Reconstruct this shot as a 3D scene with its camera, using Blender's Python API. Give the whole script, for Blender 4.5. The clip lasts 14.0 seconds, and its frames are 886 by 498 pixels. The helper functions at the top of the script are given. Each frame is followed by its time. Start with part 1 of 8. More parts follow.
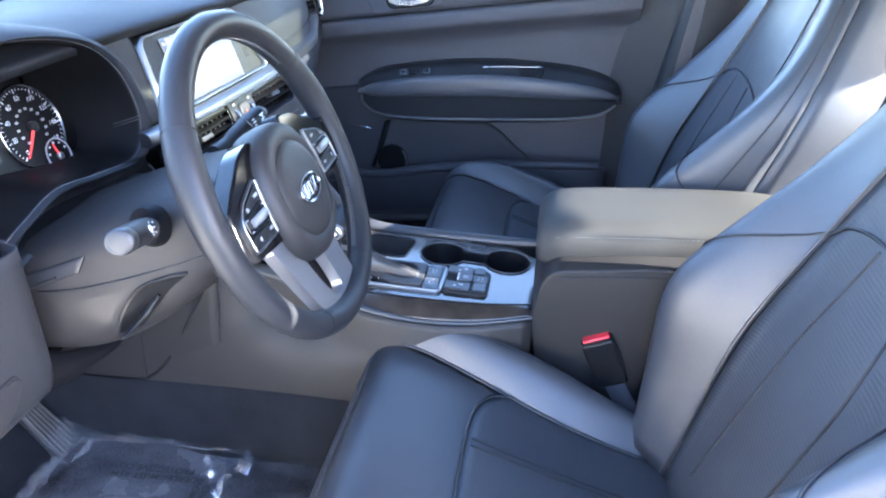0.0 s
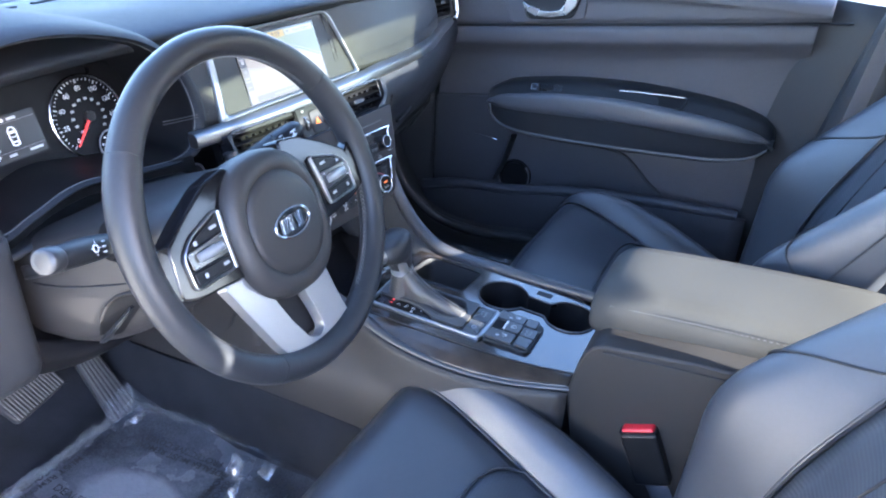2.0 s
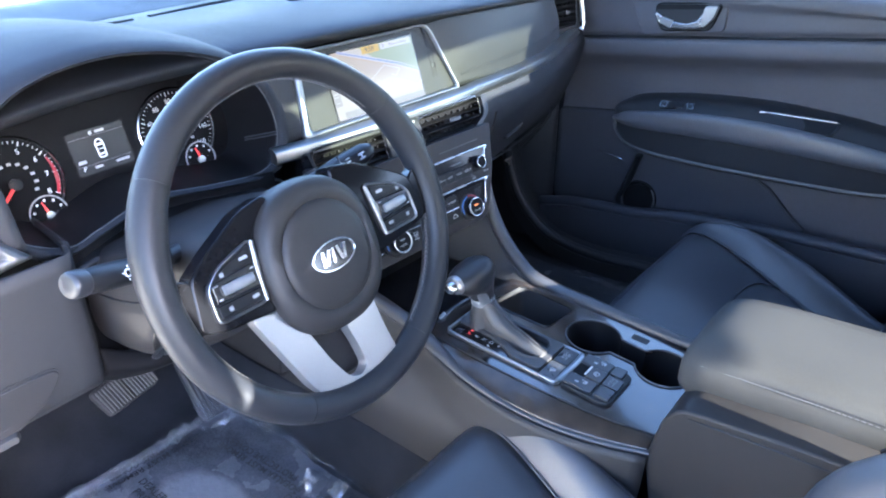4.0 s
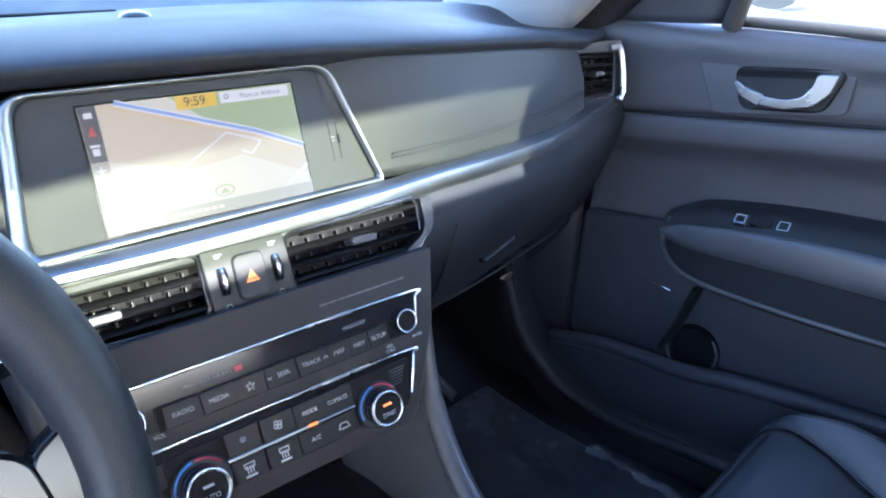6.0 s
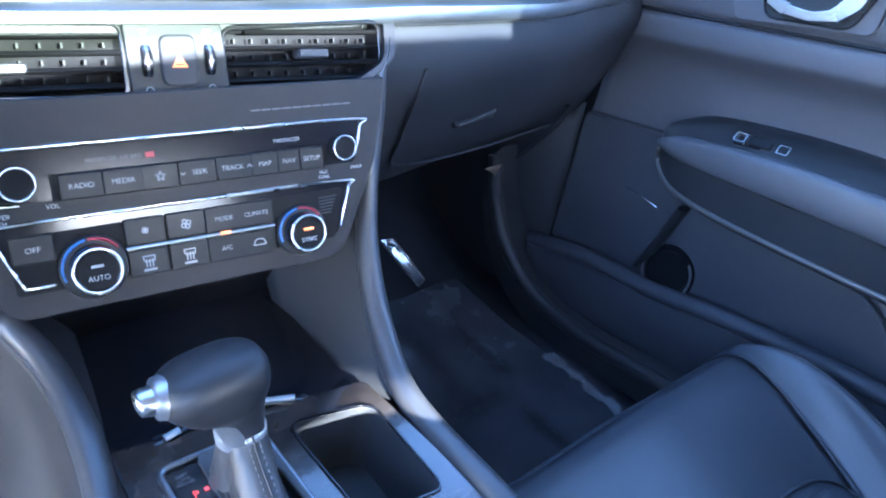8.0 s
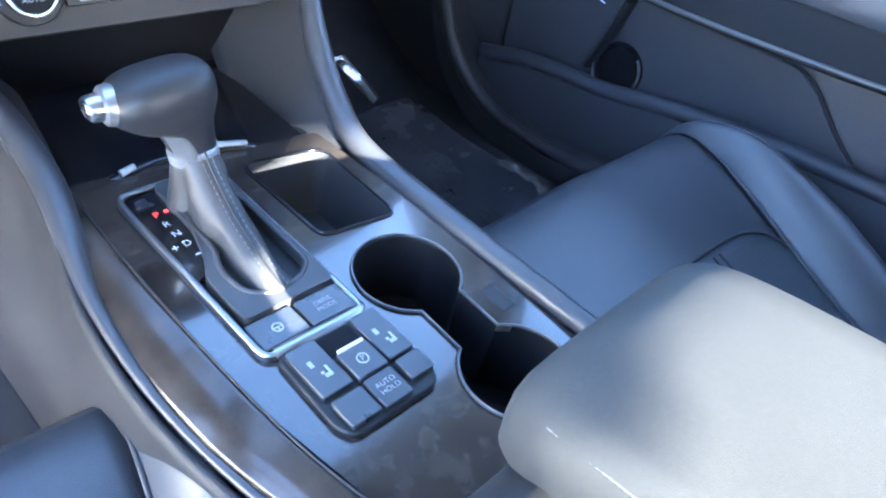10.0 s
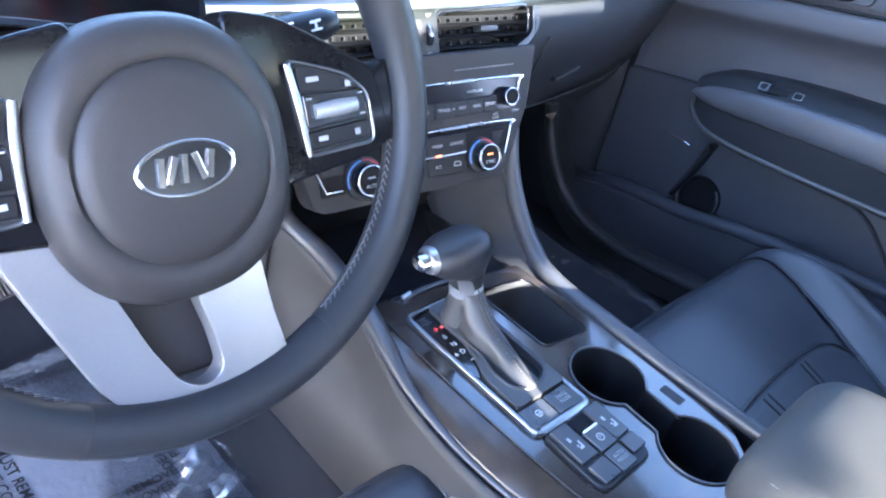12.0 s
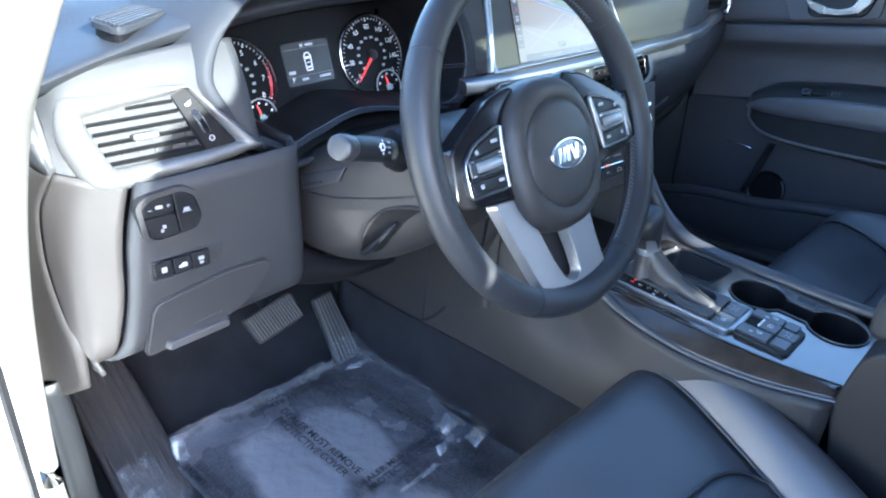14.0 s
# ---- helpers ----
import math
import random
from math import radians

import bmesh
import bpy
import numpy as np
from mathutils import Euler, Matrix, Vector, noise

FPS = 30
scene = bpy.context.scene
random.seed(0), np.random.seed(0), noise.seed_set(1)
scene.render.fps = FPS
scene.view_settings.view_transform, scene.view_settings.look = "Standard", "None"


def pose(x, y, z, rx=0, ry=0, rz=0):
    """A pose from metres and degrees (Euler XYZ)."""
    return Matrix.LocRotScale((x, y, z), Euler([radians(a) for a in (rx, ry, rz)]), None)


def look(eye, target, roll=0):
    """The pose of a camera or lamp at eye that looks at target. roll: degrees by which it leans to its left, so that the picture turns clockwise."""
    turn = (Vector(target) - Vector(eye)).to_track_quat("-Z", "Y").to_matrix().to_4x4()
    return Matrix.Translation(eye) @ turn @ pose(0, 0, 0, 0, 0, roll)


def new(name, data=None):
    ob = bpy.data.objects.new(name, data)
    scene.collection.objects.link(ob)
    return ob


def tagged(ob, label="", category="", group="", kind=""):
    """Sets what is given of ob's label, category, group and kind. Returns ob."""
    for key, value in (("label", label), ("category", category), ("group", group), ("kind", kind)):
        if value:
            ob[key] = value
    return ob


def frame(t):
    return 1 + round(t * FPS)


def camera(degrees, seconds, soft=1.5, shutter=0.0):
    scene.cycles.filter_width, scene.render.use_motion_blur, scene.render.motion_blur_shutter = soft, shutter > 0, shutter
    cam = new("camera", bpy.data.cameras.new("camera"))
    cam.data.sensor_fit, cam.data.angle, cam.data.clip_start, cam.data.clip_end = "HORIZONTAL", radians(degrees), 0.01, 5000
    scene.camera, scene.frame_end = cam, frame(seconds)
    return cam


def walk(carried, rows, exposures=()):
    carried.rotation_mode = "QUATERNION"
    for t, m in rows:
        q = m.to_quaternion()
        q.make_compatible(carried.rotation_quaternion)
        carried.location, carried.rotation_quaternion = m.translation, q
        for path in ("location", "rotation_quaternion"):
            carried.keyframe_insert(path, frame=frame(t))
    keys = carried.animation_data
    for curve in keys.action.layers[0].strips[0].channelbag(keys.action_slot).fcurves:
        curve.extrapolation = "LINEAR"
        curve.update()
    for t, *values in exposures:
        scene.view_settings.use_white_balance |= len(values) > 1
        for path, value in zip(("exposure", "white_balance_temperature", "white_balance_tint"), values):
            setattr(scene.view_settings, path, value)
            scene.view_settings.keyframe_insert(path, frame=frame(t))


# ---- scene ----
cam = camera(61.9, 14.0, soft=2.1)
PATH = [
    (0, (-1.084, -0.253, 1.23), (0.66, 0.01, 0.287), 0.7),
    (0.5, (-1.07, -0.213, 1.231), (0.682, -0.037, 0.283), 0.9),
    (1, (-1.061, -0.212, 1.23), (0.691, -0.03, 0.283), 1.3),
    (1.5, (-1.01, -0.291, 1.247), (0.703, 0.073, 0.281), 1.2),
    (2, (-0.908, -0.424, 1.257), (0.67, 0.32, 0.279), 2.1),
    (2.5, (-0.857, -0.483, 1.266), (0.55, 0.542, 0.282), 0.6),
    (2.7, (-0.843, -0.492, 1.262), (0.517, 0.598, 0.28), -0.0),
    (4.8, (-0.655, -0.394, 1.26), (0.725, 0.676, 0.285), -1.5),
    (5, (-0.56, -0.361, 1.227), (0.868, 0.668, 0.277), -1.2),
    (5.5, (-0.363, -0.305, 1.163), (1.085, 0.747, 0.268), 0.6),
    (6, (-0.276, -0.224, 1.119), (1.073, 1.005, 0.302), 2.2),
    (6.5, (-0.242, -0.184, 1.123), (1.023, 1.161, 0.354), 5.3),
    (7, (-0.221, -0.193, 1.122), (1.021, 1.157, 0.327), 8.1),
    (7.5, (-0.215, -0.24, 1.089), (1.031, 1.057, 0.215), 10.1),
    (8, (-0.222, -0.273, 1.044), (1.042, 0.911, 0.044), 11.3),
    (8.5, (-0.236, -0.302, 1.013), (1.03, 0.796, -0.078), 10.9),
    (9, (-0.248, -0.34, 0.979), (0.998, 0.675, -0.211), 10.8),
    (9.2, (-0.251, -0.355, 0.966), (0.984, 0.63, -0.261), 10.9),
    (11.3, (-0.316, -0.333, 0.958), (0.94, 0.608, -0.281), 12.5),
    (11.5, (-0.355, -0.32, 1.034), (0.898, 0.643, -0.191), 12.6),
    (12, (-0.529, -0.316, 1.105), (0.755, 0.76, 0.012), 12.1),
    (12.5, (-0.686, -0.318, 1.125), (0.612, 0.798, 0.091), 10.6),
    (13, (-0.801, -0.318, 1.131), (0.517, 0.811, 0.137), 7.3),
    (13.5, (-0.897, -0.321, 1.126), (0.415, 0.847, 0.17), 4.3),
    (14, (-0.958, -0.376, 1.154), (0.35, 0.823, 0.231), 2.0),
]
walk(cam, [(t, look(eye, target, roll)) for t, eye, target, roll in PATH], [(0, 4.0, 5520, 23), (1.5, 4.05, 5500, 23), (2.5, 3.8, 5400, 22), (5.0, 4.05, 5450, 22), (5.5, 4.25, 5500, 22), (6.5, 3.35, 5250, 22), (7.5, 3.65, 4880, 20), (8.0, 4.5, 4850, 21), (8.5, 5.05, 5080, 20), (9, 4.95, 5250, 18), (11.5, 4.9, 5380, 22), (12.5, 4.05, 5500, 24), (13, 4.0, 5400, 20), (14, 3.5, 5200, 15)])

# ---------- sky, sun, exposure ----------
world = bpy.data.worlds.new("world")
scene.world = world
world.use_nodes = True
SUN_WAY = Vector((-0.115, -0.934, 0.342)).normalized()
sky = world.node_tree.nodes.new("ShaderNodeTexSky")
sky.sky_type, sky.sun_disc = "NISHITA", False
sky.sun_elevation = math.asin(SUN_WAY.z)
sky.sun_rotation = math.atan2(SUN_WAY.x, SUN_WAY.y)
world.node_tree.links.new(sky.outputs[0], world.node_tree.nodes["Background"].inputs[0])
world.node_tree.nodes["Background"].inputs[1].default_value = 0.2
sun_data = bpy.data.lights.new("sun", "SUN")
sun_data.energy, sun_data.angle, sun_data.color = 4.6, radians(0.53), (1.0, 0.96, 0.72)
sun = new("sun", sun_data)
sun.matrix_world = look(SUN_WAY * 30, (0, 0, 0))

# ---------- mesh tools ----------
def crom(points, n, closed=False):
    """n points on a smooth curve through the given ones."""
    p = np.array(points, float)
    m = len(p)
    if m == 2:
        return [Vector(p[0] + (p[1] - p[0]) * k / (n - 1)) for k in range(n)]
    out = []
    spans = m if closed else m - 1
    for k in range(n):
        s = k * spans / (n if closed else n - 1)
        i = min(int(s), spans - 1)
        f = s - i
        if closed:
            a, b, c, d = p[(i - 1) % m], p[i % m], p[(i + 1) % m], p[(i + 2) % m]
        else:
            b, c = p[i], p[i + 1]
            a = p[i - 1] if i else 2 * b - c
            d = p[i + 2] if i + 2 < m else 2 * c - b
        out.append(Vector(0.5 * (2 * b + (c - a) * f + (2 * a - 5 * b + 4 * c - d) * f * f + (3 * b - a - 3 * c + d) * f**3)))
    return out


def part(name, bm, mat, parent=None, label="", smooth=True, bevel=0.0, solid=0.0, auto=40, segs=2):
    """Links a bmesh as one mesh object, under its thing if one is given."""
    bmesh.ops.recalc_face_normals(bm, faces=bm.faces)
    me = bpy.data.meshes.new(name)
    bm.to_mesh(me)
    bm.free()
    me.materials.append(mat)
    if smooth:
        me.polygons.foreach_set("use_smooth", [True] * len(me.polygons))
        if auto < 180:
            me.set_sharp_from_angle(angle=radians(auto))
    ob = new(name, me)
    if parent:
        ob.parent = parent
    if label:
        tagged(ob, label)
    if solid:
        m = ob.modifiers.new("thick", "SOLIDIFY")
        m.thickness, m.offset = solid, -1
    if bevel:
        m = ob.modifiers.new("round", "BEVEL")
        m.width, m.segments, m.limit_method, m.angle_limit = bevel, segs, "ANGLE", radians(32)
        m.use_clamp_overlap = True
    return ob


def thing(name, label, category, group="", kind="", at=(0, 0, 0)):
    ob = new(name)
    ob.empty_display_size = 0.05
    return tagged(ob, label, category, group, kind)


class Plane:
    """A place to draw on: origin, right, up; out is towards the viewer."""

    def __init__(self, o, u, v):
        self.o, self.u = Vector(o), Vector(u).normalized()
        v = Vector(v)
        self.n = self.u.cross(v).normalized()
        self.v = self.n.cross(self.u).normalized()

    def p(self, a, b, c=0.0):
        return self.o + self.u * a + self.v * b + self.n * c

    def m(self):
        m = Matrix((self.u, self.v, self.n)).transposed().to_4x4()
        m.translation = self.o
        return m

    def sub(self, a, b, c=0.0, turn=0.0):
        ct, st = math.cos(radians(turn)), math.sin(radians(turn))
        return Plane(self.p(a, b, c), self.u * ct + self.v * st, self.v * ct - self.u * st)


def rounded(pts, r, seg=4):
    """A 2D outline with round corners; r is one radius or one per corner."""
    out = []
    n = len(pts)
    for i in range(n):
        a, b, c = (Vector(pts[(i + k) % n]) for k in (-1, 0, 1))
        q = r[i] if isinstance(r, (list, tuple)) else r
        d1, d2 = (a - b), (c - b)
        q = min(q, d1.length * 0.49, d2.length * 0.49)
        if q <= 0:
            out.append(b)
            continue
        p1, p2 = b + d1.normalized() * q, b + d2.normalized() * q
        for k in range(seg + 1):
            f = k / seg
            out.append(p1 * (1 - f) ** 2 + b * 2 * f * (1 - f) + p2 * f * f)
    return out


def rect(w, h, r=0.0, x=0.0, y=0.0, seg=4):
    return rounded([(x - w / 2, y - h / 2), (x + w / 2, y - h / 2), (x + w / 2, y + h / 2), (x - w / 2, y + h / 2)], r, seg)


def oval(a, b, n=32, x=0.0, y=0.0):
    return [Vector((x + a * math.cos(2 * math.pi * k / n), y + b * math.sin(2 * math.pi * k / n))) for k in range(n)]


def prism(bm, pl, poly, d0, d1, taper=0.0):
    """An outline on a plane drawn out from depth d0 to d1; taper shrinks the far end."""
    c = sum((Vector(q) for q in poly), Vector((0, 0))) / len(poly)
    lo = [bm.verts.new(pl.p(q[0], q[1], d0)) for q in poly]
    hi = [bm.verts.new(pl.p(*(Vector(q) + (c - Vector(q)) * taper), d1)) for q in poly]
    n = len(poly)
    bm.faces.new(lo[::-1])
    bm.faces.new(hi)
    for k in range(n):
        bm.faces.new((lo[k], lo[(k + 1) % n], hi[(k + 1) % n], hi[k]))


def plate(name, pl, poly, d0, d1, mat, parent, label="", bevel=0.0, taper=0.0):
    bm = bmesh.new()
    prism(bm, pl, poly, d0, d1, taper)
    return part(name, bm, mat, parent, label, bevel=bevel)


def ring(name, pl, outer, inner, d0, d1, mat, parent, label="", bevel=0.0):
    """A flat ring between two outlines with equally many points."""
    bm = bmesh.new()
    n = len(outer)
    rows = [[bm.verts.new(pl.p(q[0], q[1], d)) for q in loop] for loop, d in ((outer, d0), (outer, d1), (inner, d1), (inner, d0))]
    for a in range(4):
        for k in range(n):
            bm.faces.new((rows[a][k], rows[a][(k + 1) % n], rows[(a + 1) % 4][(k + 1) % n], rows[(a + 1) % 4][k]))
    return part(name, bm, mat, parent, label, bevel=bevel)


def offset(poly, d):
    """The outline moved inwards by d (counter-clockwise outlines)."""
    n = len(poly)
    out = []
    for i in range(n):
        a, b, c = Vector(poly[i - 1]), Vector(poly[i]), Vector(poly[(i + 1) % n])
        t = ((b - a).normalized() + (c - b).normalized())
        if t.length < 1e-6:
            t = b - a
        t.normalize()
        nrm = Vector((-t.y, t.x))
        out.append(b + nrm * d)
    return out


def grid(bm, rows, close_u=False, close_v=False):
    vs = [[bm.verts.new(q) for q in r] for r in rows]
    nu, nv = len(vs), len(vs[0])
    for a in range(nu if close_u else nu - 1):
        for b in range(nv if close_v else nv - 1):
            q = [vs[a][b], vs[(a + 1) % nu][b], vs[(a + 1) % nu][(b + 1) % nv], vs[a][(b + 1) % nv]]
            bm.faces.new(q)
    return vs


def net(rows, nu, nv):
    """A smooth fine net through a coarse one."""
    fine = [crom(r, nv) for r in rows]
    cols = [crom([r[k] for r in fine], nu) for k in range(nv)]
    return [[cols[k][a] for k in range(nv)] for a in range(nu)]


def skin(name, rows, nu, nv, mat, parent=None, label="", solid=0.004, auto=60):
    bm = bmesh.new()
    grid(bm, net(rows, nu, nv))
    return part(name, bm, mat, parent, label, solid=solid, auto=auto)


def loft(bm, loops, cap=True):
    """Joins closed loops with equally many points."""
    vs = grid(bm, loops, close_v=True)
    if cap:
        bm.faces.new(vs[0][::-1])
        bm.faces.new(vs[-1])


def tube(bm, pts, r, seg=8, n=0, closed=False, flat=1.0, up=(0, 0, 1)):
    """A round (or flattened) rod along a smooth path; r is one radius or one per given point."""
    m = len(pts)
    n = n or m
    path = crom(pts, n, closed) if n != m else [Vector(p) for p in pts]
    rs = list(r) if isinstance(r, (list, tuple)) else [r] * m
    loops = []
    for k, p in enumerate(path):
        a = path[(k - 1) % n] if closed or k else p
        b = path[(k + 1) % n] if closed or k < n - 1 else p
        t = (b - a).normalized()
        side = t.cross(Vector(up))
        if side.length < 1e-4:
            side = t.cross(Vector((1, 0, 0)))
        side.normalize()
        top = side.cross(t).normalized()
        f = k * (m - 1) / max(n - 1, 1)
        i = min(int(f), m - 1)
        q = rs[i] + (rs[min(i + 1, m - 1)] - rs[i]) * (f - i)
        loops.append([p + side * q * math.cos(2 * math.pi * s / seg) + top * q * flat * math.sin(2 * math.pi * s / seg) for s in range(seg)])
    if closed:
        grid(bm, loops, close_u=True, close_v=True)
    else:
        loft(bm, loops)


def rod(name, pts, r, mat, parent=None, label="", seg=8, n=0, closed=False, flat=1.0, up=(0, 0, 1)):
    bm = bmesh.new()
    tube(bm, pts, r, seg, n, closed, flat, up)
    return part(name, bm, mat, parent, label, auto=60)


def lathe(bm, pl, prof, seg=32):
    """Turns a profile of (radius, depth) about the plane's normal."""
    loops = [[pl.p(r * math.cos(2 * math.pi * k / seg), r * math.sin(2 * math.pi * k / seg), d) for k in range(seg)] for r, d in prof]
    loft(bm, loops)


def turned(name, pl, prof, mat, parent=None, label="", seg=32, auto=35):
    bm = bmesh.new()
    lathe(bm, pl, prof, seg)
    return part(name, bm, mat, parent, label, auto=auto)


def box(bm, pl, w, h, d0, d1, x=0.0, y=0.0, r=0.0):
    prism(bm, pl, rect(w, h, r, x, y, 3), d0, d1)


def writing(text, pl, size, mat, parent, x=0.0, y=0.0, d=0.0006, name="writing", bold=0.0, spread=1.0):
    """Raised letters in the built-in font."""
    c = bpy.data.curves.new(name, "FONT")
    c.body, c.size, c.align_x, c.align_y, c.offset, c.resolution_u = text, size, "CENTER", "CENTER", bold * size, 3
    c.space_character = spread
    ob = bpy.data.objects.new(name, c)
    me = bpy.data.meshes.new_from_object(ob)
    bpy.data.objects.remove(ob)
    me.transform(pl.m() @ Matrix.Translation((x, y, d)))
    me.materials.clear()
    me.materials.append(mat)
    out = new(name, me)
    out.parent = parent
    return out


def bars(name, pl, items, mat, parent, d=0.0006):
    """Small flat marks: each (x, y, width, height)."""
    bm = bmesh.new()
    for x, y, w, h in items:
        prism(bm, pl, rect(w, h, 0, x, y), d - 0.0004, d)
    return part(name, bm, mat, parent, smooth=False)


def stitches(name, pts, mat, parent, n, length=0.004, r=0.0006, lift=(0, 0, 0)):
    """A line of short threads along a path."""
    path = crom(pts, n * 2)
    bm = bmesh.new()
    up = Vector(lift)
    for k in range(0, len(path) - 1, 2):
        a, b = path[k] + up, path[k + 1] + up
        c = (a + b) / 2
        t = (b - a).normalized() * length / 2
        tube(bm, [c - t, c, c + t], [r * 0.6, r, r * 0.6], seg=5)
    return part(name, bm, mat, parent)

# ---------- materials ----------
def material(name, color, rough=0.5, metal=0.0, vary=0.12, scale=6.0, grain=0.0, grain_scale=900.0, cells=False, coat=0.0, spec=0.5, rough_vary=0.08, second=None, glow=0.0, bump_dist=0.0006):
    """A surface with broad patches, fine grain, uneven gloss and a fine relief."""
    m = bpy.data.materials.new(name)
    m.use_nodes = True
    t = m.node_tree
    nd, ln = t.nodes, t.links
    b = nd["Principled BSDF"]
    tc = nd.new("ShaderNodeTexCoord")
    big = nd.new("ShaderNodeTexNoise")
    big.inputs["Scale"].default_value, big.inputs["Detail"].default_value = scale, 5
    fine = nd.new("ShaderNodeTexNoise")
    fine.inputs["Scale"].default_value, fine.inputs["Detail"].default_value = scale * 40, 3
    for q in (big, fine):
        ln.new(tc.outputs["Object"], q.inputs["Vector"])
    mix = nd.new("ShaderNodeMath")
    mix.operation = "MULTIPLY_ADD"
    ln.new(fine.outputs["Fac"], mix.inputs[0])
    mix.inputs[1].default_value = 0.35
    ln.new(big.outputs["Fac"], mix.inputs[2])
    ramp = nd.new("ShaderNodeValToRGB")
    lo = [c * (1 - vary) for c in color]
    hi = [min(1, c * (1 + vary)) for c in (second or color)]
    ramp.color_ramp.elements[0].position, ramp.color_ramp.elements[1].position = 0.45, 0.9
    ramp.color_ramp.elements[0].color, ramp.color_ramp.elements[1].color = (*lo, 1), (*hi, 1)
    ln.new(mix.outputs[0], ramp.inputs[0])
    ln.new(ramp.outputs[0], b.inputs["Base Color"])
    rr = nd.new("ShaderNodeMapRange")
    rr.inputs["From Min"].default_value, rr.inputs["From Max"].default_value = 0.3, 0.7
    rr.inputs["To Min"].default_value, rr.inputs["To Max"].default_value = max(0.02, rough - rough_vary), min(1, rough + rough_vary)
    ln.new(big.outputs["Fac"], rr.inputs["Value"])
    ln.new(rr.outputs[0], b.inputs["Roughness"])
    b.inputs["Metallic"].default_value = metal
    b.inputs["Coat Weight"].default_value = coat
    b.inputs["Coat Roughness"].default_value = 0.06
    b.inputs["Specular IOR Level"].default_value = spec
    if glow:
        ln.new(ramp.outputs[0], b.inputs["Emission Color"])
        b.inputs["Emission Strength"].default_value = glow
    if grain:
        if cells:
            g = nd.new("ShaderNodeTexVoronoi")
            g.feature = "DISTANCE_TO_EDGE"
            g.inputs["Scale"].default_value = grain_scale
            out = g.outputs["Distance"]
        else:
            g = nd.new("ShaderNodeTexNoise")
            g.inputs["Scale"].default_value, g.inputs["Detail"].default_value = grain_scale, 3
            out = g.outputs["Fac"]
        ln.new(tc.outputs["Object"], g.inputs["Vector"])
        bp = nd.new("ShaderNodeBump")
        bp.inputs["Strength"].default_value, bp.inputs["Distance"].default_value = grain, bump_dist
        ln.new(out, bp.inputs["Height"])
        ln.new(bp.outputs[0], b.inputs["Normal"])
    return m


def ribbed(name, color, rough, pitch, axis="Y", depth=0.5):
    """A soft cover with fine pressed lines."""
    m = material(name, color, rough, grain=0.0)
    t = m.node_tree
    nd, ln = t.nodes, t.links
    tc = nd.new("ShaderNodeTexCoord")
    w = nd.new("ShaderNodeTexWave")
    w.bands_direction = axis
    w.inputs["Scale"].default_value = 0.314 / pitch
    w.inputs["Distortion"].default_value, w.inputs["Detail"].default_value, w.inputs["Detail Scale"].default_value = 0.6, 2, 1.5
    ln.new(tc.outputs["Object"], w.inputs["Vector"])
    bp = nd.new("ShaderNodeBump")
    bp.inputs["Strength"].default_value, bp.inputs["Distance"].default_value = depth, 0.0008
    ln.new(w.outputs["Fac"], bp.inputs["Height"])
    ln.new(bp.outputs[0], nd["Principled BSDF"].inputs["Normal"])
    return m


def clear(name, tint=(1, 1, 1), rough=0.0, even=0.05):
    """Thin glass or film: mostly see-through, with a gloss."""
    m = bpy.data.materials.new(name)
    m.use_nodes = True
    t = m.node_tree
    nd, ln = t.nodes, t.links
    nd.remove(nd["Principled BSDF"])
    see = nd.new("ShaderNodeBsdfTransparent")
    see.inputs[0].default_value = (*tint, 1)
    gl = nd.new("ShaderNodeBsdfGlossy")
    gl.inputs["Roughness"].default_value = rough
    mx = nd.new("ShaderNodeMixShader")
    mx.inputs[0].default_value = even
    ln.new(see.outputs[0], mx.inputs[1])
    ln.new(gl.outputs[0], mx.inputs[2])
    ln.new(mx.outputs[0], nd["Material Output"].inputs[0])
    return m


leather = material("black_leather", (0.038, 0.0410, 0.0480), 0.37, grain=0.35, grain_scale=700, cells=True, vary=0.15, scale=5, spec=0.62)
leather_rib = ribbed("black_ribbed_leather", (0.043, 0.0465, 0.053), 0.42, 0.0050, "Z", 0.24)
leather_pleat = ribbed("black_pleated_leather", (0.040, 0.043, 0.050), 0.45, 0.0050, "X", 0.65)
leather_insert = ribbed("black_insert_leather", (0.039, 0.042, 0.049), 0.46, 0.0042, "Y", 0.22)
arm_leather = material("armrest_leather", (0.047, 0.046, 0.043), 0.62, grain=0.28, grain_scale=850, cells=True, scale=8, spec=0.14)
boot_leather = material("boot_leather", (0.044, 0.043, 0.044), 0.42, grain=0.3, grain_scale=900, cells=True, scale=12, spec=0.42)
wheel_leather = material("wheel_leather", (0.0185, 0.0190, 0.0215), 0.42, grain=0.25, grain_scale=800, cells=True, scale=9, spec=0.30)
dash_soft = material("soft_dash_plastic", (0.0175, 0.0195, 0.0240), 0.62, grain=0.35, grain_scale=900, cells=True, scale=4, spec=0.22)
dash_face = material("dash_face_plastic", (0.0215, 0.0225, 0.0250), 0.54, grain=0.4, grain_scale=800, cells=True, scale=4, spec=0.35)
hard_plastic = material("hard_black_plastic", (0.0224, 0.0224, 0.0241), 0.52, grain=0.4, grain_scale=1000, cells=True, scale=6, spec=0.35)
# Brown tint: warm sunlight bounced onto the column is put into the colour.
brown_plastic = material("column_plastic", (0.0240, 0.0218, 0.0210), 0.52, grain=0.35, grain_scale=1000, cells=True, scale=6, spec=0.35)
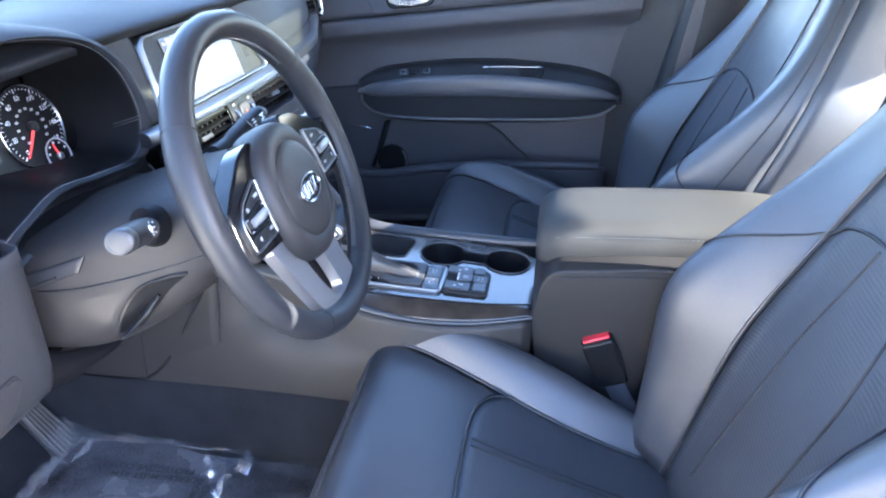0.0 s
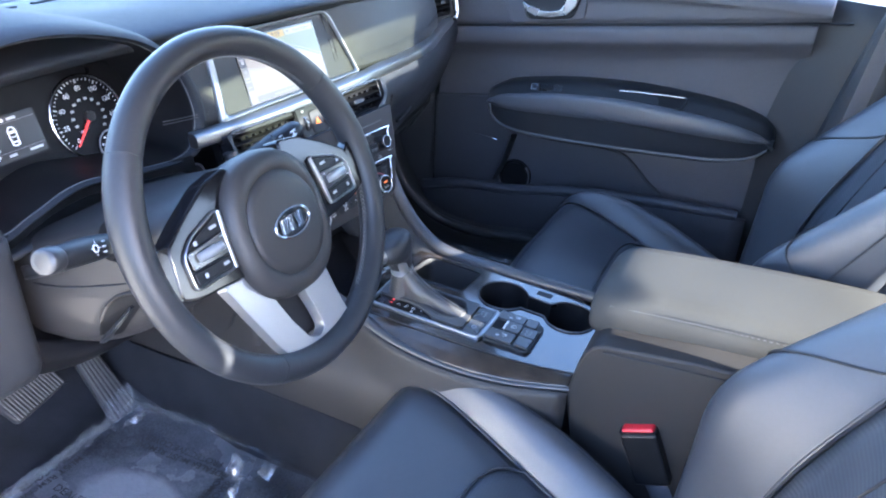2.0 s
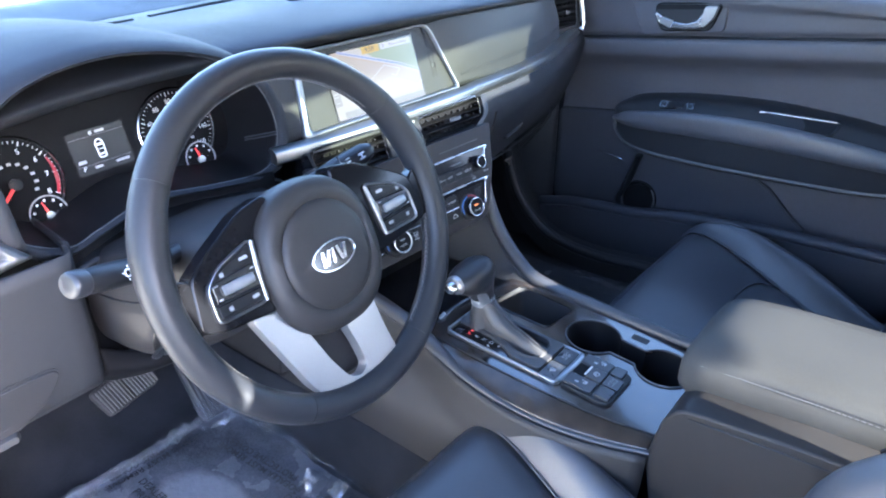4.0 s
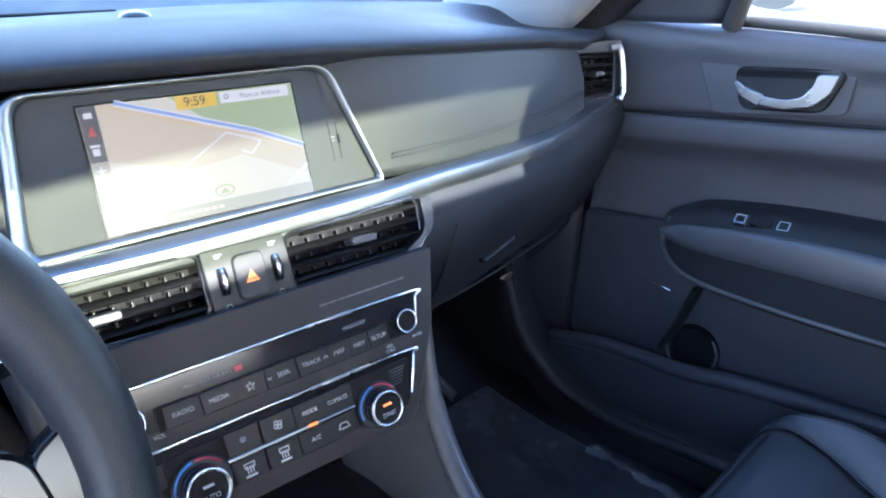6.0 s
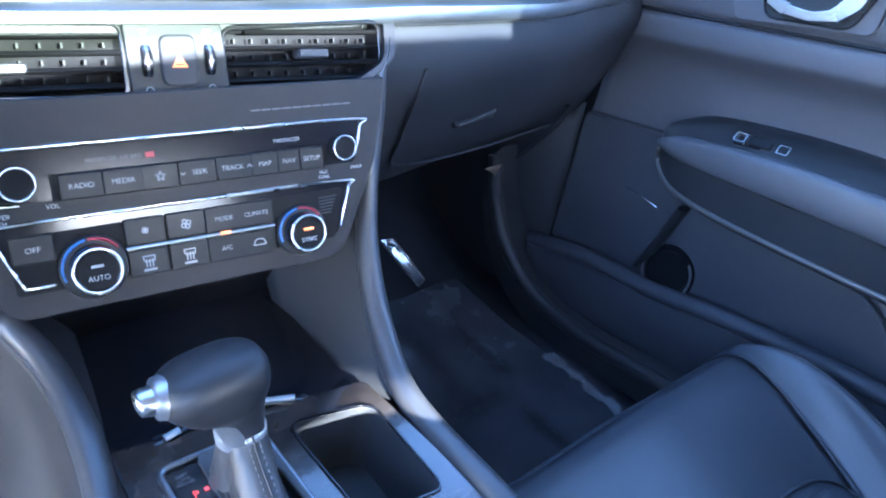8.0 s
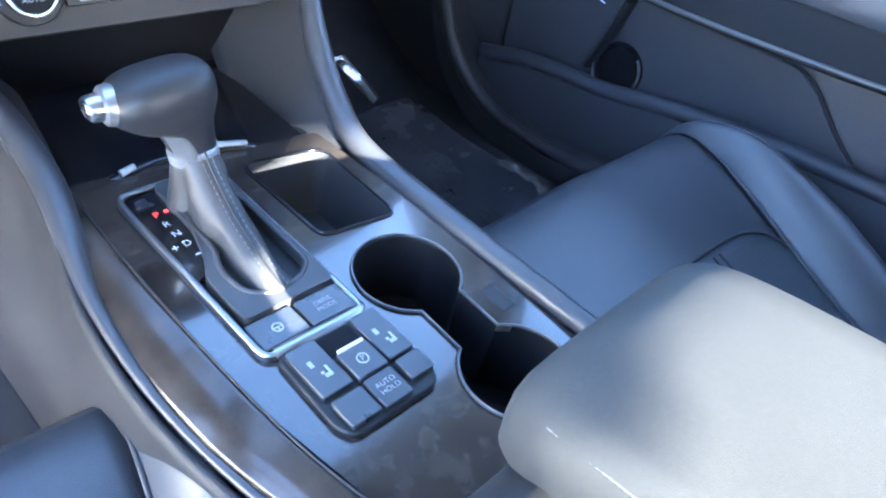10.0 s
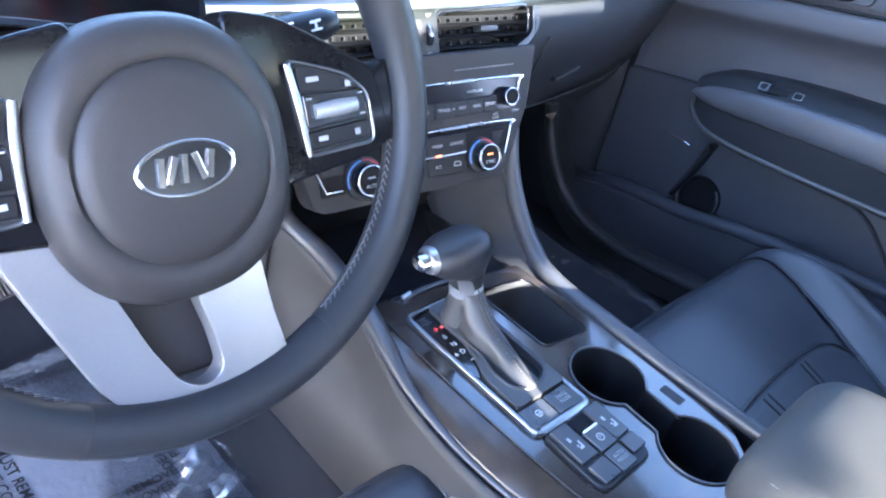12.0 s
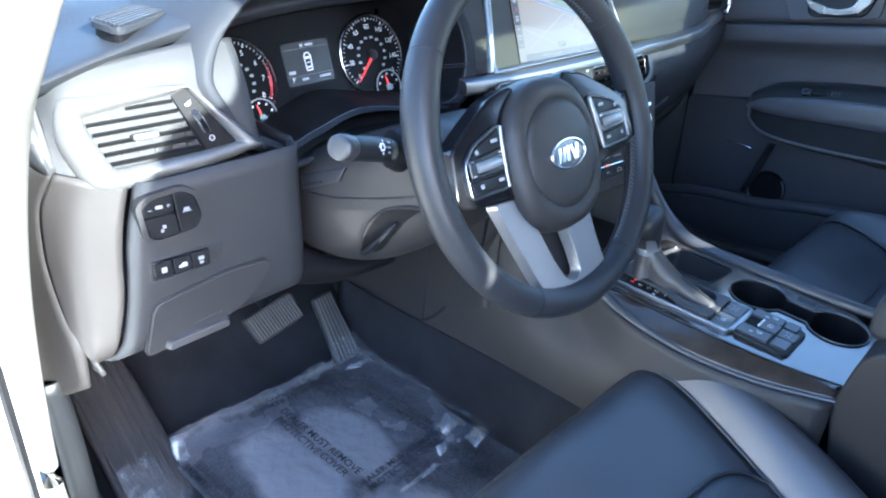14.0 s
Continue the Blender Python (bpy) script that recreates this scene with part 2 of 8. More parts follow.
door_plastic = material("door_plastic", (0.070, 0.067, 0.074), 0.5, grain=0.4, grain_scale=900, cells=True, scale=4, spec=0.35)
dark_plastic = material("dark_plastic", (0.013, 0.014, 0.016), 0.48, grain=0.2, scale=8, spec=0.3)
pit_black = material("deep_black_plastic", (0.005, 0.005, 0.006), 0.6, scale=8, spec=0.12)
gloss_black = material("piano_black", (0.008, 0.008, 0.010), 0.17, coat=0.25, rough_vary=0.03, scale=10)
face_grey = material("stack_metal_grey", (0.0230, 0.0222, 0.0235), 0.46, metal=0.05, spec=0.15, scale=10, grain=0.1, grain_scale=1500)
button_mat = material("button_black", (0.0085, 0.009, 0.0105), 0.42, spec=0.20, scale=20, grain=0.15, grain_scale=1500)
chrome = material("satin_chrome", (0.52, 0.53, 0.54), 0.26, metal=1.0, vary=0.04, rough_vary=0.05, scale=12)
bright_chrome = material("bright_chrome", (0.62, 0.62, 0.63), 0.10, metal=1.0, vary=0.03, rough_vary=0.03, scale=12)
silver = material("silver_paint", (0.29, 0.30, 0.315), 0.36, metal=0.55, vary=0.05, scale=14, grain=0.05, grain_scale=2500)
wood = material("dark_gloss_wood", (0.020, 0.016, 0.014), 0.16, coat=0.6, vary=0.2, second=(0.032, 0.025, 0.021), scale=45, rough_vary=0.04)
wood_band = material("brown_wood_band", (0.022, 0.017, 0.014), 0.22, coat=0.25, vary=0.2, second=(0.036, 0.028, 0.022), scale=30, rough_vary=0.04, spec=0.35)
carpet = material("black_carpet", (0.026, 0.028, 0.034), 0.95, grain=1.0, grain_scale=1600, scale=12, vary=0.3, spec=0.1, bump_dist=0.003)
rubber = material("black_rubber", (0.020, 0.020, 0.022), 0.65, grain=0.3, scale=10)
pedal_grey = material("pedal_rubber", (0.044, 0.043, 0.043), 0.6, grain=0.3, scale=15)
white_print = material("white_print", (0.75, 0.76, 0.78), 0.5, vary=0.03)
grey_print = material("grey_print", (0.34, 0.345, 0.36), 0.5, vary=0.03)
dim_print = material("dim_print", (0.085, 0.085, 0.095), 0.5, vary=0.03)
red_lit = material("red_light", (0.80, 0.06, 0.05), 0.4, vary=0.03, glow=0.10)
orange_lit = material("orange_light", (0.90, 0.22, 0.05), 0.4, vary=0.03, glow=0.12)
red_plastic = material("red_plastic", (0.60, 0.020, 0.030), 0.35, vary=0.08)
blue_print = material("blue_print", (0.03, 0.12, 0.34), 0.5, vary=0.03)
red_print = material("red_print", (0.30, 0.02, 0.03), 0.5, vary=0.03)
thread = material("grey_thread", (0.105, 0.105, 0.110), 0.7, vary=0.1)
seam_black = material("seam_black", (0.012, 0.012, 0.014), 0.6)
piping = material("black_piping", (0.030, 0.031, 0.035), 0.4)
white_paint = material("white_car_paint", (0.62, 0.615, 0.59), 0.30, coat=0.4, vary=0.02, rough_vary=0.03)
headliner = material("grey_headliner", (0.42, 0.41, 0.39), 0.9, grain=0.6, grain_scale=900, vary=0.06)
pillar_grey = material("grey_pillar_plastic", (0.21, 0.21, 0.215), 0.7, grain=0.4, grain_scale=900, vary=0.05)
belt_web = material("belt_webbing", (0.10, 0.10, 0.11), 0.7, grain=0.5, grain_scale=1200)
asphalt = material("grey_asphalt", (0.11, 0.108, 0.105), 0.85, vary=0.3, scale=3, grain=0.8, grain_scale=150, bump_dist=0.004)
film = clear("clear_film", (0.94, 0.95, 0.97), 0.10, 0.30)
haze = film.node_tree.nodes.new("ShaderNodeBsdfDiffuse")
haze.inputs[0].default_value = (0.75, 0.77, 0.80, 1)
both = film.node_tree.nodes.new("ShaderNodeMixShader")
both.inputs[0].default_value = 0.35
film.node_tree.links.new(film.node_tree.nodes["Glossy BSDF"].outputs[0], both.inputs[1])
film.node_tree.links.new(haze.outputs[0], both.inputs[2])
film.node_tree.links.new(both.outputs[0], film.node_tree.nodes["Mix Shader"].inputs[2])
pocket_plastic = material("pocket_plastic", (0.040, 0.041, 0.049), 0.5, grain=0.4, grain_scale=900, cells=True, scale=4, spec=0.35)
dark_glass = clear("tinted_glass", (0.62, 0.68, 0.62))
glass = clear("window_glass", (0.74, 0.80, 0.77))
dial_black = material("dial_black", (0.004, 0.004, 0.005), 0.35, scale=20, spec=0.12)
roof_glass = clear("tinted_roof_glass", (0.36, 0.39, 0.29), 0.0, 0.06)
tan_metal = material("tan_metal", (0.22, 0.17, 0.12), 0.5, vary=0.2)
knob_grey = material("pale_grey_plastic", (0.024, 0.0245, 0.027), 0.38, vary=0.06)
seal_grey = material("grey_seal_rubber", (0.11, 0.108, 0.10), 0.6, vary=0.12, grain=0.3)
vent_silver = material("satin_silver_trim", (0.125, 0.125, 0.125), 0.38, metal=0.45, vary=0.06, scale=14)
satin_grey = material("satin_grey_trim", (0.09, 0.09, 0.093), 0.42, metal=0.35, vary=0.06, scale=14)
rim_grey = material("satin_rim_plastic", (0.040, 0.040, 0.044), 0.36, vary=0.08, scale=10, spec=0.5)
console_button = material("console_button_black", (0.026, 0.028, 0.033), 0.33, vary=0.1, scale=20, spec=0.6)
gloss_lining = material("smooth_black_lining", (0.007, 0.007, 0.008), 0.42, vary=0.1, scale=12, spec=0.15)
inlay_black = material("gloss_inlay_black", (0.008, 0.008, 0.010), 0.13, vary=0.08, rough_vary=0.02, scale=10, spec=0.22)
lip_black = material("black_vent_lip", (0.009, 0.009, 0.011), 0.30, vary=0.08, scale=10, spec=0.3)
spoke_silver = material("spoke_silver", (0.33, 0.335, 0.35), 0.31, metal=0.80, vary=0.05, rough_vary=0.04, scale=14)
spoke_gloss = material("spoke_gloss_black", (0.006, 0.006, 0.007), 0.09, rough_vary=0.02, vary=0.08, scale=10, spec=0.22)
slat_black = material("vent_slat_black", (0.0095, 0.0095, 0.010), 0.55, vary=0.1, scale=12, spec=0.18)
# Paler than the seat leather: light on an upward face, put into the colour.
lit_pad_leather = material("lit_door_pad_leather", (0.062, 0.064, 0.074), 0.42, grain=0.3, grain_scale=800, cells=True, scale=6)
tab_grey = material("grey_finger_tab", (0.045, 0.045, 0.048), 0.42, vary=0.08, scale=14)
soft_chrome = material("soft_satin_chrome", (0.29, 0.298, 0.310), 0.36, metal=1.0, vary=0.05, rough_vary=0.06, scale=12)

# ---------- ground, body shell ----------
bm = bmesh.new()
bmesh.ops.create_circle(bm, cap_ends=True, segments=48, radius=900)
tagged(part("ground", bm, asphalt, smooth=False), "grey asphalt of the open parking lot", "ground", kind="structure")

FLOOR = [(-1.75, 0.28), (-0.9, 0.275), (-0.2, 0.275), (0.3, 0.28), (0.52, 0.295), (0.68, 0.38), (0.80, 0.52), (0.86, 0.70)]
bm = bmesh.new()
grid(bm, net([[(x, y, z + dz) for y, z in FLOOR] for x, dz in ((-0.76, 0.05), (-0.70, 0.0), (-0.3, 0), (-0.17, 0.02), (-0.12, 0.14), (0.0, 0.20), (0.13, 0.14), (0.18, 0.02), (0.3, 0), (0.70, 0.0), (0.78, 0.05))], 40, 48))
tagged(part("floor", bm, carpet, solid=0.012), "black loop carpet over the car floor and tunnel", "carpet", kind="structure")


def panel(name, pts, mat, label, category, solid=0.02):
    bm = bmesh.new()
    bm.faces.new([bm.verts.new(p) for p in pts])
    return tagged(part(name, bm, mat, smooth=False, solid=solid), label, category, kind="structure")


panel("firewall", [(-0.78, 0.88, 0.25), (0.78, 0.88, 0.25), (0.78, 0.88, 0.97), (-0.78, 0.88, 0.97)], pit_black, "black bulkhead behind the dashboard", "bulkhead")
panel("rear_bulkhead", [(-0.74, -1.75, 0.25), (0.74, -1.75, 0.25), (0.70, -1.85, 1.10), (-0.70, -1.85, 1.10)], dark_plastic, "black bulkhead closing the cabin at the rear", "bulkhead")
# Unseen panels, added to keep the low sun off the passenger door.
for side, nm in ((-1, "left"), (1, "right")):
    panel(f"rear_sun_block_{nm}", [(side * 0.40, -1.848, 1.102), (side * 0.70, -1.848, 1.102), (side * 0.68, -1.848, 1.25), (side * 0.42, -1.848, 1.25)], dark_plastic, "black panel added at the rear to keep sun off the passenger door", "backrest")
panel("parcel_shelf", [(-0.70, -1.85, 0.98), (0.70, -1.85, 0.98), (0.70, -2.3, 0.98), (-0.70, -2.3, 0.98)], dark_plastic, "black parcel shelf under the rear window", "shelf")

# roof and headliner, with an unseen tinted panel added to pass sun to the dash
GLASS_ROOF = (0.42, -0.92, -1.24)
bm = bmesh.new()
def roof_point(x, y):
    dz = interp_rows(y, ((0.12, 0.06), (-0.2, 0.01), (-0.8, 0.0), (-1.3, 0.02), (-1.815, 0.078)))
    # Rear edge is lowered and bowed to place the sun line on the armrest.
    bow = min(0.07, 0.20 * (x / 0.6) ** 2) * max(0.0, (-1.2 - y) / 0.6)
    return (x, y, 1.425 - 0.10 * (x / 0.6) ** 4 - dz - bow)


def interp_rows(y, rows):
    for (y0, a), (y1, b) in zip(rows, rows[1:]):
        if y >= y1:
            return a + (b - a) * (y0 - y) / (y0 - y1)
    return rows[-1][1]


xs = [-0.62, -0.56, -0.5, -0.42, -0.3, -0.15, 0, 0.15, 0.3, 0.42, 0.5, 0.56, 0.62]
ys = [0.12, 0.0, -0.1, -0.2, -0.4, -0.6, -0.8, -0.92, -1.08, -1.24, -1.4, -1.6, -1.815]
dots = [[bm.verts.new(roof_point(x, y)) for x in xs] for y in ys]
for i in range(len(ys) - 1):
    for j in range(len(xs) - 1):
        inside = GLASS_ROOF[2] < (ys[i] + ys[i + 1]) / 2 < GLASS_ROOF[1] and abs(xs[j] + xs[j + 1]) / 2 < GLASS_ROOF[0]
        if not inside:
            bm.faces.new((dots[i][j], dots[i + 1][j], dots[i + 1][j + 1], dots[i][j + 1]))
tagged(part("roof", bm, headliner, solid=0.03), "light grey fabric headliner under the roof", "roof", kind="structure")
bm = bmesh.new()
pane_dots = [[bm.verts.new(Vector(roof_point(x, y)) + Vector((0, 0, 0.012))) for x in (-0.43, -0.2, 0, 0.2, 0.43)] for y in (-0.91, -1.08, -1.25)]
for i in range(2):
    for j in range(4):
        bm.faces.new((pane_dots[i][j], pane_dots[i + 1][j], pane_dots[i + 1][j + 1], pane_dots[i][j + 1]))
tagged(part("roof_window", bm, roof_glass), "dark tinted glass panel in the roof, unseen, added for the sun patch on the dash", "window", kind="structure")

# windscreen and rear window panes
for nm, rows, txt in (
    ("windshield", [[(x * 1.12, 0.99, 0.985) for x in (-0.62, 0, 0.62)], [(x, 0.50, 1.21) for x in (-0.62, 0, 0.62)], [(x * 0.94, 0.10, 1.37) for x in (-0.62, 0, 0.62)]], "clear curved windshield glass"),
    ("rear_window", [[(x, -1.815, 1.30) for x in (-0.56, 0, 0.56)], [(x, -2.04, 1.16) for x in (-0.6, 0, 0.6)], [(x, -2.3, 0.98) for x in (-0.64, 0, 0.64)]], "clear rear window glass"),
):
    bm = bmesh.new()
    grid(bm, net(rows, 8, 8))
    pane = tagged(part(nm, bm, glass), txt, "window", kind="structure")
    pane.visible_shadow = False

# cowl and hood seen through the windshield
bm = bmesh.new()
grid(bm, net([[(x, y, z - 0.05 * (x / 0.8) ** 2) for x in (-0.8, -0.4, 0, 0.4, 0.8)] for y, z in ((0.98, 0.965), (1.1, 0.97), (1.6, 0.93), (2.0, 0.82))], 12, 16))
tagged(part("hood", bm, white_paint, solid=0.01), "white painted car hood beyond the windshield", "hood", kind="structure")
bm = bmesh.new()
grid(bm, net([[(x, y - 0.16 * (x / 0.8) ** 4, z + 0.004 * (x / 0.8) ** 2) for x in (-0.82, -0.5, 0, 0.5, 0.82)] for y, z in ((0.76, 0.982), (0.90, 1.006), (0.97, 1.004))], 8, 24))
tagged(part("cowl_trim", bm, dark_plastic, solid=0.008), "black plastic trim along the windshield base", "trim", kind="structure")


def pillar(name, pts, w, mat, label, flat=0.45, up=(0, 0, 1)):
    bm = bmesh.new()
    tube(bm, pts, w, seg=14, n=18, flat=flat, up=up)
    return tagged(part(name, bm, mat, auto=60), label, "pillar", kind="structure")


pillar("pillar_right_front", [(0.70, 0.62, 0.93), (0.695, 0.48, 1.035), (0.66, 0.30, 1.18), (0.60, 0.05, 1.33), (0.58, -0.1, 1.37)], [0.085, 0.085, 0.075, 0.065, 0.06], pillar_grey, "light grey plastic windshield pillar trim", 0.45, (1, 0, 0.2))
pillar("pillar_left_front", [(-0.74, 0.62, 0.93), (-0.735, 0.50, 1.03), (-0.70, 0.30, 1.17), (-0.63, 0.05, 1.33), (-0.60, -0.1, 1.37)], [0.06, 0.055, 0.05, 0.05, 0.05], pillar_grey, "light grey plastic windshield pillar trim", 0.6, (1, 0, 0.2))
for s, nm in ((1, "right"), (-1, "left")):
    pillar(f"roof_rail_{nm}", [(s * 0.60, 0.0, 1.355), (s * 0.60, -0.6, 1.385), (s * 0.60, -1.2, 1.37), (s * 0.60, -1.75, 1.29), (s * 0.66, -2.3, 0.99)], [0.05, 0.05, 0.05, 0.07, 0.09], headliner, "grey trimmed roof rail above the doors")
pillar("pillar_right_middle", [(0.74, -0.52, 0.32), (0.755, -0.55, 0.55), (0.745, -0.59, 0.85), (0.70, -0.64, 1.1), (0.62, -0.68, 1.38)], [0.10, 0.09, 0.075, 0.07, 0.07], hard_plastic, "dark grey plastic centre pillar trim", 0.5, (1, 0, 0))
# Left one is out of view, thickened below to shade the lower dash.
pillar("pillar_left_middle", [(-0.74, -0.66, 0.32), (-0.76, -0.68, 0.55), (-0.75, -0.72, 0.85), (-0.71, -0.76, 1.1), (-0.70, -0.77, 1.22), (-0.645, -0.785, 1.29), (-0.61, -0.8, 1.38)], [0.10, 0.11, 0.115, 0.115, 0.10, 0.05, 0.05], hard_plastic, "dark grey plastic centre pillar trim", 1.0, (1, 0, 0))
for s, nm in ((1, "right"), (-1, "left")):
    panel(f"rear_side_{nm}", [(s * 0.77, -0.60, 0.25), (s * 0.77, -1.8, 0.25), (s * 0.74, -1.8, 0.98), (s * 0.75, -0.60, 0.95)], door_plastic, "black rear door trim below the window", "door trim", 0.04)

# left door opening: white body edge and rubber seal
EDGE = [(-0.70, -0.30, 1.37), (-0.745, -0.06, 1.265), (-0.785, 0.085, 1.12), (-0.80, 0.155, 1.035), (-0.80, 0.235, 0.95), (-0.80, 0.32, 0.80), (-0.80, 0.38, 0.62), (-0.80, 0.40, 0.45), (-0.80, 0.30, 0.385), (-0.80, 0.0, 0.375), (-0.80, -0.5, 0.375)]
BACK = [(x - 0.03, y + 0.02, z + 0.06) if z > 1.05 else (x - 0.03, y + 0.10, z + 0.05) if z > 0.5 else (x - 0.05, y, z - 0.12) for x, y, z in EDGE]
bm = bmesh.new()
grid(bm, net([EDGE, [((a[0] + b[0]) / 2 - 0.01, (a[1] + b[1]) / 2, (a[2] + b[2]) / 2) for a, b in zip(EDGE, BACK)], BACK], 8, 60))
tagged(part("door_frame_left", bm, white_paint, solid=0.012), "white painted body edge round the open driver door", "door frame", kind="structure")
bm = bmesh.new()
tube(bm, [(x + 0.012, y - 0.002, z) for x, y, z in EDGE], 0.011, seg=10, n=60)
tagged(part("door_seal", bm, seal_grey), "black rubber seal along the door opening", "seal", kind="structure")
bm = bmesh.new()
grid(bm, net([[(-0.795, y, 0.36) for y in (-0.7, -0.2, 0.25, 0.36)], [(-0.75, y, 0.385) for y in (-0.7, -0.2, 0.25, 0.38)], [(-0.70, y, 0.36) for y in (-0.7, -0.2, 0.25, 0.42)], [(-0.69, y, 0.28) for y in (-0.7, -0.2, 0.25, 0.45)]], 12, 24))
tagged(part("sill_trim_left", bm, dark_plastic, solid=0.006), "black plastic scuff trim on the door sill", "trim", kind="structure")
skin_kick = skin("kick_panel_left", [[(-0.770, 0.425, 0.60), (-0.742, 0.45, 0.60), (-0.72, 0.70, 0.60)], [(-0.768, 0.435, 0.50), (-0.728, 0.48, 0.50), (-0.71, 0.75, 0.50)], [(-0.765, 0.445, 0.36), (-0.718, 0.50, 0.34), (-0.70, 0.75, 0.34)], [(-0.76, 0.45, 0.27), (-0.70, 0.52, 0.27), (-0.69, 0.75, 0.27)]], 14, 14, dark_plastic)
tagged(skin_kick, "black plastic kick panel beside the footrest", "kick panel", kind="structure")
skin_kick = skin("kick_panel_right", [[(0.778, 0.41, 0.68), (0.750, 0.50, 0.66), (0.72, 0.86, 0.66)], [(0.778, 0.41, 0.48), (0.742, 0.52, 0.46), (0.71, 0.86, 0.46)], [(0.77, 0.41, 0.27), (0.725, 0.54, 0.27), (0.70, 0.86, 0.27)]], 10, 14, hard_plastic)
tagged(skin_kick, "black plastic kick panel in the passenger footwell", "kick panel", kind="structure")

bm = bmesh.new()
grid(bm, net([[(0.81, -0.33 - 0.17 * (z - 0.52), z), (0.785, -0.40 - 0.17 * (z - 0.52), z), (0.762, -0.47 - 0.17 * (z - 0.52), z), (0.765, -0.58 - 0.15 * (z - 0.52), z), (0.79, -0.78, z)] for z in (0.28, 0.5, 0.75, 1.0)], 16, 16))
tagged(part("pillar_cover_right", bm, hard_plastic, solid=0.006), "dark grey plastic cover on the centre pillar", "pillar", kind="structure")

# ---------- open driver door ----------
ddoor = thing("driver_door", "white driver door standing wide open with its window up", "car door")
OPEN = Plane((-0.84, 0.46, 0), (-0.908, -0.419, 0), (0, 0, 1))
plate("door_panel", OPEN, rounded([(0.02, 0.34), (1.02, 0.36), (1.10, 0.70), (1.08, 0.96), (0.03, 0.98)], 0.04), -0.03, 0.03, white_paint, ddoor, "white painted door skin", bevel=0.01)
plate("door_trim", OPEN, rounded([(0.05, 0.38), (1.00, 0.40), (1.06, 0.70), (1.04, 0.95), (0.05, 0.96)], 0.04), 0.03, 0.06, door_plastic, ddoor, "black inner trim", bevel=0.01)
rod("window_frame", [OPEN.p(0.06, 0.97), OPEN.p(0.30, 1.08), OPEN.p(0.60, 1.21), OPEN.p(0.85, 1.27), OPEN.p(0.99, 1.26), OPEN.p(1.03, 1.15), OPEN.p(1.04, 0.96)], 0.025, rubber, ddoor, n=40)
bm = bmesh.new()
bm.faces.new([bm.verts.new(OPEN.p(*q)) for q in ((0.08, 0.96), (1.03, 0.96), (1.02, 1.15), (0.98, 1.26), (0.85, 1.265), (0.60, 1.205), (0.30, 1.075))])
part("pane", bm, dark_glass, ddoor, "greenish tinted window pane", smooth=False)

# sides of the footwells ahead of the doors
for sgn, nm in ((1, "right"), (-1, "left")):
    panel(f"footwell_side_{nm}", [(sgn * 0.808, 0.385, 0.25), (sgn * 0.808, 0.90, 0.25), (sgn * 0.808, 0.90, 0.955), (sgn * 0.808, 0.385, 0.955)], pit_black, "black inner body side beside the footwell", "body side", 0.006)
# rolled sill trim along the passenger footwell
ROLL = [(0.684, 0.50, 0.56), (0.684, 0.475, 0.48), (0.688, 0.432, 0.41), (0.697, 0.355, 0.353), (0.70, 0.235, 0.338), (0.70, 0.10, 0.352), (0.70, -0.10, 0.365), (0.70, -0.45, 0.37)]
bm = bmesh.new()
grid(bm, net([[(x - 0.004, y + 0.01, z - 0.05) for x, y, z in ROLL], [(x, y, z) for x, y, z in ROLL], [(x + 0.035, y + 0.004, z + 0.012) for x, y, z in ROLL], [(0.768, y + 0.004, z + 0.004) for x, y, z in ROLL]], 12, 48))
tube(bm, [(x + 0.004, y, z) for x, y, z in ROLL], 0.013, seg=12, n=48)
tagged(part("sill_trim_right", bm, hard_plastic, solid=0.0), "rolled black plastic sill trim beside the passenger footwell", "trim", kind="structure")

# dark seals between the windshield pillars and the door windows
pillar("pillar_seal_right", [(0.768, 0.46, 0.955), (0.762, 0.41, 1.0), (0.744, 0.345, 1.06), (0.715, 0.26, 1.13), (0.655, 0.06, 1.30), (0.63, -0.1, 1.36)], [0.032, 0.034, 0.034, 0.032, 0.026, 0.02], rubber, "black rubber seal along the windshield pillar", 0.8, (1, 0, 0.2))

# ---------- dashboard ----------
dash = thing("dashboard", "black soft-touch dashboard with satin chrome trim strip", "dashboard")
BROW = [(-0.74, 0.335, 0.965), (-0.66, 0.335, 0.985), (-0.56, 0.345, 1.0), (-0.40, 0.36, 1.01), (-0.20, 0.335, 1.016), (0.0, 0.308, 1.016), (0.13, 0.288, 1.014), (0.30, 0.277, 1.006), (0.45, 0.290, 0.996), (0.60, 0.330, 0.977), (0.72, 0.372, 0.972)]
rows = []
for x, y, z in BROW:
    e = abs(x) / 0.74
    d = 0.025 * e**3
    rows.append([(x, y + 0.012, z - 0.016), (x, y, z), (x, y + 0.04, z + 0.008 - d * 0.3), (x, y + 0.13, z + 0.008 - d * 0.4), (x, 0.56, 1.014 - d), (x, 0.72, 1.002 - d), (x, 0.80, 0.985 - d)])
skin("top_pad", rows, 64, 30, dash_soft, dash, solid=0.01)
sensor_pl = Plane((0.087, 0.548, 1.014), (1, 0, 0), (0, 1, 0))
turned("light_sensor", sensor_pl, [(0.0165, -0.004), (0.0165, 0.001), (0.014, 0.004), (0.008, 0.0065), (0.001, 0.007)], gloss_black, dash, "small round black light sensor")
for xx in (-0.27, 0.0):
    rod("defroster_slot", [(xx - 0.12, 0.67, 1.007), (xx, 0.675, 1.008), (xx + 0.12, 0.67, 1.007)], 0.006, pit_black, dash, "narrow defroster slot", flat=0.3)

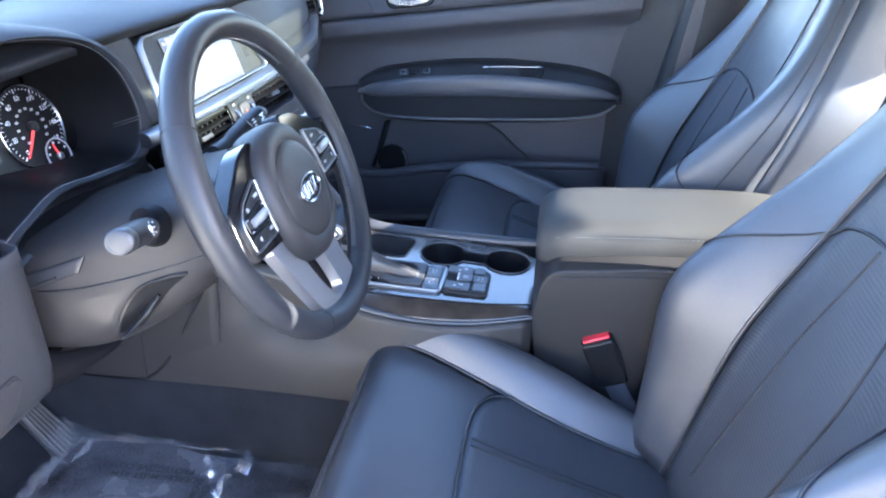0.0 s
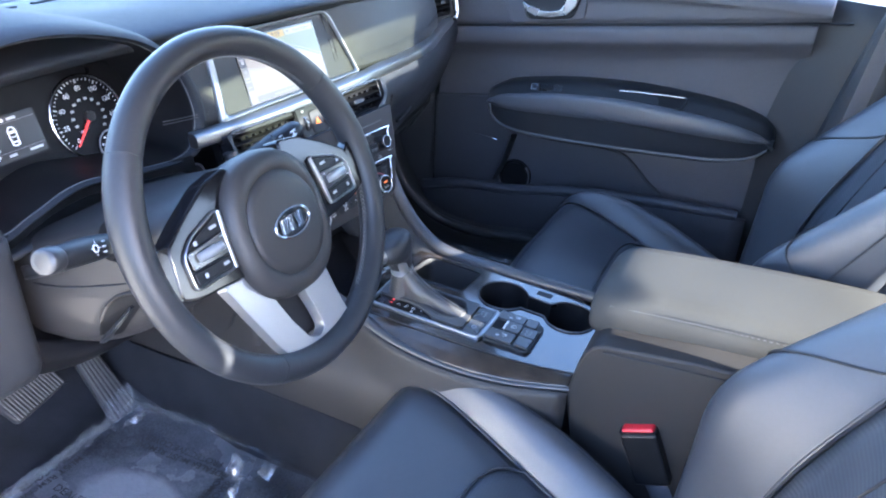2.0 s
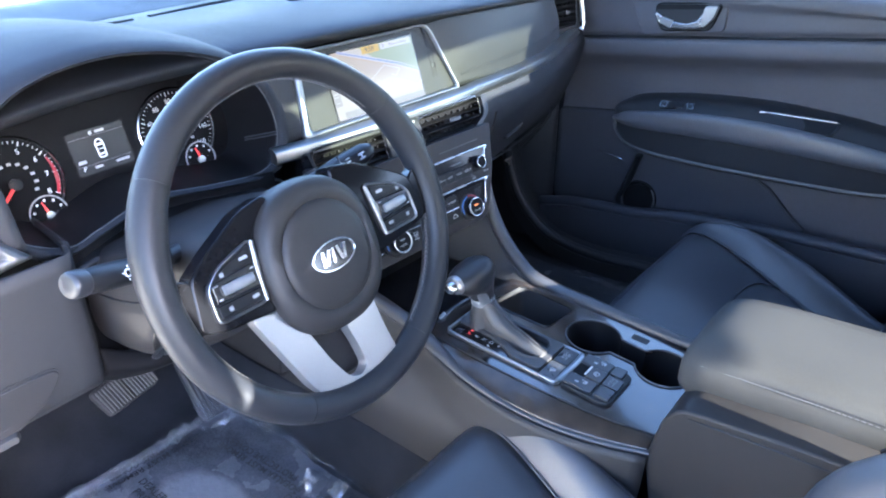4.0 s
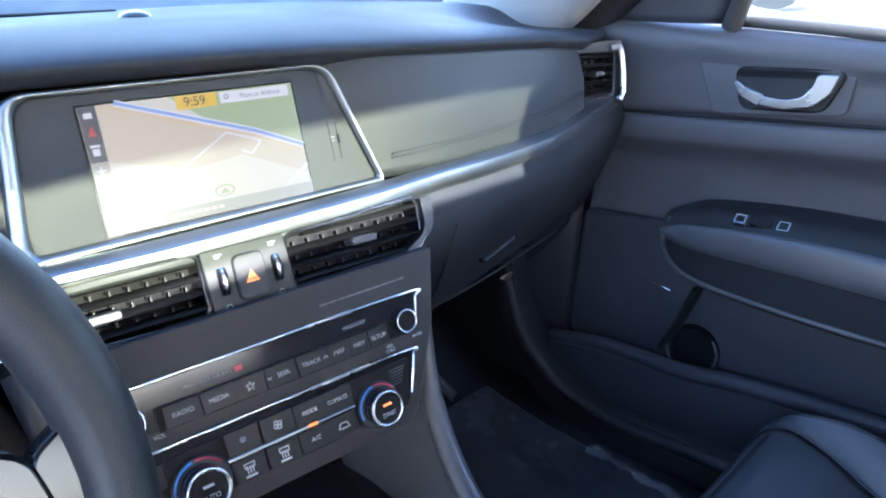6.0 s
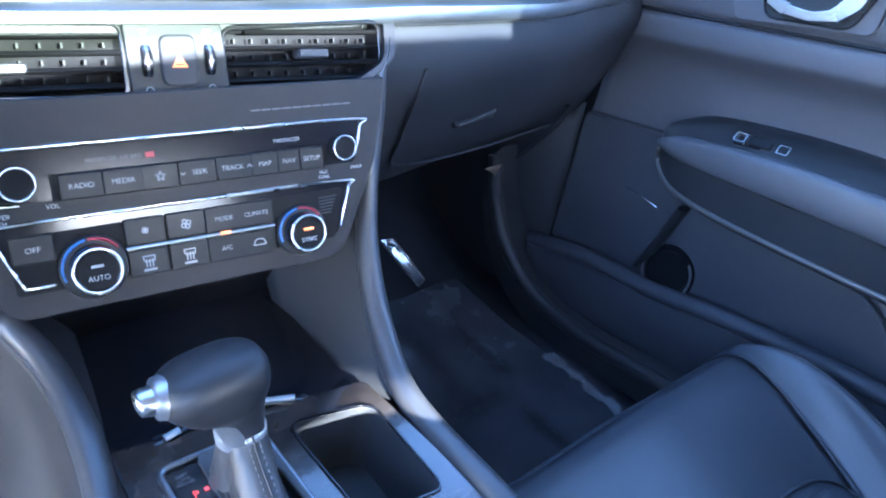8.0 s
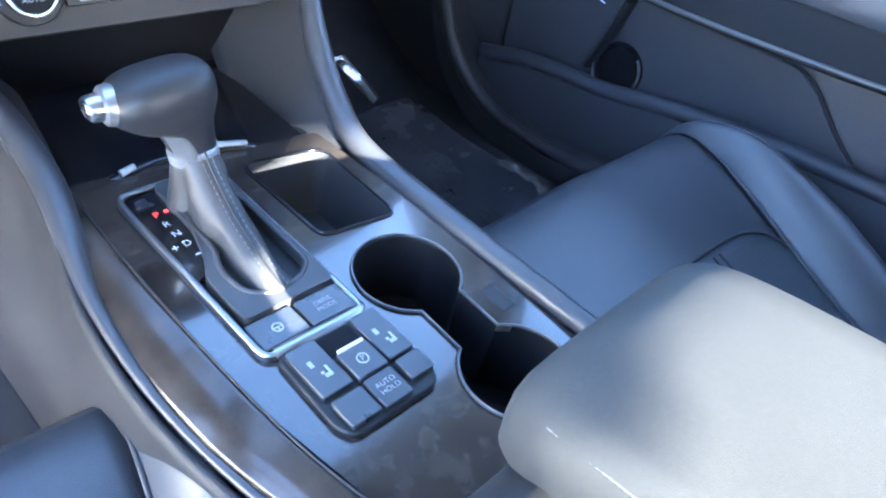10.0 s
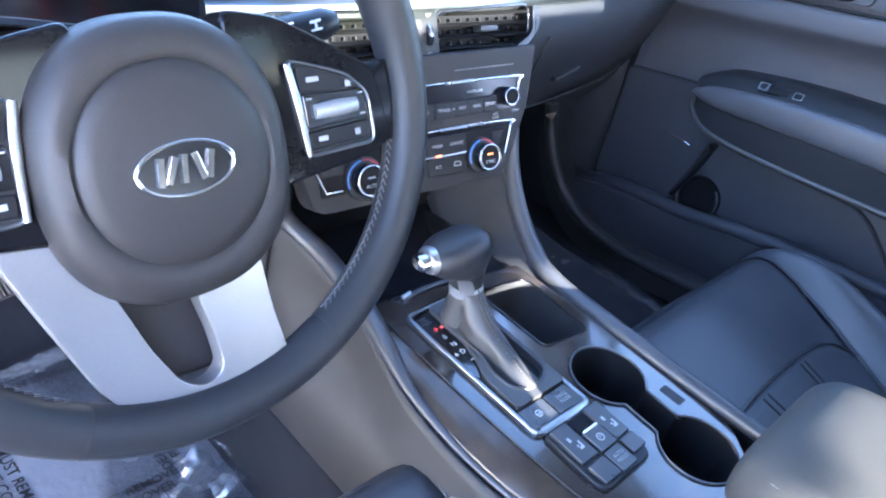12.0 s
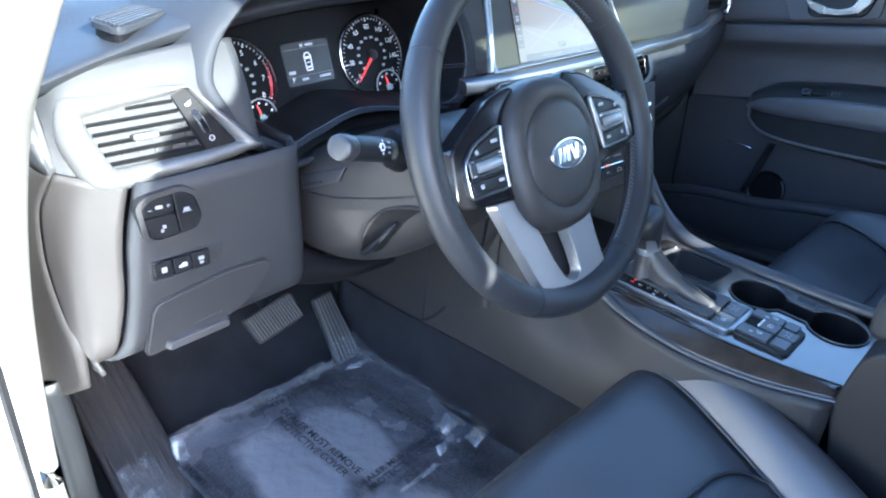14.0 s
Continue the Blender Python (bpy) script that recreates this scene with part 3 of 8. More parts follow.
# passenger side face, trim strip and lower dash
FACE_R = [(0.126, 0.298, 0.284), (0.20, 0.281, 0.262), (0.30, 0.276, 0.256), (0.45, 0.288, 0.272), (0.54, 0.313, 0.298), (0.588, 0.328, 0.313)]
TOP_Z = [1.004, 1.002, 0.997, 0.985, 0.972, 0.966]
BOT_Z = [0.893, 0.893, 0.892, 0.888, 0.886, 0.884]
skin("face_panel", [[(x, yt + 0.006, zt), (x, yt - 0.002, zt - 0.02), (x, (yt + yb) / 2 - 0.002, (zt + zb) / 2), (x, yb, zb)] for (x, yt, yb), zt, zb in zip(FACE_R, TOP_Z, BOT_Z)], 40, 20, dash_face, dash, "matt grey-black face panel with a stitched line")
for off in (0.0, 0.004):
    rod("stitch_line", [(x, y - 0.0015, z + 0.018 + off + (x - 0.17) * 0.02) for x, y, z in ((0.185, 0.2665, 0.893), (0.30, 0.2595, 0.892), (0.45, 0.275, 0.888), (0.575, 0.312, 0.885))], 0.0008, seam_black, dash, n=30, seg=5)
skin("face_panel", [[(-0.212, 0.356, 1.006), (-0.180, 0.338, 0.985), (-0.160, 0.317, 0.940), (-0.166, 0.305, 0.888)], [(-0.165, 0.345, 1.006), (-0.150, 0.333, 0.985), (-0.142, 0.314, 0.940), (-0.145, 0.299, 0.888)], [(-0.125, 0.338, 1.006), (-0.125, 0.328, 0.985), (-0.125, 0.311, 0.940), (-0.125, 0.293, 0.888)]], 14, 14, dash_face, dash, "matt grey-black face panel with a stitched line")
for off in (0.0, 0.004):
    rod("stitch_line", [(-0.222, 0.3205, 0.906 + off), (-0.18, 0.3070, 0.905 + off), (-0.14, 0.2985, 0.905 + off)], 0.0008, seam_black, dash, n=12, seg=5)
LOW = [0.878, 0.850, 0.822, 0.79, 0.73, 0.67, 0.62, 0.57]
LOW_Y = {0.15: (0.258, 0.246, 0.243, 0.252, 0.275, 0.31, 0.37, 0.47), 0.30: (0.252, 0.240, 0.240, 0.255, 0.290, 0.33, 0.39, 0.48), 0.45: (0.268, 0.258, 0.260, 0.275, 0.312, 0.355, 0.42, 0.50), 0.60: (0.312, 0.300, 0.302, 0.315, 0.345, 0.385, 0.44, 0.51), 0.74: (0.345, 0.335, 0.338, 0.348, 0.372, 0.405, 0.46, 0.53)}
skin("lower_panel", [[(x, y, z) for y, z in zip(ys, LOW)] for x, ys in LOW_Y.items()], 40, 36, dash_soft, dash)

TRIM = [(-0.20, 0.292, 0.880), (-0.10, 0.272, 0.880), (0.0, 0.258, 0.882), (0.13, 0.246, 0.884), (0.22, 0.246, 0.885), (0.32, 0.247, 0.884), (0.45, 0.264, 0.881), (0.58, 0.304, 0.878), (0.66, 0.327, 0.876), (0.705, 0.340, 0.878)]


def strip(name, path, prof, mat, parent, label, n=60):
    """Sweeps a (depth, height) profile along a path; depth is towards the cabin."""
    bm = bmesh.new()
    pts = crom(path, n)
    loops = []
    for k, p in enumerate(pts):
        t = (pts[min(k + 1, n - 1)] - pts[max(k - 1, 0)]).normalized()
        out = Vector((t.y, -t.x, 0)).normalized()
        loops.append([p + out * a + Vector((0, 0, b)) for a, b in prof])
    loft(bm, loops)
    return part(name, bm, mat, parent, label)


STRIP = [(-0.01, 0.011), (0.002, 0.0105), (0.007, 0.008), (0.0095, 0.001), (0.009, -0.006), (0.004, -0.010), (-0.01, -0.010)]
strip("trim_strip", TRIM, STRIP, soft_chrome, dash, "satin chrome trim strip across the dashboard")

# glovebox in the lower panel
rod("glovebox_gap", [(0.25, 0.236, 0.835), (0.25, 0.245, 0.80), (0.265, 0.275, 0.745), (0.30, 0.315, 0.69), (0.45, 0.345, 0.672), (0.66, 0.385, 0.665)], 0.0018, seam_black, dash, n=40, seg=6)
rod("glovebox_edge", [(0.676, 0.372, 0.70), (0.690, 0.385, 0.672), (0.705, 0.425, 0.62), (0.708, 0.47, 0.565)], 0.0028, hard_plastic, dash, n=16)
latch = thing("glovebox_latch", "black plastic pull latch on the glovebox lid", "latch")
latch_pl = Plane((0.385, 0.2905, 0.752), (0.98, 0.16, 0.0), (0, 0.55, 0.83))
plate("recess", latch_pl, rect(0.075, 0.020, 0.006), -0.006, 0.0012, pit_black, latch, bevel=0.001)
rod("lever", [latch_pl.p(-0.034, -0.008, 0.001), latch_pl.p(0.0, -0.006, 0.003), latch_pl.p(0.034, -0.003, 0.004), latch_pl.p(0.037, 0.002, 0.001)], [0.0018, 0.0025, 0.003, 0.0018], hard_plastic, latch, n=16)
rod("upper_edge", [latch_pl.p(-0.025, 0.011, 0.001), latch_pl.p(0.03, 0.012, 0.001)], 0.0012, hard_plastic, latch)
bracket = thing("metal_bracket", "bare tan metal bracket under the glovebox", "bracket")
bm = bmesh.new()
grid(bm, net([[(0.640, 0.478, 0.552), (0.662, 0.480, 0.552), (0.684, 0.482, 0.550)], [(0.656, 0.482, 0.545), (0.667, 0.482, 0.541), (0.680, 0.484, 0.535)], [(0.668, 0.484, 0.541), (0.673, 0.484, 0.535), (0.678, 0.486, 0.522)]], 6, 6))
part("plate", bm, tan_metal, bracket, solid=0.002)

# driver side end: face with the vent, lower panel, end cap
LFACE = [(-0.733, 0.348, 0.330, 0.955, 0.872), (-0.70, 0.330, 0.318, 0.972, 0.868), (-0.60, 0.318, 0.302, 0.985, 0.874), (-0.53, 0.318, 0.290, 0.985, 0.884)]
skin("left_face", [[(x, a + 0.015, zt), (x, a + 0.002, zt - 0.022), (x, (a + b) / 2 + 0.004, (zt + zb) / 2), (x, b + 0.004, zb)] for x, a, b, zt, zb in LFACE], 20, 16, dash_face, dash)


def low_point(u, v):
    """A point on the lower panel: u from its outer edge to the column, v from foot to top."""
    z = 0.660 + 0.208 * v + 0.026 * u * (1 - v) + 0.008 * u * v
    left = float(np.interp(v, [0, 0.06, 0.18, 0.45, 0.67, 0.80, 1.0], [-0.733, -0.719, -0.708, -0.695, -0.690, -0.684, -0.672]))
    x = left + (-0.493 - left) * u
    foot = float(np.interp(v, [0, 0.03, 0.08, 0.16, 0.3, 1.0], [0.045, 0.022, 0.008, 0.001, 0.0, 0.002]))
    side = float(np.interp(u, [0, 0.02, 0.06, 0.93, 0.975, 1.0], [0.012, 0.004, 0.0, 0.0, 0.007, 0.028]))
    return Vector((x, 0.2855 - 0.15 * (x + 0.65) + foot + side, z))


LU, LV = [0, 0.01, 0.025, 0.05, 0.1, 0.25, 0.4, 0.55, 0.7, 0.85, 0.93, 0.955, 0.975, 0.99, 1.0], [0, 0.015, 0.03, 0.055, 0.08, 0.12, 0.16, 0.25, 0.4, 0.55, 0.67, 0.8, 0.9, 1.0]
bm = bmesh.new()
grid(bm, [[low_point(u, v) for v in LV] for u in LU])
part("left_lower_panel", bm, dash_face, dash, "grained black lower dash panel", solid=0.004, auto=70)
# Both darker than the panel, to paint the shade of the column gap.
skin("panel_return", [[low_point(1.0, v) + Vector((k * 0.002, k * 0.03, 0)) for v in (0, 0.2, 0.5, 0.8, 1.0)] for k in (0, 1, 2, 3)], 8, 14, dark_plastic, dash)
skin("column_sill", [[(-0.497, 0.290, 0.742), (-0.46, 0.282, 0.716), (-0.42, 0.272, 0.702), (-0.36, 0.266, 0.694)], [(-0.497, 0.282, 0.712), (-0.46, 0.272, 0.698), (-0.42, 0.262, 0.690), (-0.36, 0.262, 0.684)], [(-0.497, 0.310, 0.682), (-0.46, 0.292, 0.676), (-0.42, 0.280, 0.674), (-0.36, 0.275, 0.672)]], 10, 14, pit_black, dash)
# side cover with its gap, and the trim round it
GAP = [low_point(0, v) + Vector((-0.004, 0.004, 0)) for v in (1.0, 0.8, 0.6, 0.45, 0.25, 0.1, 0.0)]
RIMC = [(-0.731, 0.334, 0.884), (-0.741, 0.356, 0.845), (-0.745, 0.362, 0.80), (-0.746, 0.358, 0.762), (-0.745, 0.345, 0.72), (-0.743, 0.325, 0.69), (-0.737, 0.306, 0.664)]
MIDC = [(a + Vector(b)) / 2 + Vector((-0.012, -0.010, 0)) * k for a, b, k in zip(GAP, RIMC, (0.3, 0.8, 1.0, 1.0, 0.8, 0.5, 0.1))]
skin("end_cap", [GAP, MIDC, RIMC], 14, 30, brown_plastic, dash, "smooth side cover of the dashboard")
rod("cover_gap", GAP, 0.0016, seam_black, dash, n=30, seg=6)
rod("cover_gap", RIMC, 0.0013, seam_black, dash, n=30, seg=6)
SIDEC = [(-0.741, 0.358, 0.886), (-0.753, 0.392, 0.845), (-0.758, 0.405, 0.80), (-0.760, 0.415, 0.75), (-0.758, 0.425, 0.69), (-0.754, 0.432, 0.62), (-0.748, 0.44, 0.565)]
TURNC = RIMC[:-1] + [(-0.739, 0.345, 0.63)]
skin("end_edge", [TURNC[:7], [(x + 0.002, y + 0.004, z) for x, y, z in SIDEC], [(x - 0.02, y + 0.03, z) for x, y, z in SIDEC]], 10, 30, brown_plastic, dash, "plastic trim beside the side cover")
skin("end_corner", [[(-0.735, 0.345, 0.962), (-0.758, 0.40, 0.965), (-0.765, 0.60, 0.965)], [(-0.731, 0.340, 0.92), (-0.752, 0.375, 0.92), (-0.765, 0.60, 0.92)], [(-0.729, 0.333, 0.880), (-0.742, 0.358, 0.884), (-0.762, 0.60, 0.885)]], 10, 12, dash_face, dash)

# knee panel with pull handle
sp = Plane((-0.645, 0.2855, 0.829), (0.985, -0.15, 0.0), (0, 0.0, 1))
knee = thing("knee_panel", "black knee panel with a grey pull handle", "panel")
outline = rounded([(-0.050, -0.1545), (0.050, -0.133), (0.084, -0.112), (0.1015, -0.086), (0.095, -0.0775), (0.050, -0.079), (-0.027, -0.093), (-0.036, -0.102)], 0.010)
ring("gap", sp, offset(outline, -0.0018), offset(outline, 0.001), -0.003, 0.0016, seam_black, knee)
plate("lid", sp, offset(outline, 0.0006), -0.008, 0.0036, hard_plastic, knee, bevel=0.0022)
bm = bmesh.new()
prism(bm, sp, rounded([(-0.031, -0.1515), (0.046, -0.1435), (0.0445, -0.1335), (-0.028, -0.1405)], 0.004), 0.001, 0.011, 0.10)
part("pull_handle", bm, pedal_grey, knee, "lighter grey pull handle", bevel=0.003)
for k in range(7):
    rod("rib", [sp.p(0.004 + 0.0052 * k, -0.1315 + 0.0008 * k, 0.003), sp.p(0.007 + 0.0052 * k, -0.1298 + 0.0008 * k, 0.003)], 0.0012, hard_plastic, knee, seg=5)

# switch pods left of the column
sw = thing("dash_switch_pod", "black three-button switch pod with rounded frame", "switch")
so = rounded([(-0.032, -0.020), (-0.020, -0.0265), (0.024, -0.022), (0.0345, -0.006), (0.029, 0.021), (0.012, 0.0325), (-0.024, 0.029), (-0.037, 0.020)], 0.008)
ring("frame", sp, so, offset(so, 0.0055), -0.006, 0.0060, hard_plastic, sw, bevel=0.002)
plate("bezel", sp, offset(so, 0.004), -0.006, 0.0015, gloss_black, sw)
for nm, q in (("upper_button", [(-0.029, 0.0045), (0.001, 0.0055), (0.001, 0.025), (-0.021, 0.0235), (-0.0305, 0.017)]), ("lower_button", [(-0.0265, -0.016), (-0.018, -0.0205), (0.004, -0.0195), (0.002, 0.0042), (-0.029, 0.0032)]), ("right_button", [(0.0055, -0.0185), (0.022, -0.0165), (0.0285, -0.004), (0.0235, 0.018), (0.011, 0.0262), (0.0025, 0.025)])):
    plate(nm, sp, rounded(q, 0.003), 0.001, 0.0050, button_mat, sw, bevel=0.0012)
bars("marks", sp, [(-0.0225, 0.0125, 0.004, 0.0008), (-0.0135, 0.0145, 0.007, 0.0035), (-0.004, 0.0145, 0.004, 0.0008), (-0.004, 0.0145, 0.0008, 0.004), (-0.011, -0.0075, 0.0035, 0.0035), (-0.0135, -0.0115, 0.003, 0.003), (0.0135, 0.004, 0.009, 0.001), (0.0135, 0.0065, 0.006, 0.003)], grey_print, sw, 0.0056)
blk = thing("dash_button_row", "row of three small black buttons in a recess", "switch")
plate("recess", sp, rounded([(-0.033, -0.0705), (0.040, -0.0635), (0.0485, -0.050), (0.047, -0.0415), (-0.031, -0.0435)], 0.007), -0.006, 0.0016, hard_plastic, blk, bevel=0.0016)
bp = Plane(sp.p(0.0015, -0.0545, 0.0), sp.u + sp.v * 0.015, sp.v)
plate("bezel", bp, rect(0.060, 0.0205, 0.003), 0.0, 0.0032, gloss_black, blk, bevel=0.0006)
for k in range(3):
    plate("button", bp, rect(0.0186, 0.0180, 0.002, -0.0197 + 0.0197 * k), 0.003, 0.0062, button_mat, blk, bevel=0.0008)
bars("marks", bp, [(-0.0197, 0, 0.0055, 0.006), (0.0, -0.001, 0.009, 0.0028), (0.0015, 0.0015, 0.005, 0.002), (0.0197, 0.002, 0.006, 0.004), (0.0197, -0.003, 0.004, 0.0025)], grey_print, blk, 0.0068)


def bulged_ring(name, pl, outer, inner, d_out, d_mid, d_in, mat, parent, label=""):
    """A frame between two outlines with a rounded section."""
    bm = bmesh.new()
    loops = []
    for k in range(10):
        e = max(0.0, (k - 1) / 8)
        lift = d_out + (d_in - d_out) * e + (d_mid - (d_out + d_in) / 2) * math.sin(math.pi * e) ** 0.7 - 0.02 * (k == 0)
        loops.append([bm.verts.new(pl.p(o[0] + (i[0] - o[0]) * e, o[1] + (i[1] - o[1]) * e, lift)) for o, i in zip(outer, inner)])
    for la, lb in zip(loops, loops[1:]):
        for k in range(len(la)):
            bm.faces.new((la[k], la[(k + 1) % len(la)], lb[(k + 1) % len(la)], lb[k]))
    return part(name, bm, mat, parent, label, auto=80)


# ---------- air vents ----------
def vent(name, pl, outline, slats, mat_frame, label, tab, pins=9, dial=None):
    """A vent: dark box, frame, angled slats, pins behind them and a finger tab."""
    v = thing(name, label, "air vent", group="dashboard air vents")
    xs, ys = [q[0] for q in outline], [q[1] for q in outline]
    plate("housing", pl, outline, -0.05, -0.022, pit_black, v)
    if mat_frame:
        ring("frame", pl, offset(outline, -0.004), outline, -0.03, 0.001, mat_frame, v, bevel=0.001)
    n = slats
    lo, hi = min(ys), max(ys)
    for k in range(n):
        y = lo + (hi - lo) * (k + 0.6) / n
        cut = []
        m = len(outline)
        for i in range(m):
            a, b = Vector(outline[i]), Vector(outline[(i + 1) % m])
            if (a.y - y) * (b.y - y) <= 0 and a.y != b.y:
                cut.append(a.x + (b.x - a.x) * (y - a.y) / (b.y - a.y))
        if len(cut) < 2:
            continue
        x0, x1 = min(cut), max(cut)
        bm = bmesh.new()
        q = Plane(pl.p(0, y, -0.010), pl.u, pl.n)
        prof = [(-0.012, 0.0012), (0.006, 0.0022), (0.009, 0.0004), (0.006, -0.0016), (-0.012, -0.0012)]
        loops = [[pl.p(x, y + b - 0.10 * (a + 0.01), a - 0.008) for a, b in prof] for x in (x0, x1)]
        loft(bm, loops)
        part("slat", bm, slat_black, v)
    bm = bmesh.new()
    for k in range(pins):
        x = min(xs) + (max(xs) - min(xs)) * (k + 0.7) / (pins + 0.4)
        for kk in range(n):
            y = lo + (hi - lo) * (kk + 0.6) / n
            box(bm, pl.sub(x, y + 0.0042, -0.010), 0.0014, 0.0034, -0.004, 0.003)
    tagged(part("rear_vane", bm, dark_plastic, v), kind="stuff")
    if tab:
        x, y, w = tab
        bm = bmesh.new()
        prism(bm, pl, rect(w, 0.0075, 0.003, x, y), -0.010, 0.004, 0.1)
        part("finger_tab", bm, tab_grey, v, "silver finger tab", bevel=0.0012)
    return v


cv = Plane((0.012, 0.2385, 0.8582), (0.992, -0.125, 0.0), (0.03, 0.36, 0.93))
vent("center_air_vent", cv, rounded([(-0.170, -0.012), (-0.150, -0.0205), (-0.044, -0.0230), (-0.044, 0.0235), (-0.166, 0.0235)], 0.006), 4, gloss_black, "black driver-side centre air vent with slats", (-0.118, -0.0035, 0.031))
vent("center_air_vent", cv, rounded([(0.031, -0.0230), (0.143, -0.0205), (0.1645, -0.0065), (0.1640, 0.0265), (0.031, 0.0205)], 0.008), 4, gloss_black, "black passenger-side centre air vent with slats", (0.103, 0.0030, 0.028))
lv = Plane((-0.645, 0.3105, 0.909), (0.985, -0.17, 0.02), (0.05, 0.28, 0.96))
lo_ = rounded([(-0.038, -0.0275), (0.0505, -0.0260), (0.0290, 0.0335), (-0.055, 0.0250)], 0.004)
vent("side_air_vent", lv, lo_, 6, None, "black side air vent with sunlit slats", (-0.003, -0.001, 0.028), 6)
wing_o = rounded([(-0.0845, 0.010), (-0.064, -0.050), (0.050, -0.0445), (0.118, -0.0335), (0.047, 0.0425), (0.020, 0.0455), (-0.0735, 0.0500)], [0.02, 0.025, 0.02, 0.004, 0.008, 0.01, 0.012], 6)
wing_i = rounded([(-0.0490, -0.003), (-0.0385, -0.0280), (0.0515, -0.0265), (0.0870, -0.0240), (0.0475, 0.0375), (0.0285, 0.0340), (-0.0555, 0.0255)], [0.01, 0.003, 0.003, 0.003, 0.003, 0.003, 0.003], 6)
bulged_ring("vent_housing", lv, wing_o, wing_i, -0.006, 0.007, -0.002, vent_silver, dash, "satin silver housing round the side vent")
rv = Plane((0.652, 0.3470, 0.922), (0.97, -0.24, 0.0), (0.0, 0.2, 0.98))
ro_ = rounded([(-0.026, -0.031), (0.040, -0.028), (0.044, 0.028), (-0.030, 0.030)], 0.006)
v_r = vent("side_air_vent", rv, ro_, 5, dark_plastic, "black side air vent with a chrome end trim", (0.014, 0.0, 0.018), 5)
rod("chrome_edge", [rv.p(0.030, 0.035, 0.006), rv.p(0.050, 0.034, 0.006), rv.p(0.055, 0.0, 0.007), rv.p(0.053, -0.030, 0.008), rv.p(0.045, -0.040, 0.008)], 0.0055, chrome, v_r, "satin chrome end trim", n=24)
ring("housing_surround", rv, rounded([(-0.036, -0.046), (0.060, -0.044), (0.062, 0.045), (-0.036, 0.045)], 0.006), ro_, -0.012, -0.0005, dash_face, v_r)
rod("dial", [rv.p(-0.033, 0.016, 0.002), rv.p(-0.034, 0.0, 0.006), rv.p(-0.033, -0.016, 0.002)], 0.003, chrome, v_r, n=10)
plate("upper_cap", rv, rounded([(-0.034, 0.031), (0.046, 0.029), (0.050, 0.042), (-0.032, 0.044)], 0.004), -0.02, 0.003, hard_plastic, v_r, bevel=0.001)

# side vent wheel
lw = thing("vent_control", "black vent control panel with a ribbed thumb wheel", "vent control")
plate("panel", lv, rounded([(0.0300, 0.0330), (0.0535, -0.0262), (0.0862, -0.0238), (0.0475, 0.0372)], 0.002), -0.014, -0.001, pit_black, lw, bevel=0.001)
lwp = lv.sub(0.0535, 0.0035, -0.001, 23)
turned("wheel", Plane(lwp.p(0.0, 0.0, -0.0135), lwp.n, lwp.v), [(0.0155, -0.0035), (0.0185, -0.0028), (0.0185, 0.0028), (0.0155, 0.0035)], gloss_black, lw, "black thumb wheel with bright edges", 40)
for x in (-0.003, 0.003):
    turned("wheel_edge", Plane(lwp.p(x, 0.0, -0.0135), lwp.n, lwp.v), [(0.0180, -0.0007), (0.0189, 0.0), (0.0180, 0.0007)], chrome, lw, seg=40)
ring("mark", lwp, oval(0.003, 0.003, 16, 0.0, -0.0205), oval(0.0021, 0.0021, 16, 0.0, -0.0205), 0.0, 0.0008, grey_print, lw)
bars("icon", lwp, [(-0.0005, 0.0205, 0.005, 0.003), (0.0022, 0.0218, 0.003, 0.001)], grey_print, lw, 0.0006)

# demister outlet on the dash top
dm = thing("demister_outlet", "black slotted demister outlet set in the dash top", "air outlet")
dpl = Plane((-0.605, 0.395, 1.004), (0.86, 0.50, 0.0), (-0.50, 0.86, 0.06))
do_ = rounded([(-0.060, -0.026), (0.048, -0.014), (0.040, 0.028), (-0.040, 0.018)], 0.013)
plate("well", dpl, do_, -0.012, 0.0015, pit_black, dm)
ring("frame", dpl, offset(do_, -0.003), do_, -0.004, 0.0035, dash_soft, dm, bevel=0.001)
for k in range(7):
    rod("slat", [dpl.p(-0.048 + 0.002 * k, -0.018 + 0.0065 * k, 0.002), dpl.p(0.042, -0.010 + 0.0055 * k, 0.002)], 0.0016, hard_plastic, dm, seg=6)

# hazard and vent wheels in the middle
hz = thing("hazard_switch_panel", "grey-black panel with hazard button and two thumb wheels", "switch")
hp = cv.sub(-0.0065, -0.0005, 0.0)
plate("panel", hp, rounded([(-0.034, -0.026), (0.037, -0.026), (0.034, 0.026), (-0.036, 0.026)], 0.003), -0.02, 0.005, dark_plastic, hz, bevel=0.001)
plate("hazard_button", hp, rect(0.026, 0.036, 0.007), 0.004, 0.0085, hard_plastic, hz, bevel=0.0015)
tri_o = [(-0.0055, -0.005), (0.0055, -0.005), (0, 0.0048)]
ring("triangle", hp, tri_o, [(q[0] * 0.62, q[1] * 0.62 - 0.0004) for q in tri_o], 0.008, 0.0091, orange_lit, hz, "orange-red warning triangle")
ring("inner_triangle", hp, [(q[0] * 0.45, q[1] * 0.45 - 0.0004) for q in tri_o], [(q[0] * 0.15, q[1] * 0.15 - 0.0004) for q in tri_o], 0.008, 0.0091, orange_lit, hz)
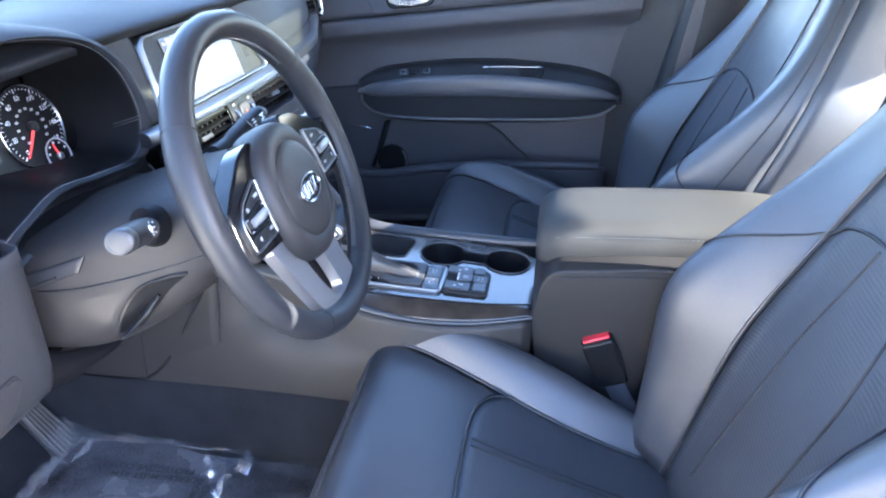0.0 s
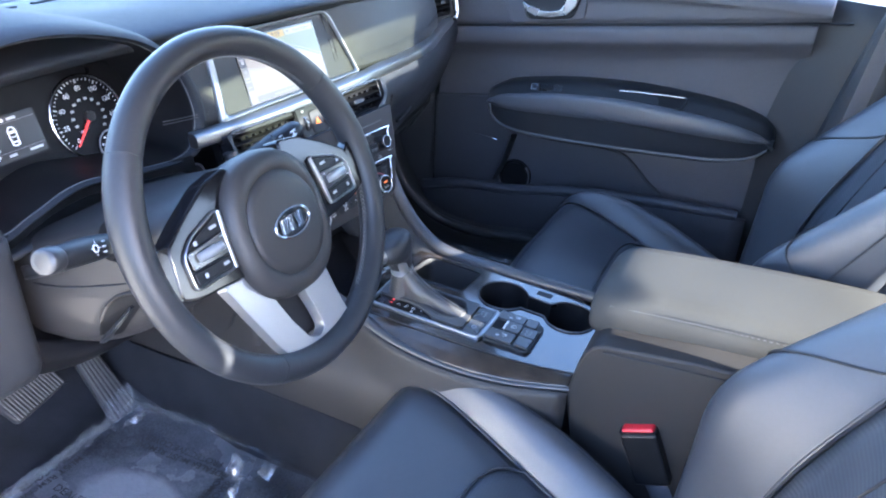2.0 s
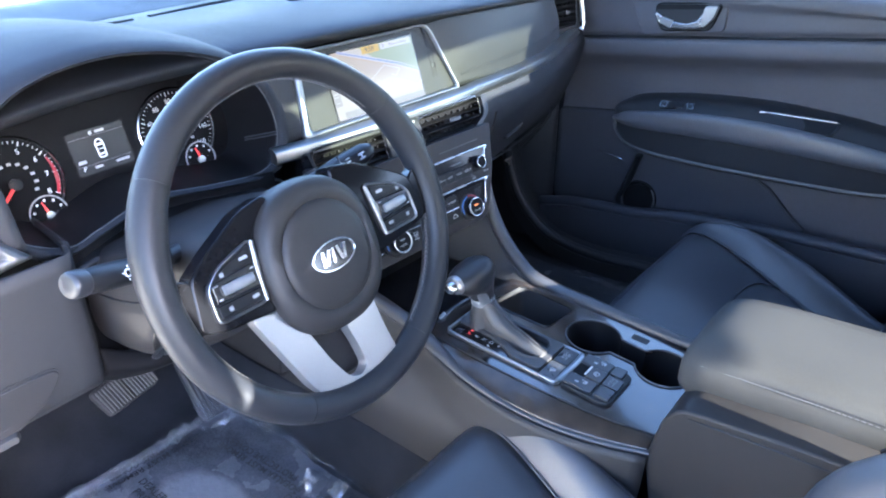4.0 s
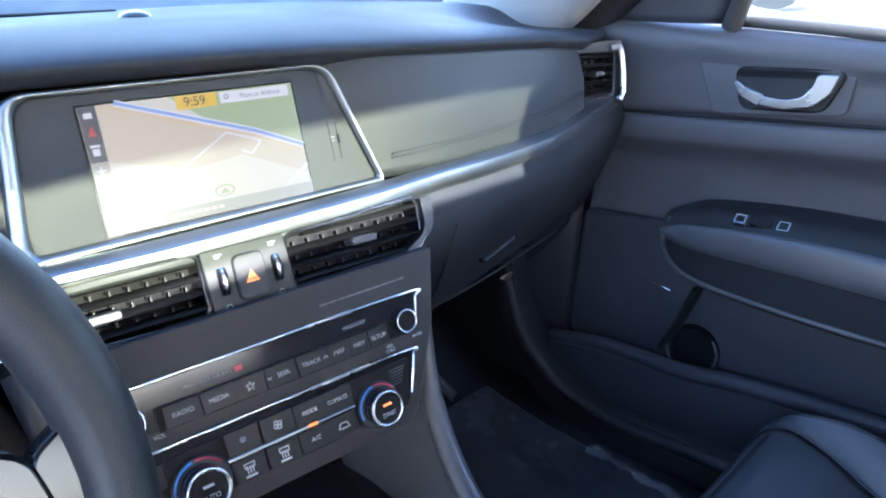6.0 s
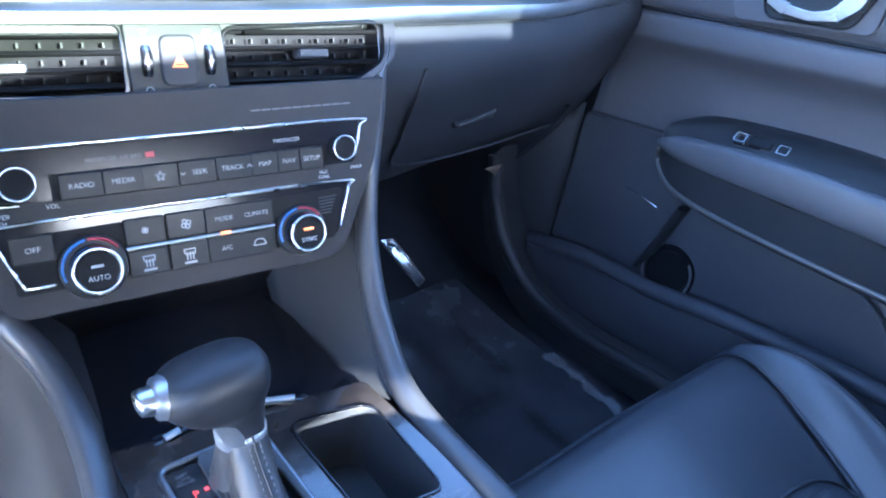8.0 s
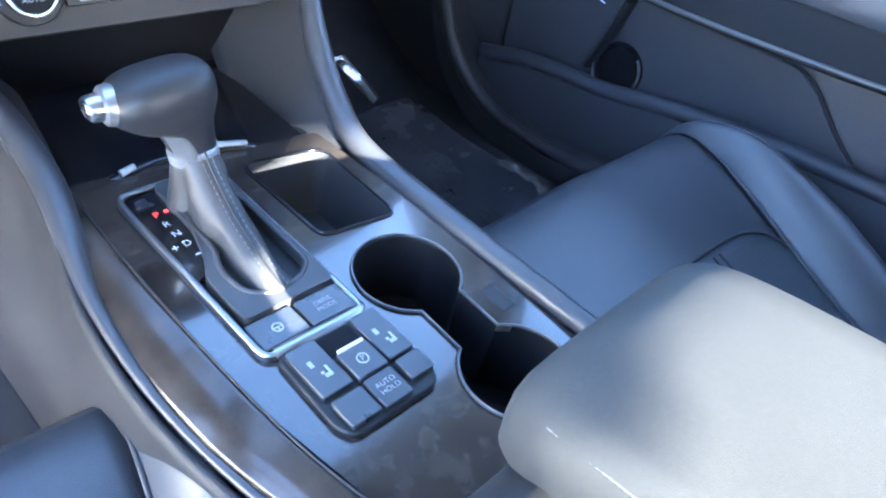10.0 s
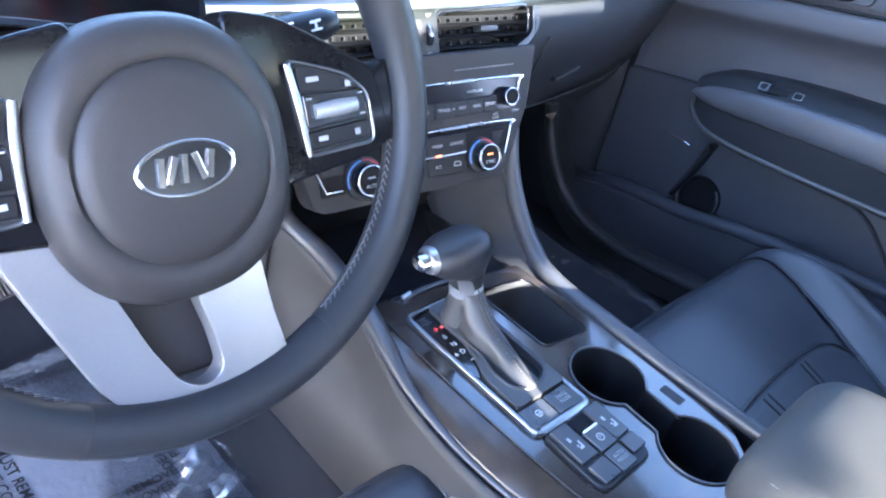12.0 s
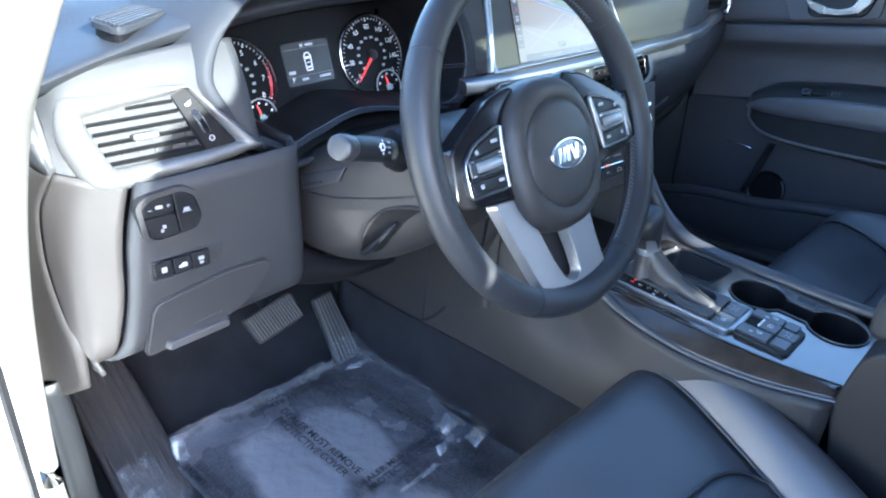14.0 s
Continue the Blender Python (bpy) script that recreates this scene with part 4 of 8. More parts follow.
for x in (-0.022, 0.023):
    turned("thumb_wheel", Plane(hp.p(x, 0.0, -0.006), hp.n, hp.v), [(0.014, -0.004), (0.0155, -0.003), (0.0155, 0.003), (0.014, 0.004)], gloss_black, hz, "black thumb wheel with chrome insert", 36)
    turned("wheel_insert", Plane(hp.p(x, 0.0, -0.006), hp.n, hp.v), [(0.0158, -0.001), (0.0160, 0.0), (0.0158, 0.001)], chrome, hz, seg=36)
    ring("open_mark", hp, oval(0.0028, 0.0028, 16, x, -0.0205), oval(0.0022, 0.0022, 16, x, -0.0205), 0.005, 0.0056, grey_print, hz)
    bars("closed_mark", hp, [(x - 0.001, 0.020, 0.004, 0.003), (x + 0.002, 0.021, 0.002, 0.001)], grey_print, hz, 0.0056)

# gloss black surround below the vents
vs = thing("vent_surround", "piano black surround below the centre vents", "trim")
lip_o = rounded([(-0.170, -0.0390), (0.0, -0.0360), (0.137, -0.0280), (0.178, -0.0040), (0.1785, 0.0265), (-0.180, 0.024)], [0.006, 0.03, 0.02, 0.02, 0.003, 0.003], 6)
lip_i = rounded([(-0.165, -0.0215), (0.0, -0.0250), (0.134, -0.0215), (0.1672, -0.0040), (0.1670, 0.0260), (-0.176, 0.0235)], [0.006, 0.03, 0.012, 0.012, 0.003, 0.003], 6)
ring("lip", cv, lip_o, lip_i, -0.016, 0.007, lip_black, vs, bevel=0.004)
rod("chrome_line", [cv.p(-0.150, -0.0300, 0.0068), cv.p(-0.05, -0.0310, 0.0070), cv.p(0.06, -0.0285, 0.0070), cv.p(0.135, -0.0250, 0.0068), cv.p(0.166, -0.008, 0.0066), cv.p(0.1725, 0.015, 0.0064)], 0.0008, gloss_black, vs, n=40, seg=6)

# ---------- navigation screen ----------
nav = thing("navigation_screen", "lit navigation screen with map in a satin chrome frame", "screen")
np_ = Plane((0.012, 0.300, 0.9405), (0.993, -0.118, 0.0), (0.0, 0.34, 0.94))
fo = rounded([(-0.154, -0.061), (0.161, -0.053), (0.124, 0.061), (-0.138, 0.061)], [0.010, 0.006, 0.020, 0.020], 8)
fi = rounded([(-0.138, -0.0505), (0.1535, -0.0465), (0.1175, 0.0565), (-0.1265, 0.0555)], [0.008, 0.005, 0.016, 0.016], 8)
bm = bmesh.new()
loops = []
for k in range(9):
    e = k / 8
    lift = 0.0060 + 0.0060 * math.sin(math.pi * min(1, e * 0.98)) ** 0.8 - 0.016 * (e < 0.01)
    loops.append([bm.verts.new(np_.p(o[0] + (i[0] - o[0]) * e, o[1] + (i[1] - o[1]) * e, lift)) for o, i in zip(fo, fi)])
for la, lb in zip(loops, loops[1:]):
    for k in range(len(la)):
        bm.faces.new((la[k], la[(k + 1) % len(la)], lb[(k + 1) % len(la)], lb[k]))
part("frame", bm, soft_chrome, nav, "satin chrome frame", auto=80)
plate("surround", np_, offset(fi, -0.003), -0.02, 0.0035, dash_face, nav, "matt black screen surround")
ds = rounded([(-0.0875, -0.0495), (0.0875, -0.0495), (0.0875, 0.0485), (-0.0875, 0.0485)], 0.001, 2)
plate("border", np_, ds, 0.0, 0.0045, gloss_black, nav)


def lit(name, color, power):
    m = bpy.data.materials.new(name)
    m.use_nodes = True
    b = m.node_tree.nodes["Principled BSDF"]
    n = m.node_tree.nodes.new("ShaderNodeTexNoise")
    n.inputs["Scale"].default_value = 60
    r = m.node_tree.nodes.new("ShaderNodeValToRGB")
    r.color_ramp.elements[0].color = (*[c * 0.96 for c in color], 1)
    r.color_ramp.elements[1].color = (*color, 1)
    m.node_tree.links.new(n.outputs["Fac"], r.inputs[0])
    m.node_tree.links.new(r.outputs[0], b.inputs["Emission Color"])
    b.inputs["Base Color"].default_value = (0.02, 0.02, 0.02, 1)
    b.inputs["Roughness"].default_value = 0.25
    b.inputs["Emission Strength"].default_value = power
    return m


S_ = 0.060
map_pale, map_tan, map_green = lit("map_pale", (0.76, 0.70, 0.52), S_), lit("map_tan", (0.68, 0.57, 0.38), S_), lit("map_green", (0.42, 0.50, 0.24), S_)
map_road, map_blue, map_orange = lit("map_road", (0.85, 0.83, 0.76), S_), lit("map_blue", (0.25, 0.38, 0.66), S_), lit("map_orange", (0.75, 0.52, 0.25), S_)
map_dark, map_clock, map_strip, map_red = lit("map_dark", (0.06, 0.06, 0.07), S_), lit("map_clock", (0.90, 0.58, 0.05), S_), lit("map_strip", (0.42, 0.41, 0.32), S_), lit("map_red", (0.6, 0.05, 0.05), S_)


def flat(name, poly, d, mat, parent=nav, pl=np_):
    bm = bmesh.new()
    bm.faces.new([bm.verts.new(pl.p(q[0], q[1], d)) for q in poly])
    return part(name, bm, mat, parent, smooth=False)


X0, X1, Y0, Y1 = -0.086, 0.086, -0.048, 0.047
flat("display", [(X0, Y0), (X1, Y0), (X1, Y1), (X0, Y1)], 0.0049, map_pale)
flat("map_land", [(-0.073, 0.047), (-0.055, 0.047), (0.086, -0.012), (0.086, -0.030), (0.03, -0.005), (-0.01, -0.010), (-0.073, 0.005)], 0.0051, map_tan)
flat("map_park", [(-0.020, 0.047), (0.086, 0.047), (0.086, -0.005), (0.012, 0.022)], 0.0053, map_green)


def road(name, pts, w, d, mat):
    bm = bmesh.new()
    for a, b in zip(pts, pts[1:]):
        a, b = Vector(a), Vector(b)
        s = (b - a).normalized().orthogonal() * w / 2
        bm.faces.new([bm.verts.new(np_.p(*q, d)) for q in (a - s, b - s, b + s, a + s)])
    return part(name, bm, mat, nav, smooth=False)


road("map_main_road", [(-0.060, 0.047), (0.0, 0.027), (0.045, 0.012), (0.086, -0.006)], 0.0050, 0.0055, map_road)
road("map_route", [(-0.060, 0.047), (0.0, 0.027), (0.045, 0.012), (0.086, -0.006)], 0.0024, 0.0057, map_blue)
road("map_road_edge", [(-0.066, 0.045), (-0.003, 0.0235), (0.042, 0.0085), (0.086, -0.011)], 0.0014, 0.0056, map_orange)
road("map_street", [(-0.060, -0.030), (-0.02, -0.008), (0.02, 0.014), (0.048, 0.003), (0.038, -0.006), (0.030, -0.002)], 0.0016, 0.0056, map_road)
road("map_street", [(-0.070, 0.0), (-0.02, -0.022), (0.03, -0.046)], 0.0016, 0.0056, map_road)
road("map_street", [(0.086, -0.022), (0.05, -0.046)], 0.0030, 0.0056, map_road)
flat("street_bar", [(X0 + 0.013, Y0), (X1, Y0), (X1, Y0 + 0.010), (X0 + 0.013, Y0 + 0.010)], 0.0058, map_strip)
bars("street_name", np_, [(-0.035 + 0.0062 * k, -0.043, 0.0048, 0.0026) for k in range(7)], map_pale, nav, 0.0063)
flat("clock", [(-0.015, 0.036), (0.018, 0.036), (0.018, 0.0465), (-0.015, 0.0465)], 0.0058, map_clock)
writing("9:59", np_, 0.0105, map_dark, nav, 0.0, 0.0412, 0.0062, "clock_digits", 0.01)
flat("search_field", [(0.021, 0.037), (0.082, 0.037), (0.082, 0.0458), (0.021, 0.0458)], 0.0058, map_road)
writing("Place or Address", np_, 0.0052, map_dark, nav, 0.056, 0.0413, 0.0061, "search_words")
ring("search_icon", np_, oval(0.002, 0.002, 14, 0.0265, 0.042), oval(0.0013, 0.0013, 14, 0.0265, 0.042), 0.0059, 0.0062, map_dark, nav)
flat("menu_column", [(X0, 0.006), (X0 + 0.0125, 0.006), (X0 + 0.0125, Y1), (X0, Y1)], 0.0058, map_dark)
flat("menu_column_low", [(X0, -0.028), (X0 + 0.0125, -0.028), (X0 + 0.0125, 0.0055), (X0, 0.0055)], 0.0058, map_strip)
for mark in ((X0 + 0.006, 0.040, 0.006, 0.004), (X0 + 0.006, 0.0135, 0.005, 0.005), (X0 + 0.006, 0.018, 0.007, 0.0018), (X0 + 0.006, -0.010, 0.008, 0.002), (X0 + 0.006, -0.0145, 0.008, 0.0015), (X0 + 0.006, -0.023, 0.006, 0.0012)):
    bars("menu_mark", np_, [mark], map_road, nav, 0.0063)
bars("zoom_mark", np_, [(X0 + 0.006, 0.000, 0.006, 0.0012), (X0 + 0.006, 0.000, 0.0012, 0.006)], map_road, nav, 0.0063)
flat("compass", [(X0 + 0.003, 0.025), (X0 + 0.0095, 0.025), (X0 + 0.0065, 0.033)], 0.0064, map_red)
ring("car_marker", np_, oval(0.0085, 0.0048, 24, 0.008, -0.031), oval(0.0072, 0.0036, 24, 0.008, -0.031), 0.0058, 0.0062, map_green, nav)
flat("car_arrow", [(0.0035, -0.0335), (0.0125, -0.0335), (0.008, -0.0285)], 0.0062, map_green)
sd = rect(0.0085, 0.040, 0.002, 0.1185, -0.005)
ring("card_slot", np_.sub(0, 0, 0, 0), sd, offset(sd, 0.0007), 0.003, 0.0042, seam_black, nav)
bars("card_notch", np_, [(0.1222, -0.006, 0.002, 0.008)], pit_black, nav, 0.0046)
bars("card_mark", np_, [(0.1165, -0.004, 0.003, 0.0015), (0.1165, -0.007, 0.003, 0.001)], dim_print, nav, 0.0044)

# ---------- centre stack: radio and climate panels ----------
st = Plane((0.0, 0.187, 0.765), (0.989, -0.142, 0.027), (0.0, 0.36, 0.93))
stack = thing("center_stack", "dark metallic centre stack housing between dashboard and console", "panel")
plate("faceplate", st, rounded([(-0.138, -0.062), (0.112, -0.060), (0.150, 0.02), (0.166, 0.085), (-0.158, 0.085), (-0.152, 0.02)], [0.02, 0.02, 0.004, 0.004, 0.004, 0.004]), -0.03, 0.0, face_grey, stack, "dark metallic grey faceplate", bevel=0.002)
bars("audio_badge", st, [(0.050 + 0.0085 * k, 0.0660, 0.0072, 0.0012) for k in range(10)], dim_print, stack, 0.0005)


def band(name, lo, hi, x0, x1, chrome_w, parent, lower_in):
    """A gloss inlay with a bright line above and hooks at both ends."""
    q = rounded([(x0 + lower_in, lo), (x1 - lower_in, lo), (x1, hi), (x0, hi)], 0.003)
    plate(name, st, q, -0.004, 0.0012, inlay_black, parent)
    rod("bright_line", [st.p(x0 + lower_in + 0.020, lo - 0.001, 0.002), st.p(x0 + lower_in + 0.004, lo - 0.0005, 0.002), st.p(x0 + lower_in, lo + 0.003, 0.002), st.p(x0, hi - 0.006, 0.002), st.p(x0 + 0.004, hi + 0.0005, 0.002), st.p(0, hi + 0.001, 0.002), st.p(x1 - 0.004, hi + 0.0005, 0.002), st.p(x1, hi - 0.006, 0.002), st.p(x1 - lower_in * 0.8, lo + 0.006, 0.002)], 0.0014, chrome, parent, "satin chrome outline", n=90, seg=6)


radio = thing("radio_panel", "black radio control strip with chrome outline and buttons", "radio")
band("inlay", 0.018, 0.0525, -0.144, 0.136, 0.002, radio, 0.007)
climate = thing("climate_panel", "black climate control panel with two chrome-ringed dials", "climate control")
band("inlay", -0.039, 0.0035, -0.136, 0.121, 0.002, climate, 0.012)


def knob(pl, r, depth, parent, name="knob"):
    k = turned(name, pl, [(r, 0.0), (r, depth * 0.7), (r * 0.97, depth * 0.92), (r * 0.86, depth), (r * 0.80, depth * 0.94), (r * 0.70, depth * 0.93), (0.0005, depth * 0.93)], gloss_black, parent, "gloss black rotary knob", 40)
    turned("cap", pl, [(r * 0.81, depth * 0.90), (r * 0.80, depth * 0.955), (r * 0.4, depth * 0.965), (0.0005, depth * 0.965)], pit_black, k, "", 36)
    rod("chrome_ring", [pl.p(r * 0.91 * math.cos(2 * math.pi * j / 40), r * 0.91 * math.sin(2 * math.pi * j / 40), depth * 0.97) for j in range(40)], r * 0.075, chrome, k, "bright chrome ring", closed=True, seg=8)
    return k


def button(pl, w, h, x, y, parent, text="", size=0.007, name="button", print_mat=None, d=0.0042):
    b = plate(name, pl, rect(w, h, 0.0012, x, y, 2), 0.0, d, button_mat, parent, bevel=0.0006)
    if text:
        writing(text, pl, size, print_mat or grey_print, b, x, y, d + 0.0004)
    return b


knob(st.sub(-0.117, 0.032, 0.001), 0.0118, 0.012, radio)
knob(st.sub(0.1165, 0.0315, 0.001), 0.0105, 0.012, radio)
plate("button_bed", st, rounded([(-0.097, 0.0165), (0.1025, 0.0165), (0.1035, 0.0350), (-0.097, 0.0350)], 0.001), 0.0, 0.0018, pit_black, radio)
xs = (-0.0785, -0.0515, -0.0265, 0.0000, 0.0275, 0.0515, 0.0712, 0.0905)
ws = (0.0274, 0.0258, 0.0252, 0.0272, 0.0270, 0.0214, 0.0184, 0.0194)
for x, w, word in zip(xs, ws, ("RADIO", "MEDIA", "", "  SEEK", "TRACK  ", "MAP", "NAV", "SETUP")):
    button(st, w, 0.0172, x, 0.0255, radio, word, 0.0053)
star = [Vector((-0.0265 + (0.0042 if k % 2 == 0 else 0.0019) * math.sin(math.pi * k / 5), 0.0255 + (0.0042 if k % 2 == 0 else 0.0019) * math.cos(math.pi * k / 5))) for k in range(10)][::-1]
ring("star_mark", st, star, offset(star, 0.0007), 0.004, 0.0047, grey_print, radio)
for x, s in ((-0.0105, -1), (0.0390, 1)):
    rod("arrow_mark", [st.p(x - 0.0018, 0.0255 - s * 0.0008, 0.0046), st.p(x, 0.0255 + s * 0.0012, 0.0046), st.p(x + 0.0018, 0.0255 - s * 0.0008, 0.0046)], 0.0004, grey_print, radio, seg=4)
writing("PASSENGER", st, 0.0042, grey_print, radio, 0.072, 0.0415, 0.0016)
writing("PASSENGER AIR BAG", st, 0.0040, dim_print, radio, -0.055, 0.0415, 0.0016)
bars("airbag_lamp", st, [(-0.031, 0.0415, 0.006, 0.004)], red_print, radio, 0.0018)
writing("VOL", st, 0.0045, grey_print, radio, -0.0975, 0.0135, 0.0006)
writing("POWER\nPUSH", st, 0.0045, grey_print, radio, -0.131, 0.008, 0.0006)
writing("FILE\nTUNE", st, 0.0040, grey_print, radio, 0.101, 0.0105, 0.0006)
writing("ENTER", st, 0.0036, grey_print, radio, 0.131, 0.0135, 0.0006)

plate("button_bed", st, rounded([(-0.128, -0.0440), (0.106, -0.0420), (0.116, -0.0020), (-0.130, -0.0040)], 0.003), 0.0, 0.0018, pit_black, climate)
for x, y, word in ((-0.079, -0.0315, "AUTO"), (0.0755, -0.0310, "SYNC")):
    r = 0.0170 if x < 0 else 0.0155
    base = turned("dial_base", st.sub(x, y, 0.0), [(r * 1.34, -0.002), (r * 1.34, 0.004), (r * 1.28, 0.006), (r * 1.04, 0.007), (0.001, 0.007)], dark_plastic, climate, "black dial base with coloured scale", 44)
    for a0, a1, m in ((35, 95, red_print), (100, 200, blue_print)):
        rod("scale", [st.p(x + r * 1.20 * math.cos(radians(a0 + (a1 - a0) * k / 8)), y + r * 1.20 * math.sin(radians(a0 + (a1 - a0) * k / 8)), 0.0066) for k in range(9)], 0.0010, m, base, seg=5)
    kp_ = st.sub(x, y, 0.006)
    k = knob(kp_, r, 0.014, climate, "dial")
    writing(word, kp_, 0.0052, grey_print, k, 0.0, -0.005, 0.0140)
    bars("lamp", kp_, [(0, 0.0035, 0.008, 0.0018)], orange_lit if x > 0 else grey_print, k, 0.0141)
cx = (-0.0425, -0.0135, 0.0145, 0.0400)
for k, word in enumerate(("", "", "MODE", "CLIMATE")):
    button(st, 0.0274, 0.0185, cx[k], -0.0118, climate, word, 0.0048)
for k, word in enumerate(("", "", "A/C", "")):
    button(st, 0.0274, 0.0185, cx[k], -0.0348, climate, word, 0.0052)
button(st, 0.026, 0.019, -0.1145, -0.0135, climate, "OFF", 0.0055)
rod("bright_bar", [st.p(-0.057, -0.0235, 0.003), st.p(0.054, -0.0235, 0.003)], 0.0015, bright_chrome, climate, "bright chrome bar", seg=6)
bars("mode_lamp", st, [(0.0145, -0.0225, 0.008, 0.0024)], orange_lit, climate, 0.0056)
for x, y, s in ((-0.0425, -0.0115, 0.6), (-0.0135, -0.0115, 1.0)):
    for a in range(4):
        q = st.sub(x + 0.0022 * s * math.cos(a * 1.571 + 0.5), y + 0.0022 * s * math.sin(a * 1.571 + 0.5), 0.0042)
        ring("fan_mark", q, oval(0.0019 * s, 0.0019 * s, 12), oval(0.0011 * s, 0.0011 * s, 12), 0, 0.0004, grey_print, climate)
for x in (-0.0425, -0.0135):
    q = rounded([(x - 0.004, -0.0345), (x + 0.004, -0.0345), (x + 0.0045, -0.030), (x - 0.0045, -0.030)], 0.001)
    ring("defrost_mark", st, q, offset(q, 0.0007), 0.0042, 0.0048, grey_print, climate)
    bars("defrost_waves", st, [(x + 0.0022 * (k - 1), -0.0355, 0.0008, 0.006) for k in range(3)] + [(x, -0.0405, 0.009, 0.0016)], grey_print, climate, 0.0047)
q = rounded([(0.0345, -0.037), (0.0460, -0.037), (0.0440, -0.032), (0.0375, -0.0315)], 0.0015)
ring("recirculation_mark", st, q, offset(q, 0.0007), 0.0042, 0.0048, grey_print, climate)
for k in range(6):
    rod("sensor_slot", [st.p(0.094, -0.008 - 0.0026 * k, 0.0016), st.p(0.110 - 0.0012 * k, -0.0075 - 0.0026 * k, 0.0016)], 0.0008, seam_black, climate, seg=4)

# ---------- centre console ----------
con = thing("center_console", "black centre console with dark gloss wood top and padded armrest", "console")
ZC = 0.607
tp = Plane((0, 0, ZC), (1, 0, 0), (0, 1, 0.04))


def holed(name, pl, outer, holes, mat, parent, label="", thick=0.006):
    bm = bmesh.new()
    edges = []
    for loop in [outer] + holes:
        vs = [bm.verts.new(pl.p(q[0], q[1], 0)) for q in loop]
        edges += [bm.edges.new((vs[k], vs[(k + 1) % len(vs)])) for k in range(len(vs))]
    bmesh.ops.triangle_fill(bm, use_beauty=True, use_dissolve=False, edges=edges, normal=pl.n)
    return part(name, bm, mat, parent, label, smooth=False, solid=thick)


def well(name, pl, loop, depth, mat, parent, shrink=0.1, label=""):
    """A pocket: lip, side wall and floor."""
    bm = bmesh.new()
    c = sum((Vector(q) for q in loop), Vector((0, 0))) / len(loop)
    rows = [[pl.p(*q, 0.0012) for q in loop], [pl.p(*(Vector(q) + (c - Vector(q)) * 0.02), -0.002) for q in loop], [pl.p(*(Vector(q) + (c - Vector(q)) * shrink), -depth * 0.9) for q in loop], [pl.p(*(Vector(q) + (c - Vector(q)) * (shrink + 0.1)), -depth) for q in loop], [pl.p(*(Vector(q) + (c - Vector(q)) * 0.97), -depth) for q in loop]]
    vs = grid(bm, rows, close_v=True)
    bm.faces.new(vs[-1])
    return part(name, bm, mat, parent, label, solid=0.0015)


binh = rounded([(0.027, -0.018), (0.095, -0.027), (0.099, 0.068), (0.090, 0.076), (0.034, 0.088), (0.026, 0.082)], 0.010)
cup = [Vector((0.055 + 0.041 * math.cos(a), -0.083 + 0.041 * math.sin(a))) for a in np.linspace(radians(-62), radians(242), 40)] + [Vector((0.053 + 0.041 * math.cos(a), -0.196 + 0.041 * math.sin(a))) for a in np.linspace(radians(118), radians(422), 40)]
shift_hole = rect(0.074, 0.176, 0.012, -0.0365, -0.001)
outer = rounded([(-0.100, 0.128), (-0.1025, 0.03), (-0.1010, -0.10), (-0.0795, -0.245), (0.075, -0.245), (0.113, -0.20), (0.116, 0.0), (0.110, 0.100)], 0.006)
holed("top_plate", tp, outer, [binh, cup, shift_hole], wood, con, "dark glossy wood-look top plate")
well("storage_bin", tp, binh, 0.060, hard_plastic, con, 0.12, "open storage bin with pale sunlit wall")
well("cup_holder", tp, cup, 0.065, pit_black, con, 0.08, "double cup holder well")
rod("cup_rim", [tp.p(q.x, q.y, 0.0015) for q in cup], 0.0012, satin_grey, con, "thin bright rim round the cup holders", closed=True, seg=6)
rod("bin_rim", [tp.p(q.x, q.y, 0.001) for q in binh], 0.0012, gloss_black, con, closed=True, seg=6)
bm = bmesh.new()
prism(bm, tp, rounded([(0.086, -0.155), (0.103, -0.155), (0.103, -0.125), (0.086, -0.125)], 0.004), -0.022, 0.0005, 0.08)
part("cup_divider", bm, hard_plastic, con, bevel=0.002)

# front tray under the stack
tray_pl = Plane((0, 0.19, 0.606), (1, 0, 0), (0, 1, 0.02))
plate("tray_cover", tray_pl, rounded([(-0.096, -0.062), (0.104, -0.088), (0.110, 0.085), (-0.092, 0.085)], 0.004), -0.02, 0.0, gloss_black, con, "black tray lid under the stack", bevel=0.001)
rod("tray_pull", [(-0.068, 0.120, 0.609), (-0.030, 0.122, 0.614), (0.020, 0.117, 0.614), (0.052, 0.108, 0.609)], [0.005, 0.004, 0.004, 0.005], gloss_black, con, "black tray pull with bright ends", n=20, flat=0.6)
for ends in ([(-0.060, 0.119, 0.6145), (-0.048, 0.1195, 0.617)], [(0.012, 0.1165, 0.6185), (0.044, 0.108, 0.6155)]):
    rod("pull_end", ends, 0.0028, silver, con, seg=8)
bm = bmesh.new()
prism(bm, tray_pl, rounded([(-0.072, -0.078), (0.056, -0.092), (0.062, -0.075), (-0.066, -0.058)], 0.006), 0.0, 0.003)
part("tray_pull_recess", bm, dark_plastic, con, bevel=0.001)
panel_back = [[(-0.15, 0.285, 0.60), (0.0, 0.28, 0.60), (0.15, 0.27, 0.60)], [(-0.15, 0.27, 0.73), (0.0, 0.25, 0.73), (0.15, 0.24, 0.73)]]
skin("tray_back", panel_back, 4, 8, pit_black, con)

